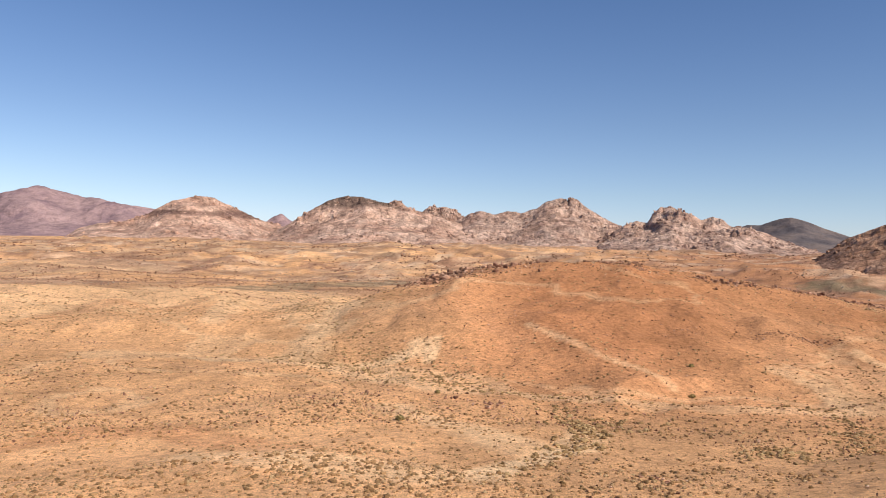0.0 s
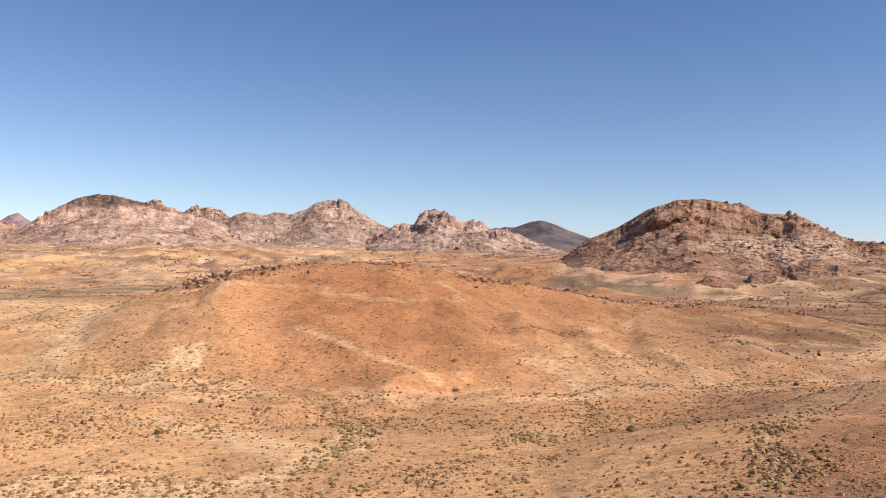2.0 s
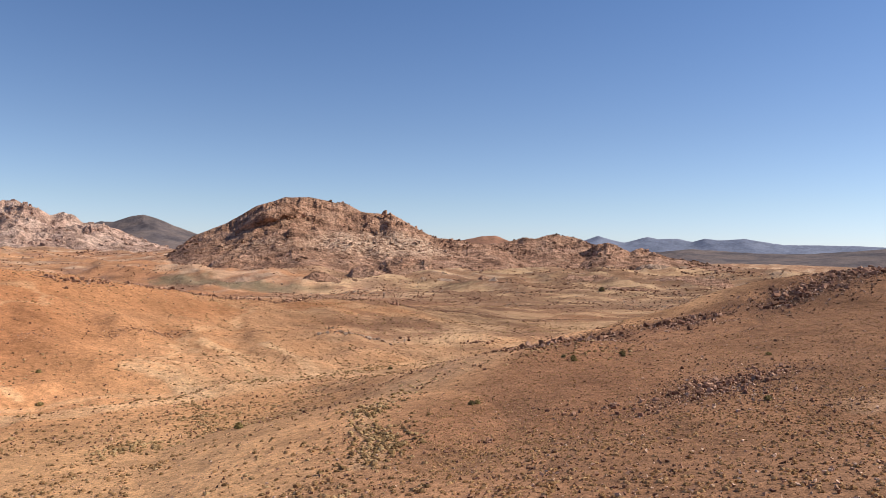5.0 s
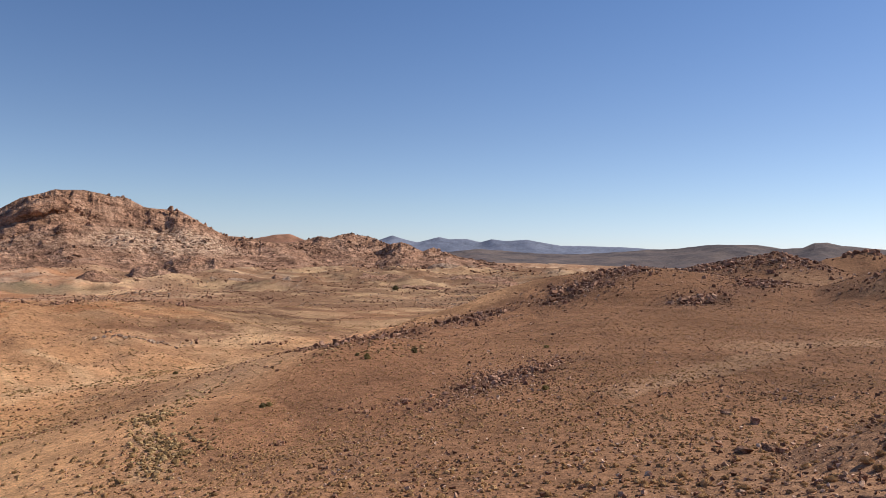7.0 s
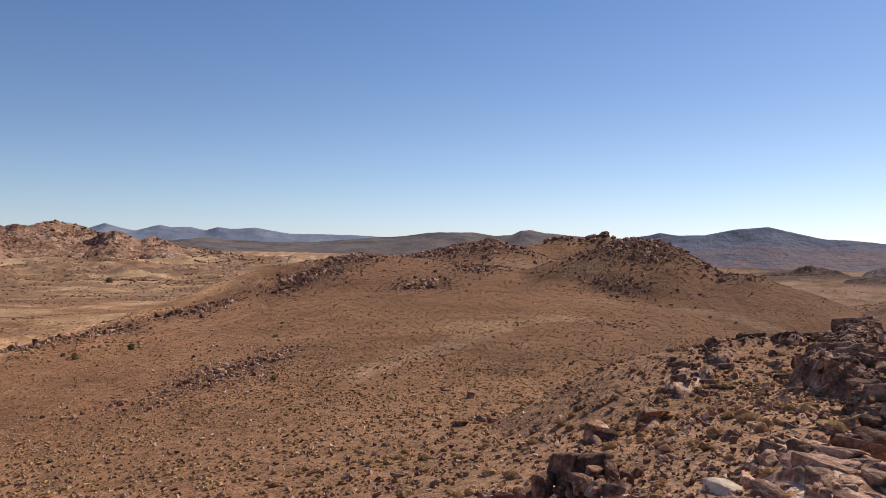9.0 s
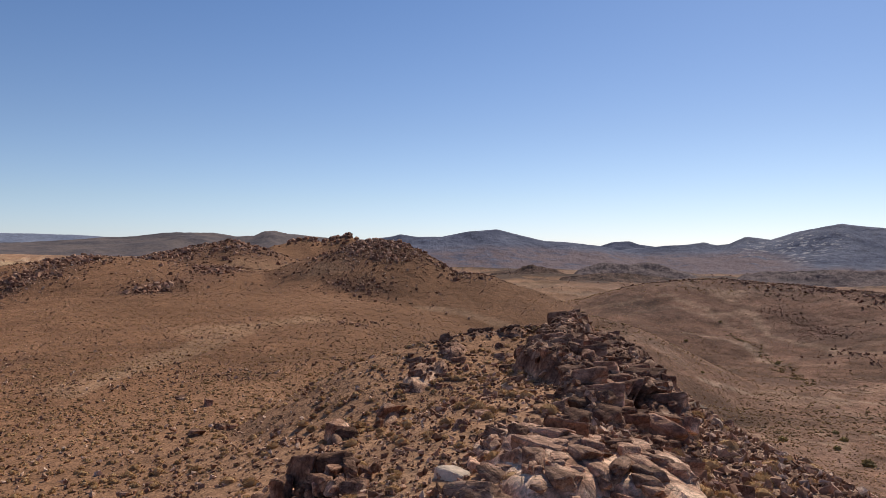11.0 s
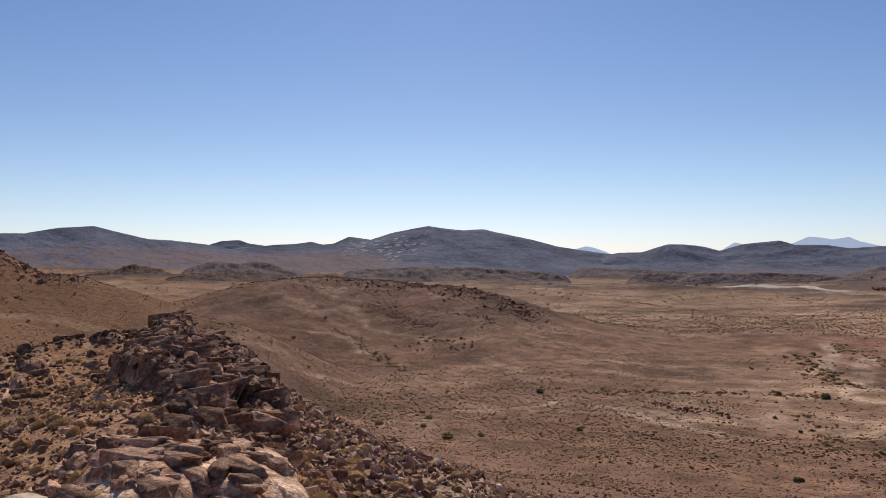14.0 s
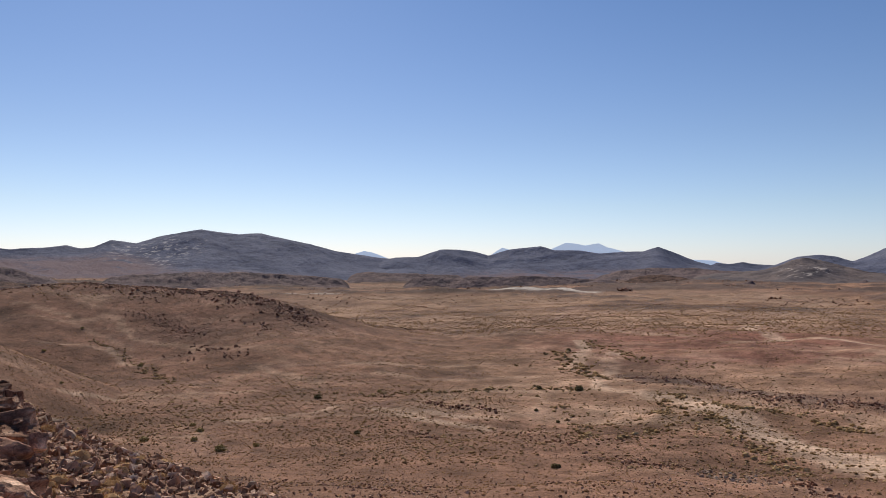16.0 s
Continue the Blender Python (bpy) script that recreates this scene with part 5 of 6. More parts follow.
rock_band(300, 8, 0.6, 2.8, DARK_STONE, [(-1.7, 253), (-0.1, 263), (1.5, 267), (3.1, 265), (4.4, 267)])
rock_band(162, 5.6, 0.5, 1.9, DARK_STONE, [(4.8, 265), (9.0, 271), (11.5, 271), (13.2, 265), (15.3, 268)])
rock_band(300, 4, 0.5, 2.2, DARK_STONE, [(18.3, 270), (21.6, 274), (24.1, 284), (26.1, 298), (28.1, 295), (30.8, 302), (33.5, 296), (36.7, 312), (37.8, 319), (39.5, 315), (41.5, 312)])
rock_band(230, 2.5, 0.2, 0.8, DARK_STONE, [(15.9, 197), (19.2, 208), (21.7, 212), (24.2, 216), (25.8, 219), (29.7, 231), (33.2, 233)])
rock_band(87, 3.2, 0.4, 1.8, PALE_STONE, [(37.1, 239), (38.5, 240), (39.9, 243), (41.5, 244), (42.6, 242)])
rock_band(75, 4, 0.4, 1.4, DARK_STONE, [(-17.5, 322), (-15.6, 341), (-12.5, 336), (-10.8, 334)])
rock_band(55, 2.4, 0.3, 1.2, DARK_STONE, [(1.1, 136), (2.2, 135), (3.4, 130), (5.1, 127)])
rock_band(11, 1.6, 0.3, 1.1, DARK_STONE, [(-5.8, 141), (-5.2, 138)])
rock_band(17, 1.2, 0.25, 0.75, DARK_STONE, [(15.3, 83), (17.0, 80), (17.8, 79)])
rock_band(15, 1.2, 0.2, 0.62, DARK_STONE, [(16.1, 90), (16.3, 89), (17.9, 71)])
rock_band(75, 3.2, 0.4, 1.6, DARK_STONE, [(42.8, 248), (45.3, 249), (48.7, 244), (50.3, 248)])
rock_band(187, 4, 0.5, 2, DARK_STONE, [(51.5, 128), (53.5, 125), (55.0, 128), (57.3, 159), (59.1, 158)])
rock_band(137, 4.8, 0.5, 2, DARK_STONE, [(62.0, 160), (63.1, 178), (64.1, 184), (65.7, 183)])
rock_band(12, 1.6, 1, 3.2, DARK_STONE, [(41.9, 310), (42.8, 315)])
rock_band(137, 3.2, 0.4, 1.4, DARK_STONE, [(43.2, 315), (47.0, 336), (50.2, 350), (53.0, 355), (55.0, 369)])
rock_band(22, 4.8, 1.2, 4, DARK_STONE, [(58.7, 617), (59.8, 611), (61.3, 617)])
rock_band(112, 3.2, 0.2, 0.88, DARK_STONE, [(62.4, 82), (64.2, 85), (65.8, 88), (67.8, 91)])
rock_band(15, 0.8, 0.25, 0.75, DARK_STONE, [(45.5, 67), (47.2, 66)])
rock_band(12, 0.8, 0.25, 0.75, DARK_STONE, [(49.2, 70), (49.6, 69)])
rock_band(212, 3.2, 0.25, 1, DARK_STONE, [(60.2, 75), (64.3, 82), (66.8, 89), (69.3, 96), (70.5, 98)])
rock_band(75, 2.4, 0.2, 0.75, DARK_STONE, [(54.0, 78), (55.9, 78), (58.6, 80)])
rock_band(300, 5.6, 0.6, 2.4, DARK_STONE, [(69.6, 185), (70.8, 190), (72.1, 199), (73.8, 208), (75.1, 217)])
rock_band(300, 5.6, 0.4, 1.8, DARK_STONE, [(77.6, 166), (80.1, 176), (82.6, 193), (84.3, 222)])
rock_band(300, 14, 0.7, 2.5, DARK_STONE, [(79.3, 242), (81.4, 249), (83.0, 255), (84.6, 263), (85.9, 256), (86.7, 249)])
rock_band(55, 4, 1.4, 4.2, DARK_STONE, [(89.0, 378), (90.2, 380), (90.8, 380)])
rock_band(67, 4, 1.4, 4.5, DARK_STONE, [(91.8, 382), (92.5, 384), (93.1, 384), (93.6, 384)])
rock_band(75, 11, 0.8, 2.5, DARK_STONE, [(87.1, 366), (88.7, 372), (91.4, 372), (93.4, 376)])
rock_band(300, 8, 0.6, 2, DARK_STONE, [(93.5, 189), (94.4, 196), (96.2, 203), (97.3, 195), (94.8, 183), (96.6, 187)])
rock_band(137, 6.4, 0.4, 1.5, DARK_STONE, [(97.7, 189), (99.4, 190), (101.1, 199), (102.8, 187)])
rock_band(125, 4.8, 0.3, 1.2, DARK_STONE, [(92.6, 171), (94.4, 167), (95.5, 170), (94.1, 164)])
rock_band(75, 4.8, 0.3, 1.1, DARK_STONE, [(88.7, 239), (89.9, 191), (90.6, 183)])
rock_band(50, 3.2, 0.25, 0.88, DARK_STONE, [(86.8, 112), (88.8, 111), (92.6, 114), (94.1, 124)])
rock_band(22, 1.2, 0.2, 0.6, DARK_STONE, [(82.2, 73), (83.8, 74), (84.9, 75), (86.5, 69)])
rock_band(16, 1.2, 0.2, 0.5, DARK_STONE, [(86.1, 86), (87.2, 88)])
rock_band(300, 4, 0.5, 1.8, DARK_STONE, [(113.5, 352), (117.2, 362), (120.4, 366), (123.7, 361), (127, 351), (130.4, 337), (132.5, 322), (134.6, 303)])
rock_band(300, 9, 0.4, 1.6, DARK_STONE, [(120.7, 357), (122.7, 354), (126.1, 354), (128.6, 337)])
rock_band(300, 8, 0.4, 1.4, DARK_STONE, [(129.5, 332), (131.6, 319), (132.9, 302), (133.7, 287), (134.8, 283), (135.6, 281)])
rock_band(240, 7, 0.35, 1.1, DARK_STONE, [(122.7, 314), (124.9, 304), (126.5, 286), (127.8, 274)])
rock_band(60, 4, 0.4, 1.2, DARK_STONE, [(127.8, 255), (129.5, 234), (130.8, 229)])
rock_band(50, 3, 0.4, 1.1, DARK_STONE, [(110.9, 42), (111.6, 42), (112.6, 42)])
rock_band(60, 6, 0.3, 0.8, PALE_STONE, [(115.4, 34), (116.6, 33), (117.8, 31)])
rock_band(60, 4, 0.4, 1.2, DARK_STONE, [(129.1, 293), (132.5, 274), (131.6, 256)])
rock_band(70, 2, 0.3, 1.2, DARK_STONE, [(141.1, 163), (144.0, 156), (146.5, 142)])
rock_band(36, 2, 0.3, 1.2, DARK_STONE, [(147.3, 148), (149.2, 143)])
rock_band(60, 3, 0.25, 0.8, DARK_STONE, [(142.8, 123), (145.3, 113)])
rock_band(80, 3.5, 0.25, 0.9, DARK_STONE, [(151.4, 128), (153.8, 115), (156.1, 106)])
rock_band(110, 2.5, 0.2, 0.7, DARK_STONE, [(156.1, 99), (159.6, 98), (162.8, 96)])
rock_band(90, 2.5, 0.2, 0.7, PALE_STONE, [(163.5, 95), (166.0, 90), (168.2, 85)])
rock_band(60, 14, 0.8, 2.2, DARK_STONE, [(139.1, 956), (142.0, 902), (145.9, 748), (147.1, 740)])
rock_band(30, 5, 0.5, 1.3, DARK_STONE, [(142.4, 354), (144.0, 355)])
rock_band(100, 6, 0.4, 1.3, DARK_STONE, [(158.8, 201), (161.2, 199), (163.5, 200), (165.8, 197)])
rock_band(190, 7, 0.4, 1.3, DARK_STONE, [(167.2, 183), (169.7, 177), (172.5, 178), (175.3, 178)])
rock_band(150, 8, 0.8, 2.0, DARK_STONE, [(146.0, 1600), (150.2, 1590), (154.4, 1567), (156.4, 1567), (158.0, 1560)])
rock_band(16, 8, 3, 7, DARK_STONE, [(158.2, 1088), (159.4, 1117)])
rock_band(10, 6, 2, 5, DARK_STONE, [(168.3, 971), (169.1, 951)])
rock_band(50, 10, 1.5, 3.5, DARK_STONE, [(169.8, 936), (172.5, 861), (175.1, 714)])
rock_band(80, 3, 0.25, 0.9, DARK_STONE, [(169.4, 88), (171.4, 86), (172.6, 85)])
rock_band(60, 3, 0.2, 0.7, PALE_STONE, [(165.0, 92), (167.2, 91), (169.7, 92)])
rock_band(50, 10, 1.5, 4, DARK_STONE, [(-3.5, 879), (-1.8, 866), (-0.2, 884), (0.3, 848)])
rock_band(60, 7, 0.7, 2.2, DARK_STONE, [(10.7, 276), (12.4, 280), (14.0, 273)])
rock_band(75, 11, 1.2, 3.4, DARK_STONE, [(52.9, 930), (56.8, 910), (60.5, 888)])
rock_band(75, 11, 1.2, 3.8, DARK_STONE, [(62.3, 926), (64.0, 893), (66.4, 931), (67.9, 902)])


rx, ry = np.concatenate(RUBBLE_X), np.concatenate(RUBBLE_Y)
v, f = spread(PEBBLES, rx, ry, land_xy(rx, ry), np.concatenate(RUBBLE_S), 0.4, 0.3)
tagged(mesh_object("rubble", v, None, RUBBLE, smooth_shade=False, tris=f), "brown rubble between the rocks of the outcrops", "rubble", kind="stuff")


# blocks and crags that break the faces of the nearer mountains
def crags(ob, place, n, s0, s1, mat):
    X, Y, Z, prof = place
    # nearer the crest there are more of them, in clumps
    k = np.clip(prof, 0, 1) ** 0.7 * smooth(-0.25, 0.35, fbm(X / (9 * s1), Y / (9 * s1) + Z / (4 * s1), 3, 57)) + 0.02
    k[prof < 0.12] = 0
    # the far slope cannot carry what is seen
    k[:, k.shape[1] * 2 // 3 + 3:] = 0
    cdf = np.cumsum(k.ravel())
    i = np.searchsorted(cdf, RNG.uniform(0, cdf[-1], n))
    size = s0 + (s1 - s0) * RNG.uniform(0, 1, n) ** 2.5
    v, f = spread(CRAGS, X.ravel()[i], Y.ravel()[i], Z.ravel()[i] - size * 0.34, size, 0.3, 0.2)
    part = mesh_object("crags", v, None, mat, smooth_shade=False, tris=f)
    part.parent = ob
    return part


CRAGS = [rock_template(240 + k, 16, 0, 0.0, 0.85) for k in range(8)]
for (ob, r, front, mat), place in zip(MOUNTAINS, CRESTS):
    if mat is BROWN_ROCK and r > 1100:
        crags(ob, place, 1300, 1.0, 6.0, mat)
    elif mat in (GREY_ROCK, CAPPED_ROCK, BANDED_ROCK, PALE_ROCK):
        crags(ob, place, 800, 3.0, 15.0, mat)
    elif mat in (KNOLL, BROWN_ROCK, PALE_KNOLL):
        crags(ob, place, 80, 0.4, 1.5, mat)


# rocks strewn over the knolls far out
def far_rocks(groups, each, a0, a1, r0, r1, s0, s1, mat, label):
    ca, cr = RNG.uniform(a0, a1, groups), r0 * (r1 / r0) ** RNG.uniform(0, 1, groups)
    cx, cy = polar(ca, cr)
    wide = RNG.uniform(0.008, 0.03, groups) * cr
    pick = RNG.integers(0, groups, groups * each)
    x, y = cx[pick] + RNG.normal(0, 1, len(pick)) * wide[pick] * 1.4, cy[pick] + RNG.normal(0, 1, len(pick)) * wide[pick]
    size = (s0 + (s1 - s0) * RNG.uniform(0, 1, len(x)) ** 2.5) * np.hypot(x, y) / 1000
    v, f = spread(PEBBLES, x, y, land_xy(x, y), size)
    ob = mesh_object("far_rocks", v, None, mat, smooth_shade=False, tris=f)
    return tagged(ob, label, "rocks", kind="stuff")


far_rocks(500, 60, -33, 76, 430, 1700, 0.5, 3.0, DARK_STONE, "dark rocks strewn over distant knolls")
far_rocks(150, 40, -33, 76, 430, 1700, 0.7, 3.2, PALE_STONE, "pale rocks strewn over distant knolls")
far_rocks(90, 40, 38, 76, 480, 1150, 0.7, 3.6, DARK_STONE, "brown rocks strewn below the big hill")
far_rocks(60, 34, 38, 76, 480, 1150, 0.7, 3.6, PALE_STONE, "pale rocks strewn below the big hill")
far_rocks(150, 30, 100, 178, 480, 2300, 0.8, 3.2, DARK_STONE, "dark rocks strewn over the distant plain")
far_rocks(26, 20, 100, 178, 700, 2300, 1.0, 3.0, PALE_STONE, "pale rocks strewn over the distant plain")


# ---- the rocky back beside the standpoint ----
def facets(x, y, size, seed, tilt=0.8, step=1.0):
    """Blocky relief: each cell a tilted plane at its own height."""
    u, v = x / size, y / size
    i0, j0 = np.floor(u), np.floor(v)
    best, out = np.full(u.shape, 1e9), np.zeros_like(u)
    for di in (-1, 0, 1):
        for dj in (-1, 0, 1):
            i, j = i0 + di, j0 + dj
            cx, cy = i + 0.15 + 0.7 * hash01(i, j, seed), j + 0.15 + 0.7 * hash01(i, j, seed + 1)
            d = (u - cx) ** 2 + (v - cy) ** 2
            h = step * (hash01(i, j, seed + 2) - 0.5) + tilt * ((u - cx) * (hash01(i, j, seed + 3) - 0.35) + (v - cy) * (hash01(i, j, seed + 4) - 0.5))
            s = d < best
            best, out = np.where(s, d, best), np.where(s, h, out)
    return out * size


def swell(az, r):
    """Mean height of the bedrock over the soil."""
    return 0.2 + smooth(104, 107.5, az) * (0.1 + 0.7 * smooth(22, 30, r) + 0.15 * smooth(21, 16, r))


def bedrock_height(az, r):
    """Where bedrock breaks through, and how far it stands above the soil."""
    x, y = polar(az, r)
    w = az + 1.6 * fbm(x / 5, y / 5, 3, 61)
    wr = r * (1 + 0.05 * fbm(x / 4, y / 4, 3, 62))
    k = np.zeros_like(x)
    for a, r0, sa, sr, amount in ((110.3, 46, 1.3, 0.05, 1.0), (109.0, 40, 2.0, 0.1, 1.0), (112.2, 38, 1.8, 0.14, 1.0), (114.5, 31, 2.0, 0.16, 1.0),
                                  (116.4, 26.5, 1.5, 0.1, 0.95), (110.5, 28, 2.4, 0.16, 0.9), (108.3, 35, 2.0, 0.12, 0.9), (105.5, 19.5, 2.4, 0.13, 1.0),
                                  (107.5, 16.5, 4.0, 0.14, 1.0), (113.5, 17.5, 4.2, 0.13, 1.0), (116.5, 15.5, 3.0, 0.1, 0.85), (98.8, 37.5, 1.4, 0.07, 0.95),
                                  (100.8, 42, 1.1, 0.05, 0.8), (104, 45.5, 3.2, 0.025, 0.6), (93.0, 31, 0.7, 0.05, 0.7), (96.2, 32.5, 0.7, 0.05, 0.7), (90.8, 21, 2.0, 0.06, 1.0)):
        k = np.maximum(k, amount * np.exp(-0.5 * (((w - a) / sa) ** 2 + (np.log(wr / r0) / sr) ** 2) ** 1.5))
    lift_up = smooth(0.28, 0.75, k)
    # blocks are longer along the ridge and lean over to one side
    c, d = math.cos(0.35), math.sin(0.35)
    u, v = x * c - y * d, x * d + y * c
    slab = smooth(21, 16, r)
    spine = 1 - slab
    # beds that dip to one side and break off steeply on the other, cut across by joints
    bend = 0.9 * fbm(x / 6, y / 6, 2, 15) + 0.06 * fbm(x / 1.3, y / 1.3, 3, 16)
    n = y + 0.12 * x + bend

    def beds(thick, seed):
        t = n / thick + 0.5 * fbm(x / (thick * 5), y / (thick * 2.5), 2, seed)
        t = t - np.floor(t)
        return thick * (np.minimum(t, (1 - t) * 7) - 0.4)

    ribs = 0.12 * beds(1.6, 17) + 0.14 * facets(x / 1.8, y, 1.0, 20, 0.9, 0.25) + 0.16 * facets(x / 1.5, y, 0.38, 25, 0.9, 0.25) + 0.16 * facets(x / 1.3, y, 0.14, 26, 0.9, 0.3)
    h = 0.1 * beds(2.6, 22) + 0.12 * beds(0.9, 23) + 0.14 * facets(u / 1.4, v, 1.5, 11, 0.9, 0.4) + 0.18 * facets(u / 1.3, v, 0.55, 12, 0.9, 0.4) + 0.18 * facets(u / 1.5, v, 0.2, 13, 0.9, 0.3) + 0.2 * fbm(x * 0.5, y * 0.5, 3, 14, 0.5)
    h = h * spine + ribs * slab
    return lift_up * (swell(az, r) + h) - 0.2 * (1 - lift_up), lift_up


outcrop = new("rock_outcrop", None)
tagged(outcrop, "jagged split granite outcrop with dark varnished boulders", "rocks", "desert rock outcrops")
oz = float(land(np.array([108.0]), np.array([25.0]))[0])
ox, oy = polar(108.0, 25.0)
outcrop.location = (ox, oy, oz)


def under(ob, parent):
    """Parents without moving."""
    ob.parent = parent
    ob.matrix_parent_inverse = Matrix.Translation(-parent.location)
    return ob


BA = np.arange(85, 124, 0.085)
BR = np.exp(np.linspace(math.log(9.5), math.log(54), 300))
ba, br = [v.ravel() for v in np.meshgrid(BA, BR, indexing="ij")]
bh, bk = bedrock_height(ba, br)
bx, by = polar(ba, br)
bq = grid_quads(len(BA), len(BR))
bq = bq[(bk[bq] > 0.02).any(1)]
used, inv = np.unique(bq, return_inverse=True)
bz = land(ba[used], br[used]) + bh[used]
inv = inv.reshape(-1, 4)
near = br[used][inv].mean(1) < 20.3 + 1.2 * fbm(ba[used][inv].mean(1) / 2.5, br[used][inv].mean(1), 2, 66)
near &= ba[used][inv].mean(1) > 98
for name, pick, mat in (("bedrock", ~near, BEDROCK), ("slab", near, SLAB)):
    under(mesh_object(name, np.stack([bx[used], by[used], bz], 1), inv[pick], mat, smooth_shade=False), outcrop)

MASTERS, PALE_MASTERS = [], []
for masters, mat in ((MASTERS, BEDROCK), (PALE_MASTERS, SLAB)):
    for v, f in BOULDERS:
        me = bpy.data.meshes.new("boulder")
        me.from_pydata(v.tolist(), [], f.tolist())
        me.materials.append(mat)
        masters.append(me)


def top_z(az, r):
    h, k = bedrock_height(np.array([az]), np.array([r]))
    return float(land(np.array([az]), np.array([r]))[0] + float(k[0]) * float(swell(np.array([az]), np.array([r]))[0]))


def boulder(az, r, size, kind, turn=0.0, lean=0.0, stretch=(1, 1, 1), parent=None, sink=0.3, masters=MASTERS):
    ob = new("boulder", masters[kind % len(masters)])
    x, y = polar(az, r)
    sc = Vector(stretch) * size
    ob.matrix_world = Matrix.LocRotScale((x, y, top_z(az, r) + size * stretch[2] * (0.3 - sink)), Euler((lean, lean * 0.4, turn)), sc)
    if parent is not None:
        m = ob.matrix_world.copy()
        ob.parent = parent
        ob.matrix_parent_inverse = Matrix.Translation(-parent.location)
    return ob


g = random.Random(5)
# the wedge-shaped block, the blocks of the crest and of the broken flank
for a, r, wide, kind, turn, lean, st, sink in (
        (109.0, 19.2, 1.8, 2, 0.4, 0.35, (1.1, 0.8, 0.8), -0.05), (112.8, 18.6, 0.8, 4, 1.2, 0.2, (1.1, 0.8, 0.7), 0.1), (106.6, 20.5, 1.0, 0, 2.2, 0.3, (1.3, 0.8, 0.6), 0.15),
        (110.4, 46.0, 2.3, 1, 0.3, 0.25, (1.15, 0.9, 0.85), 0.25), (109.0, 46.2, 1.5, 5, 0.9, 0.2, (1.2, 0.9, 0.8), 0.2), (112.3, 44.0, 2.0, 4, 0.6, 0.4, (1.3, 0.8, 0.8), 0.25),
        (113.3, 42.0, 1.5, 2, 1.6, 0.3, (1.2, 0.9, 0.8), 0.25), (108.4, 36.0, 2.6, 3, 2.0, 0.2, (1.1, 0.9, 0.62), 0.2), (111.2, 37.5, 1.8, 0, 0.2, 0.4, (1.2, 0.8, 0.7), 0.2),
        (113.4, 35.5, 2.2, 5, 1.0, 0.5, (1.4, 0.7, 0.8), 0.25), (114.8, 31.0, 2.4, 1, 0.8, 0.55, (1.5, 0.7, 0.8), 0.25), (116.3, 27.5, 2.2, 4, 0.7, 0.5, (1.5, 0.7, 0.8), 0.25),
        (117.6, 25.0, 1.4, 3, 0.5, 0.5, (1.4, 0.8, 0.8), 0.25), (112.3, 29.0, 1.6, 2, 2.6, 0.3, (1.3, 0.9, 0.7), 0.2), (109.7, 29.5, 1.5, 5, 0.4, 0.3, (1.3, 0.8, 0.7), 0.2),
        (107.4, 46.3, 1.2, 3, 1.9, 0.2, (1.2, 0.9, 0.9), 0.2), (105.7, 46.4, 0.9, 1, 1.1, 0.2, (1.2, 0.9, 0.9), 0.2), (103.6, 46.2, 0.9, 0, 1.4, 0.2, (1.2, 0.9, 0.9), 0.2),
        (101.6, 45.5, 0.8, 2, 2.4, 0.2, (1.2, 0.9, 0.9), 0.2), (98.2, 44.0, 0.8, 4, 0.4, 0.2, (1.2, 0.9, 0.8), 0.2), (104.6, 43.0, 1.1, 5, 0.8, 0.2, (1.2, 0.9, 0.8), 0.2),
        (98.3, 37.0, 1.6, 3, 2.0, 0.3, (1.2, 0.9, 0.8), 0.15), (99.3, 39.5, 1.5, 6, 2.5, 0.3, (1.2, 0.8, 0.9), 0.15), (100.3, 41.5, 1.2, 0, 0.5, 0.3, (1.1, 0.8, 0.9), 0.15),
        (97.4, 36.0, 0.9, 1, 0.9, 0.2, (1.2, 0.9, 0.8), 0.15), (100.9, 43.0, 0.9, 5, 0.9, 0.2, (1.2, 0.9, 0.8), 0.15)):
    boulder(a, r, wide * (0.36 if r > 43 else 0.5 if r > 24 else 0.8), kind, turn, lean, (st[0], st[1], st[2] * 1.2), outcrop, sink + 0.16)
for k in range(520):
    u = g.random()
    if u < 0.45:
        a, r = g.gauss(109.5, 2.6), g.uniform(24, 48)
    elif u < 0.62:
        a, r = g.gauss(114.5, 1.8), g.uniform(22, 36)
    elif u < 0.75:
        a, r = g.uniform(98.5, 110), g.gauss(46.5, 1.0)
    elif u < 0.87:
        a, r = g.gauss(99.6, 1.4), g.gauss(39.5, 2.6)
    else:
        a, r = g.gauss(114, 4.0), g.uniform(17, 25)
    s = 0.18 + 0.5 * g.random() ** 2.6
    boulder(a, r, s, g.randrange(6, 18) if s < 0.6 else g.randrange(6), g.gauss(0.7, 0.5), g.gauss(0.4, 0.3), (g.uniform(1.0, 1.9), g.uniform(0.65, 1), g.uniform(0.8, 1.3)), outcrop, 0.34)

# long blocks of the split slab, dipping to one side, and the larger blocks of the spine
for k in range(120):
    a, r = g.uniform(101.8, 117.0), g.uniform(13.5, 20.5)
    s = 0.35 + 0.65 * g.random() ** 1.8
    boulder(a, r, s, g.randrange(18), g.gauss(0.15, 0.22), g.gauss(0.38, 0.14), (g.uniform(1.5, 2.4), g.uniform(0.7, 1.0), g.uniform(0.7, 1.0)), outcrop, g.uniform(0.3, 0.42), PALE_MASTERS)
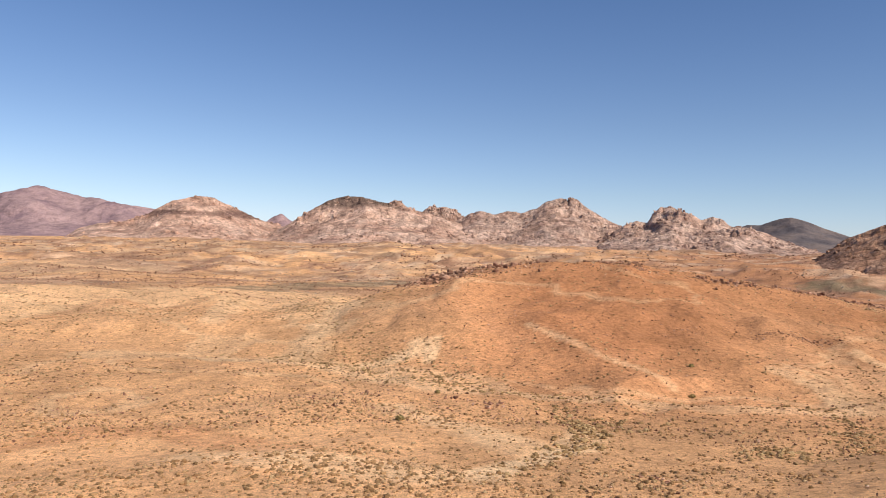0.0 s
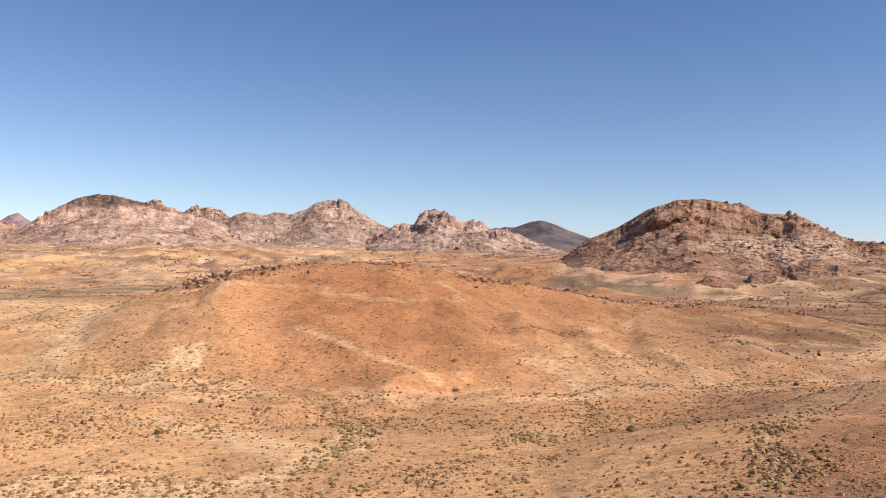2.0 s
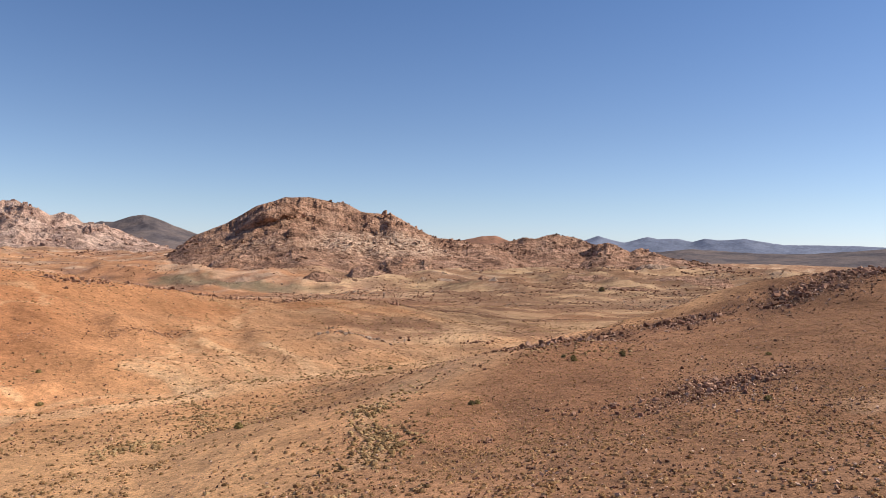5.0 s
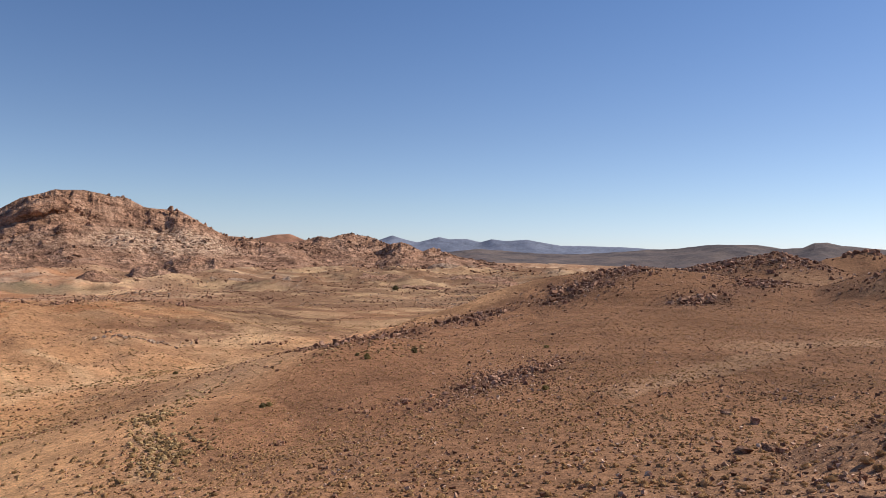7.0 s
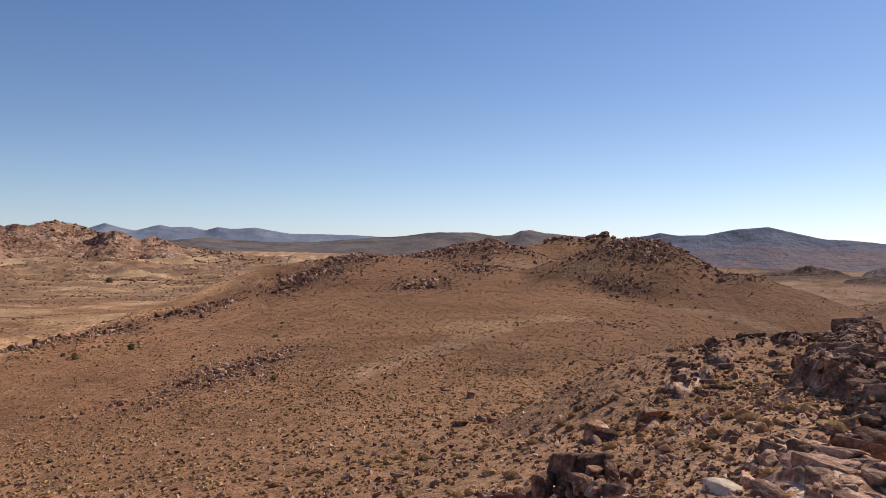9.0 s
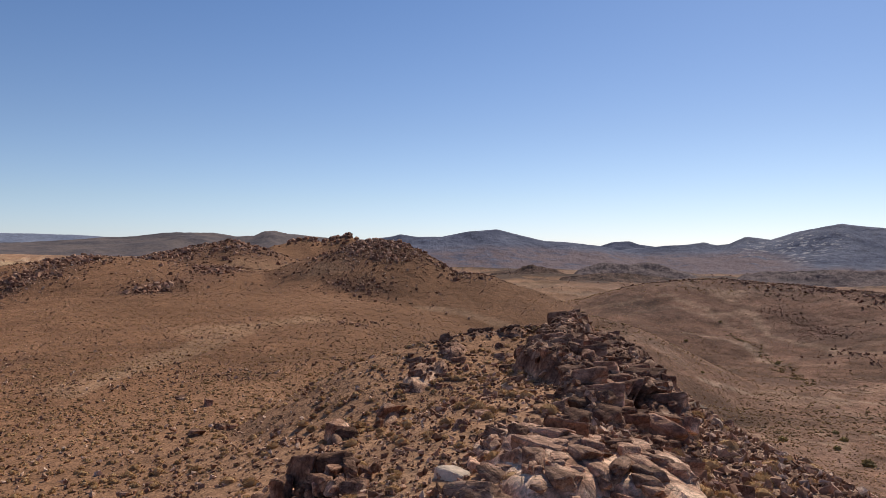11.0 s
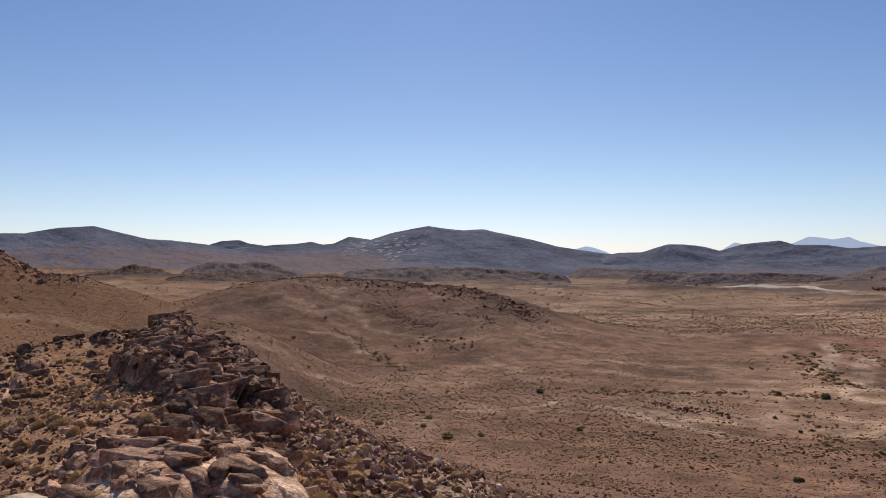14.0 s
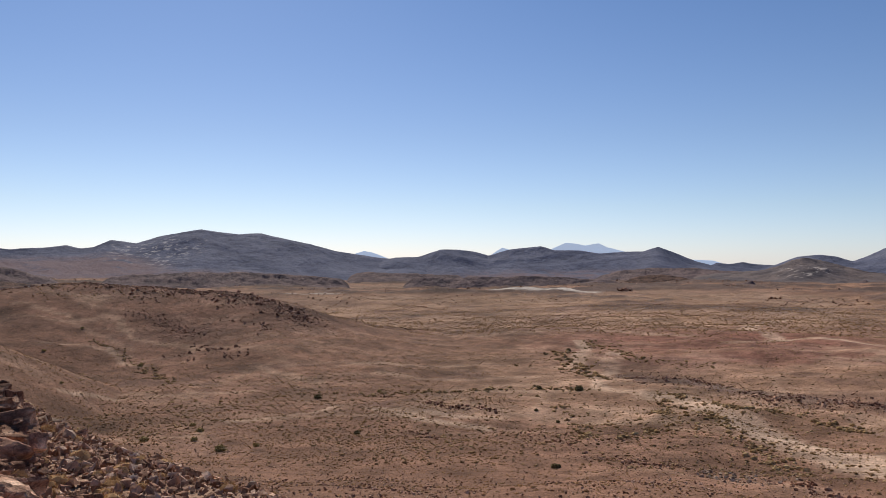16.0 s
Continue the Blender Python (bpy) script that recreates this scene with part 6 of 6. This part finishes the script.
for k in range(190):
    r = g.uniform(23, 47.5)
    a = g.gauss(109.6 + 4.5 * max(0.0, (36 - r) / 13), 1.7)
    s = 0.4 + 0.75 * g.random() ** 1.8
    boulder(a, r, s, g.randrange(18), g.gauss(0.4, 0.4), g.gauss(0.35, 0.2), (g.uniform(1.1, 1.8), g.uniform(0.7, 1.0), g.uniform(0.8, 1.15)), outcrop, g.uniform(0.28, 0.4))

# broken blocks that lie all over the bedrock, dipping with its beds
bn = 6000
pa, pr = RNG.normal(109.5, 5.0, bn), RNG.uniform(15, 49, bn)
pk = bedrock_height(pa, pr)[1]
far_side = (RNG.uniform(0, 1, bn) < 0.25 + 0.75 * pk) & (pr > 20 + 2 * RNG.uniform(-1, 1, bn)) & (pk > 0.05)
pa, pr, pk = pa[far_side], pr[far_side], pk[far_side]
bx2, by2 = polar(pa, pr)
bsz = 0.07 + 0.36 * RNG.uniform(0, 1, len(pa)) ** 3.2
v, f = spread([(q * np.array([1.0, 1.0, 0.7]), k) for q, k in ROCKS], bx2, by2, land(pa, pr) + bedrock_height(pa, pr)[0] - 0.12 * bsz, bsz, 0.5, 0.3)
blocks = mesh_object("rubble", v, None, BEDROCK, smooth_shade=False, tris=f)
under(tagged(blocks, "dark broken blocks of all sizes", kind="stuff"), outcrop)

# a knot of rounded boulders beside the path
knot = new("boulder_knot", None)
kx, ky = polar(90.8, 21.0)
knot.location = (kx, ky, float(land(np.array([90.8]), np.array([21.0]))[0]))
tagged(knot, "tight knot of cracked reddish granite boulders on gravel", "boulders", "desert rock outcrops")
for a, r, wide, kind, turn, lean, st, sink in ((90.3, 21.4, 1.9, 1, 0.6, 0.2, (1.0, 0.9, 1.0), 0.1), (92.3, 21.2, 1.6, 3, 1.8, 0.3, (1.1, 0.9, 0.95), 0.1), (88.7, 21.0, 1.2, 5, 2.5, 0.2, (1.0, 0.9, 1.1), 0.1),
                                               (93.6, 20.8, 1.1, 0, 0.9, 0.2, (1.1, 0.9, 0.9), 0.15), (91.2, 20.0, 1.3, 2, 0.2, 0.3, (1.2, 0.9, 0.8), 0.15), (89.4, 20.0, 1.0, 4, 1.2, 0.2, (1.1, 0.9, 0.9), 0.15),
                                               (94.6, 20.2, 0.7, 3, 0.4, 0.2, (1.1, 0.9, 0.8), 0.15), (92.8, 19.6, 0.9, 1, 3.0, 0.2, (1.1, 0.9, 0.8), 0.15)):
    boulder(a, r, wide * 0.62, kind + 6, turn, lean, (st[0], st[1], st[2] * 1.15), knot, sink - 0.25)
for k in range(44):
    boulder(g.gauss(91.0, 1.9), g.gauss(20.6, 0.7), g.uniform(0.25, 0.75), g.randrange(18), g.uniform(0, 6.3), g.gauss(0, 0.4), (1.2, 0.9, 1.0), knot, g.uniform(-0.35, 0.15))

# the tooth of rock on the shoulder of the big hill
tooth = new("rock_pinnacle", MASTERS[1])
px_, py_ = polar(41.45, 1135.0)
tooth.matrix_world = Matrix.LocRotScale((px_, py_, lift(3.28, 1135.0)), Euler((0.1, 0.2, 0.6)), (9.0, 8.0, 10.0))
tagged(tooth, "single brown rock pinnacle on the shoulder of the hill", "rock")

# boulders on their own near the standpoint
for a, r, s, k in ((92.4, 31.0, 1.1, 3), (93.2, 30.6, 0.8, 1), (91.5, 29.0, 0.6, 0), (96.4, 32.4, 1.2, 2), (95.6, 31.6, 0.8, 5), (97.0, 33.0, 0.7, 4), (103.2, 24.5, 0.6, 2), (82.6, 44, 0.9, 4), (84.2, 45, 0.7, 1),
                   (85.0, 44, 0.6, 3), (86.8, 46, 0.6, 5), (80.9, 47, 0.7, 2), (86.0, 22.0, 0.8, 0), (85.2, 22.6, 0.6, 4), (87.0, 21.6, 0.6, 1), (84.4, 23.4, 0.45, 3), (101.0, 30.5, 0.5, 3), (79.5, 33.0, 0.5, 5), (77.9, 32.0, 0.6, 2), (83.3, 60, 1.0, 3), (81.5, 64, 0.9, 0)):
    ob = boulder(a, r, s, k, g.uniform(0, 6.3), g.gauss(0, 0.2), (1.2, 0.9, 0.85), None, 0.12)
    tagged(ob, "weathered reddish granite boulder half sunk in gravel", "boulder", "loose boulders")
white = boulder(101.0, 17.4, 0.85, 9, 0.4, 0.1, (1.2, 0.95, 0.8), None, 0.34)
white.data = white.data.copy()
white.data.materials[0] = stone_material("cream_stone", (0.72, 0.54, 0.4), (0.8, 0.62, 0.48), 0.1)
tagged(white, "pale cream boulder with a smooth worn top", "boulder", "loose boulders")


def strewn(n, a0, a1, r0, r1, power=1.0):
    """Places spread over a sector, denser towards the near side."""
    az = RNG.uniform(a0, a1, n)
    r = r0 * (r1 / r0) ** (RNG.uniform(0, 1, n) ** power)
    return az, r


def stones(n, a0, a1, r0, r1, s0, s1, cover=None, templates=PEBBLES, mat=RUBBLE, label="", clump=6.0):
    az, r = strewn(n * 2, a0, a1, r0, r1)
    x, y = polar(az, r)
    keep = fbm(x / clump, y / clump, 3, 33) + 0.25 > RNG.uniform(-0.6, 0.7, len(x))
    x, y, az, r = x[keep][:n], y[keep][:n], az[keep][:n], r[keep][:n]
    size = s0 + (s1 - s0) * RNG.uniform(0, 1, len(x)) ** 3
    v, f = spread(templates, x, y, land(az, r), size, 0.4, 0.3)
    ob = mesh_object("scattered_stones", v, None, mat, smooth_shade=False, tris=f)
    return tagged(ob, label or "loose angular stones strewn over the slope", "stones", kind="stuff")


stones(8500, 60, 178, 14, 34, 0.04, 0.28, clump=3.0)
stones(8500, 48, 178, 28, 80, 0.07, 0.38)
stones(6000, 116, 150, 14, 50, 0.05, 0.38)
stones(5200, 110, 127, 14, 46, 0.05, 0.4, label="dense rubble below the rocky ridge", clump=2.5)
stones(3500, 110, 124, 44, 110, 0.08, 0.4, label="stones strewn down the flank below the rocks")
stones(1100, 96, 122, 15, 48, 0.1, 0.38, label="dark broken blocks round the outcrop", clump=3.0, mat=DARK_STONE)
stones(3000, 10, 75, 45, 110, 0.1, 0.36)
stones(9000, 60, 112, 70, 240, 0.1, 0.45, mat=RUBBLE, label="brown stones strewn over the spur")
stones(14000, 112, 178, 50, 240, 0.07, 0.32, mat=RUBBLE, label="brown stones strewn over the dusky slope")
stones(6000, 84, 122, 15, 46, 0.04, 0.22, label="small sharp stones between the rocks", clump=3.0)
stones(12000, -33, 60, 110, 340, 0.2, 0.6, mat=DARK_STONE, label="dark stones strewn over the red hill", clump=20)


# ---- plants ----
def leaf_material(name, dark, mid, light):
    m, nt, b = material(name)
    geo = nt.nodes.new("ShaderNodeNewGeometry")
    c = ramp(nt, geo.outputs["Random Per Island"], (0.0, dark), (0.5, mid), (1.0, light))
    nt.links.new(c, b.inputs["Base Color"])
    # thin leaves and stalks let the sun through
    thin = nt.nodes.new("ShaderNodeBsdfTranslucent")
    nt.links.new(c, thin.inputs["Color"])
    both = nt.nodes.new("ShaderNodeMixShader")
    both.inputs[0].default_value = 0.25
    out = [n for n in nt.nodes if n.type == "OUTPUT_MATERIAL"][0]
    nt.links.new(b.outputs[0], both.inputs[1])
    nt.links.new(thin.outputs[0], both.inputs[2])
    nt.links.new(both.outputs[0], out.inputs[0])
    return m


STRAW_TUFT = leaf_material("dry_straw", (0.3, 0.168, 0.078), (0.45, 0.265, 0.128), (0.64, 0.4, 0.205))
OLIVE_TUFT = leaf_material("grey_olive_twigs", (0.2, 0.118, 0.056), (0.34, 0.208, 0.102), (0.66, 0.45, 0.245))
GULLY_TUFT = leaf_material("brown_olive_twigs", (0.25, 0.155, 0.07), (0.38, 0.24, 0.115), (0.62, 0.43, 0.22))
GREEN_LEAF = leaf_material("dusty_green_leaf", (0.18, 0.138, 0.055), (0.29, 0.215, 0.09), (0.41, 0.315, 0.14))
DARK_LEAF = leaf_material("dark_leaf", (0.09, 0.072, 0.035), (0.15, 0.12, 0.058), (0.22, 0.175, 0.085))


def tuft_template(n, leaf, seed, spiky=0.5, tall=0.62, core=1):
    """A low rounded mound of twigs one metre across: an uneven dome, with twig ends and small leaves standing out of it."""
    q = np.random.default_rng(seed)
    bm = bmesh.new()
    bmesh.ops.create_icosphere(bm, subdivisions=core, radius=0.46)
    bmesh.ops.rotate(bm, verts=bm.verts[:], matrix=Euler(q.uniform(0, 6, 3)).to_matrix())
    cv = np.array([p.co for p in bm.verts])
    cf = np.array([[p.index for p in h.verts] for h in bm.faces], np.int32)
    bm.free()
    cf = cf[cv[cf][:, :, 2].mean(1) > -0.12]
    cv = cv * q.uniform(0.72, 1.12, (len(cv), 1)) * np.array([1.0, q.uniform(0.75, 1.0), tall * 1.7])
    vs = []
    for _ in range(n):
        d = q.normal(size=3)
        d[2] = abs(d[2]) * 0.9
        d /= np.linalg.norm(d)
        tip = d * 0.5 * q.uniform(0.75, 1.08) * np.array([1, 1, tall * 1.8])
        if q.uniform() < spiky:
            root = tip * q.uniform(0.4, 0.6)
            side = np.cross(d, q.normal(size=3)) * leaf * 0.35
            vs.append([root - side * 0.5, root + side * 0.5, tip])
        else:
            a, b = q.normal(size=3) * leaf * 0.4, q.normal(size=3) * leaf * 0.4
            vs.append([tip * 0.9 + a, tip * 0.9 + b, tip * 0.9 - a * 0.7 - b * 0.3])
    v = np.concatenate([cv, np.array(vs).reshape(-1, 3)]) if n else cv
    f = np.concatenate([cf, np.arange(n * 3, dtype=np.int32).reshape(-1, 3) + len(cv)]) if n else cf
    v[:, 2] = np.maximum(v[:, 2], 0)
    return v, f


SOFT_TUFTS = [tuft_template(34, 0.2, 460 + k, 0.5, 0.46, 2) for k in range(5)]
NEAR_TUFTS = [tuft_template(420, 0.075, 400 + k, 0.85, 0.46, 2) for k in range(5)]
MID_TUFTS = [tuft_template(7, 0.3, 420 + k, 0.4, 0.5) for k in range(8)]
FAR_TUFTS = [tuft_template(0, 0.5, 440 + k, 0.1, 0.5) for k in range(6)]


def tufts(name, templates, x, y, size, mat, label):
    v, f = spread(templates, x, y, land_xy(x, y), size, 0.08, 0.0)
    ob = mesh_object(name, v, None, mat, smooth_shade=False, tris=f)
    return tagged(ob, label, "dry scrub", kind="stuff")


def bare(az, r):
    """Few plants grow on the slope that falls from the spur to the valley."""
    k = r / np.interp(az, [22, 33, 41, 47.5, 51.5, 55], [36, 52, 72, 90, 112, 134])
    return (az > 24) & (az < 56) & (k > 1.05) & (k < 2.1)


def scrub(n, a0, a1, r0, r1, s0, s1, templates, mat, clump, label, bias=0.0, even=1.0):
    az, r = strewn(n * 3, a0, a1, r0, r1, 0.8)
    x, y = polar(az, r)
    keep = fbm(x / clump, y / clump, 3, 91) + bias > RNG.uniform(-0.7 * even, 0.8 * even, len(x))
    keep &= ~bare(az, r) | (RNG.uniform(0, 1, len(x)) < 0.2)
    x, y = x[keep][:n], y[keep][:n]
    size = s0 + (s1 - s0) * RNG.uniform(0, 1, len(x)) ** 2.2
    return tufts("dry_scrub", templates, x, y, size, mat, label)


LINE_X, LINE_Y, LINE_S = [], [], []


def bush_line(n, width, s0, s1, path):
    x, y = along(path, n, width)
    LINE_X.append(x), LINE_Y.append(y), LINE_S.append(s0 * 0.7 + (s1 - s0 * 0.7) * RNG.uniform(0, 1, len(x)) ** 2.0)


bush_line(608, 4.5, 0.35, 1.04, [(-17.4, 205), (-14.8, 198), (-11.7, 190), (-8.8, 183), (-7.0, 175), (-3.1, 161), (0.9, 146), (5.0, 141), (9.2, 144), (16.8, 151), (21.8, 153), (25.5, 157), (29.1, 168), (32.1, 176)])
bush_line(342, 4.5, 0.35, 1.04, [(32.1, 174), (37.2, 181), (42.5, 209)])
bush_line(171, 3.6, 0.35, 1.04, [(27.1, 161), (29.1, 134), (27.9, 123)])
bush_line(266, 3.6, 0.35, 1.04, [(21.9, 101), (24.4, 112), (26.0, 105), (29.9, 125)])
bush_line(285, 3.1, 0.40, 1.30, [(8.8, 134), (11.0, 110), (11.9, 101), (8.9, 93)])
bush_line(456, 8.1, 0.35, 1.04, [(-5.5, 186), (-3.1, 171), (-0.3, 163), (2.5, 152)])
bush_line(380, 8.1, 0.35, 1.04, [(-11.4, 281), (-8.5, 221), (-5.9, 196), (-4.7, 180)])
bush_line(247, 2.7, 0.30, 0.91, [(40.0, 99), (41.0, 87), (40.4, 76), (42.0, 70)])
bush_line(171, 2.2, 0.30, 0.91, [(40.5, 80), (41.7, 75), (42.2, 71), (41.4, 66)])
bush_line(209, 2.7, 0.50, 1.43, [(120.8, 279), (122.8, 256), (124.0, 233), (125.9, 198), (129.0, 183), (130.5, 181)])
bush_line(105, 4, 0.5, 1.17, [(125.3, 163), (132.1, 172), (137.9, 169), (145.9, 171)])
bush_line(176, 5, 0.65, 2.17, [(153.8, 253), (154.8, 225), (155.6, 206), (156.9, 197)])
bush_line(176, 3, 0.65, 1.59, [(139.8, 167), (144.0, 167), (148.2, 176), (152.2, 177), (156.2, 176)])
bush_line(240, 3, 0.52, 1.45, [(154.2, 153), (155.0, 144), (156.1, 113), (159.9, 120), (161.7, 136), (161.4, 161), (162.0, 168)])
bush_line(272, 2.5, 0.52, 1.45, [(161.0, 175), (162.8, 169), (166.2, 160), (169.0, 158), (174.0, 150)])
bush_line(208, 3, 0.52, 1.45, [(163.5, 158), (164.9, 146), (166.2, 130), (167.5, 117), (170, 104)])
bush_line(240, 4, 0.52, 1.59, [(156.0, 300), (158.0, 262), (160.0, 236), (165, 226)])
bush_line(150, 4, 0.5, 1.3, [(13.5, 131), (11.1, 108), (9.9, 96), (7.1, 87), (3.4, 77)])
bush_line(150, 3, 0.4, 1.0, [(44.6, 117), (40.9, 96), (40.0, 81), (41.3, 72), (40.4, 63)])
tufts("gully_scrub", MID_TUFTS, np.concatenate(LINE_X), np.concatenate(LINE_Y), np.concatenate(LINE_S), GULLY_TUFT, "olive scrub growing along the dry gullies")

scrub(900, 60, 150, 14, 38, 0.2, 0.75, NEAR_TUFTS, STRAW_TUFT, 7, "dry straw-coloured tufts between the stones", 0.1)
scrub(4200, 30, 112, 30, 74, 0.16, 0.5, SOFT_TUFTS, STRAW_TUFT, 9, "dry straw-coloured tufts on the slope", 0.3)
scrub(2600, 106, 126, 40, 140, 0.2, 0.55, MID_TUFTS, OLIVE_TUFT, 9, "dull scrub on the flank below the rocks", 0.1)
scrub(900, 114, 178, 28, 75, 0.15, 0.5, SOFT_TUFTS, STRAW_TUFT, 9, "dry straw-coloured tufts below the ridge")
scrub(3600, -33, 45, 50, 100, 0.16, 0.7, SOFT_TUFTS, OLIVE_TUFT, 11, "olive-brown scrub on the tan valley floor", 0.05, 0.55)
scrub(5200, -33, 38, 48, 150, 0.2, 0.85, MID_TUFTS, STRAW_TUFT, 16, "pale straw-coloured mounds on the tan valley floor", 0.0, 0.5)
scrub(9000, -33, 60, 110, 340, 0.25, 0.95, MID_TUFTS, OLIVE_TUFT, 24, "olive-brown scrub dotted over the valley", -0.05, 0.45)
scrub(6000, -33, 60, 110, 340, 0.18, 0.5, MID_TUFTS, STRAW_TUFT, 40, "small straw-coloured tufts over the valley slopes", 0.2)
scrub(2200, 22, 52, 110, 330, 0.3, 0.75, MID_TUFTS, OLIVE_TUFT, 14, "olive scrub thick in the shallow valley", 0.1)
scrub(34000, 45, 112, 55, 250, 0.12, 0.38, MID_TUFTS, STRAW_TUFT, 25, "olive-brown scrub on the brown slope", 0.3)
scrub(11000, 110, 178, 90, 340, 0.22, 0.8, MID_TUFTS, OLIVE_TUFT, 22, "dull scrub dotted over the dusky plain", -0.05, 0.5)
scrub(9000, 110, 150, 90, 330, 0.22, 0.5, MID_TUFTS, STRAW_TUFT, 14, "straw-coloured tufts over the low ridge and its foot", 0.15)
scrub(26000, 112, 178, 60, 340, 0.1, 0.34, MID_TUFTS, STRAW_TUFT, 30, "thin scrub on the dusky plain", 0.1)
scrub(14000, -33, 75, 230, 900, 0.5, 1.3, FAR_TUFTS, OLIVE_TUFT, 60, "distant scrub dots on the plain")
scrub(26000, 108, 178, 330, 1000, 0.7, 1.6, FAR_TUFTS, STRAW_TUFT, 80, "distant straw-coloured scrub on the plain", 0.15)
scrub(6000, 110, 178, 340, 1100, 0.6, 1.3, FAR_TUFTS, OLIVE_TUFT, 80, "distant olive scrub on the plain", 0.0)


def stem_mesh():
    bm = bmesh.new()
    bmesh.ops.create_cone(bm, cap_ends=True, segments=5, radius1=0.025, radius2=0.008, depth=0.45, matrix=Matrix.Translation((0, 0, 0.2)))
    me = bpy.data.meshes.new("stem")
    bm.to_mesh(me)
    bm.free()
    me.materials.append(OLIVE_TUFT)
    return me


STEM = stem_mesh()


def shrub(az, r, width, mat):
    """A rounded bush: short stems under a crown of small leaves."""
    ob = new("shrub", None)
    x, y = polar(az, r)
    z = float(land(np.array([az]), np.array([r]))[0])
    ob.location = (x, y, z)
    q = int(az * 100) % 5
    v, f = tuft_template(170, 0.16, 500 + q, 0.25, 0.62, 2)
    crown = mesh_object("crown", v * width + np.array([0, 0, 0.06 * width]), None, mat, ob, False, f)
    for k in range(5):
        a = k * 1.26 + q
        stem = new("stem", STEM)
        stem.parent = ob
        stem.rotation_euler = (0.5 * math.cos(a), 0.5 * math.sin(a), a)
        stem.scale = (width, width, width)
    word = "dark green" if mat is DARK_LEAF else "dusty green"
    tagged(ob, "%s rounded desert shrub standing on bare soil" % word, "shrub", "desert shrubs")
    return ob


shrub(-2.85, 113.6, 1.51, GREEN_LEAF)
shrub(-0.12, 141.4, 1.15, GREEN_LEAF)
shrub(18.29, 158.6, 1.41, GREEN_LEAF)
shrub(18.17, 176.0, 1.30, GREEN_LEAF)
shrub(31.16, 107.9, 1.44, GREEN_LEAF)
shrub(42.05, 195.3, 1.44, DARK_LEAF)
shrub(57.61, 595.0, 5.72, DARK_LEAF)
shrub(54.88, 113.6, 0.76, DARK_LEAF)
shrub(55.61, 111.9, 0.99, GREEN_LEAF)
shrub(59.10, 116.6, 1.04, DARK_LEAF)
shrub(48.13, 87.1, 0.84, DARK_LEAF)
shrub(55.66, 110.1, 1.06, GREEN_LEAF)
shrub(59.17, 114.8, 0.85, DARK_LEAF)
shrub(68.90, 111.9, 0.91, GREEN_LEAF)
shrub(68.87, 76.9, 0.85, GREEN_LEAF)
shrub(48.57, 88.1, 0.91, GREEN_LEAF)
shrub(136.04, 166.2, 1.72, DARK_LEAF)
shrub(138.94, 119.7, 1.15, DARK_LEAF)
shrub(152.41, 176.9, 1.44, DARK_LEAF)
shrub(155.36, 175.1, 2.07, DARK_LEAF)
shrub(153.82, 92.3, 0.82, DARK_LEAF)
shrub(152.24, 148.2, 0.88, DARK_LEAF)
shrub(153.82, 139.2, 0.82, DARK_LEAF)
shrub(154.61, 253.3, 1.87, DARK_LEAF)
shrub(152.51, 176.9, 1.18, DARK_LEAF)
shrub(155.40, 176.0, 1.30, DARK_LEAF)
shrub(153.55, 92.3, 0.96, DARK_LEAF)
shrub(127.3, 129, 1.1, GREEN_LEAF)
shrub(127.8, 123, 1.3, GREEN_LEAF)
shrub(127.4, 115, 1.1, GREEN_LEAF)
shrub(124.1, 115, 1.4, GREEN_LEAF)
shrub(129.2, 106, 1.7, GREEN_LEAF)
shrub(131.7, 108, 1.0, GREEN_LEAF)
shrub(118.9, 161, 0.9, GREEN_LEAF)
shrub(117.8, 258, 1.4, GREEN_LEAF)
shrub(120.1, 293, 1.4, GREEN_LEAF)
shrub(123.8, 235, 1.6, GREEN_LEAF)
shrub(140.6, 171, 1.2, GREEN_LEAF)

# rock breaking out along the crest of the low ridge and on its flank
far_rocks(7, 16, 121.5, 128.5, 338, 350, 1.6, 6.5, DARK_STONE, "dark rocks along the crest of the low ridge")
far_rocks(6, 16, 129, 132.5, 312, 330, 1.8, 7.0, DARK_STONE, "dark rocks on the shoulder of the low ridge")
far_rocks(3, 24, 133, 135, 290, 300, 1.8, 7.0, DARK_STONE, "dark rocks at the end of the low ridge")
far_rocks(2, 22, 127.5, 128.6, 238, 244, 1.5, 6.0, DARK_STONE, "dark rocks in a heap on the low flank")
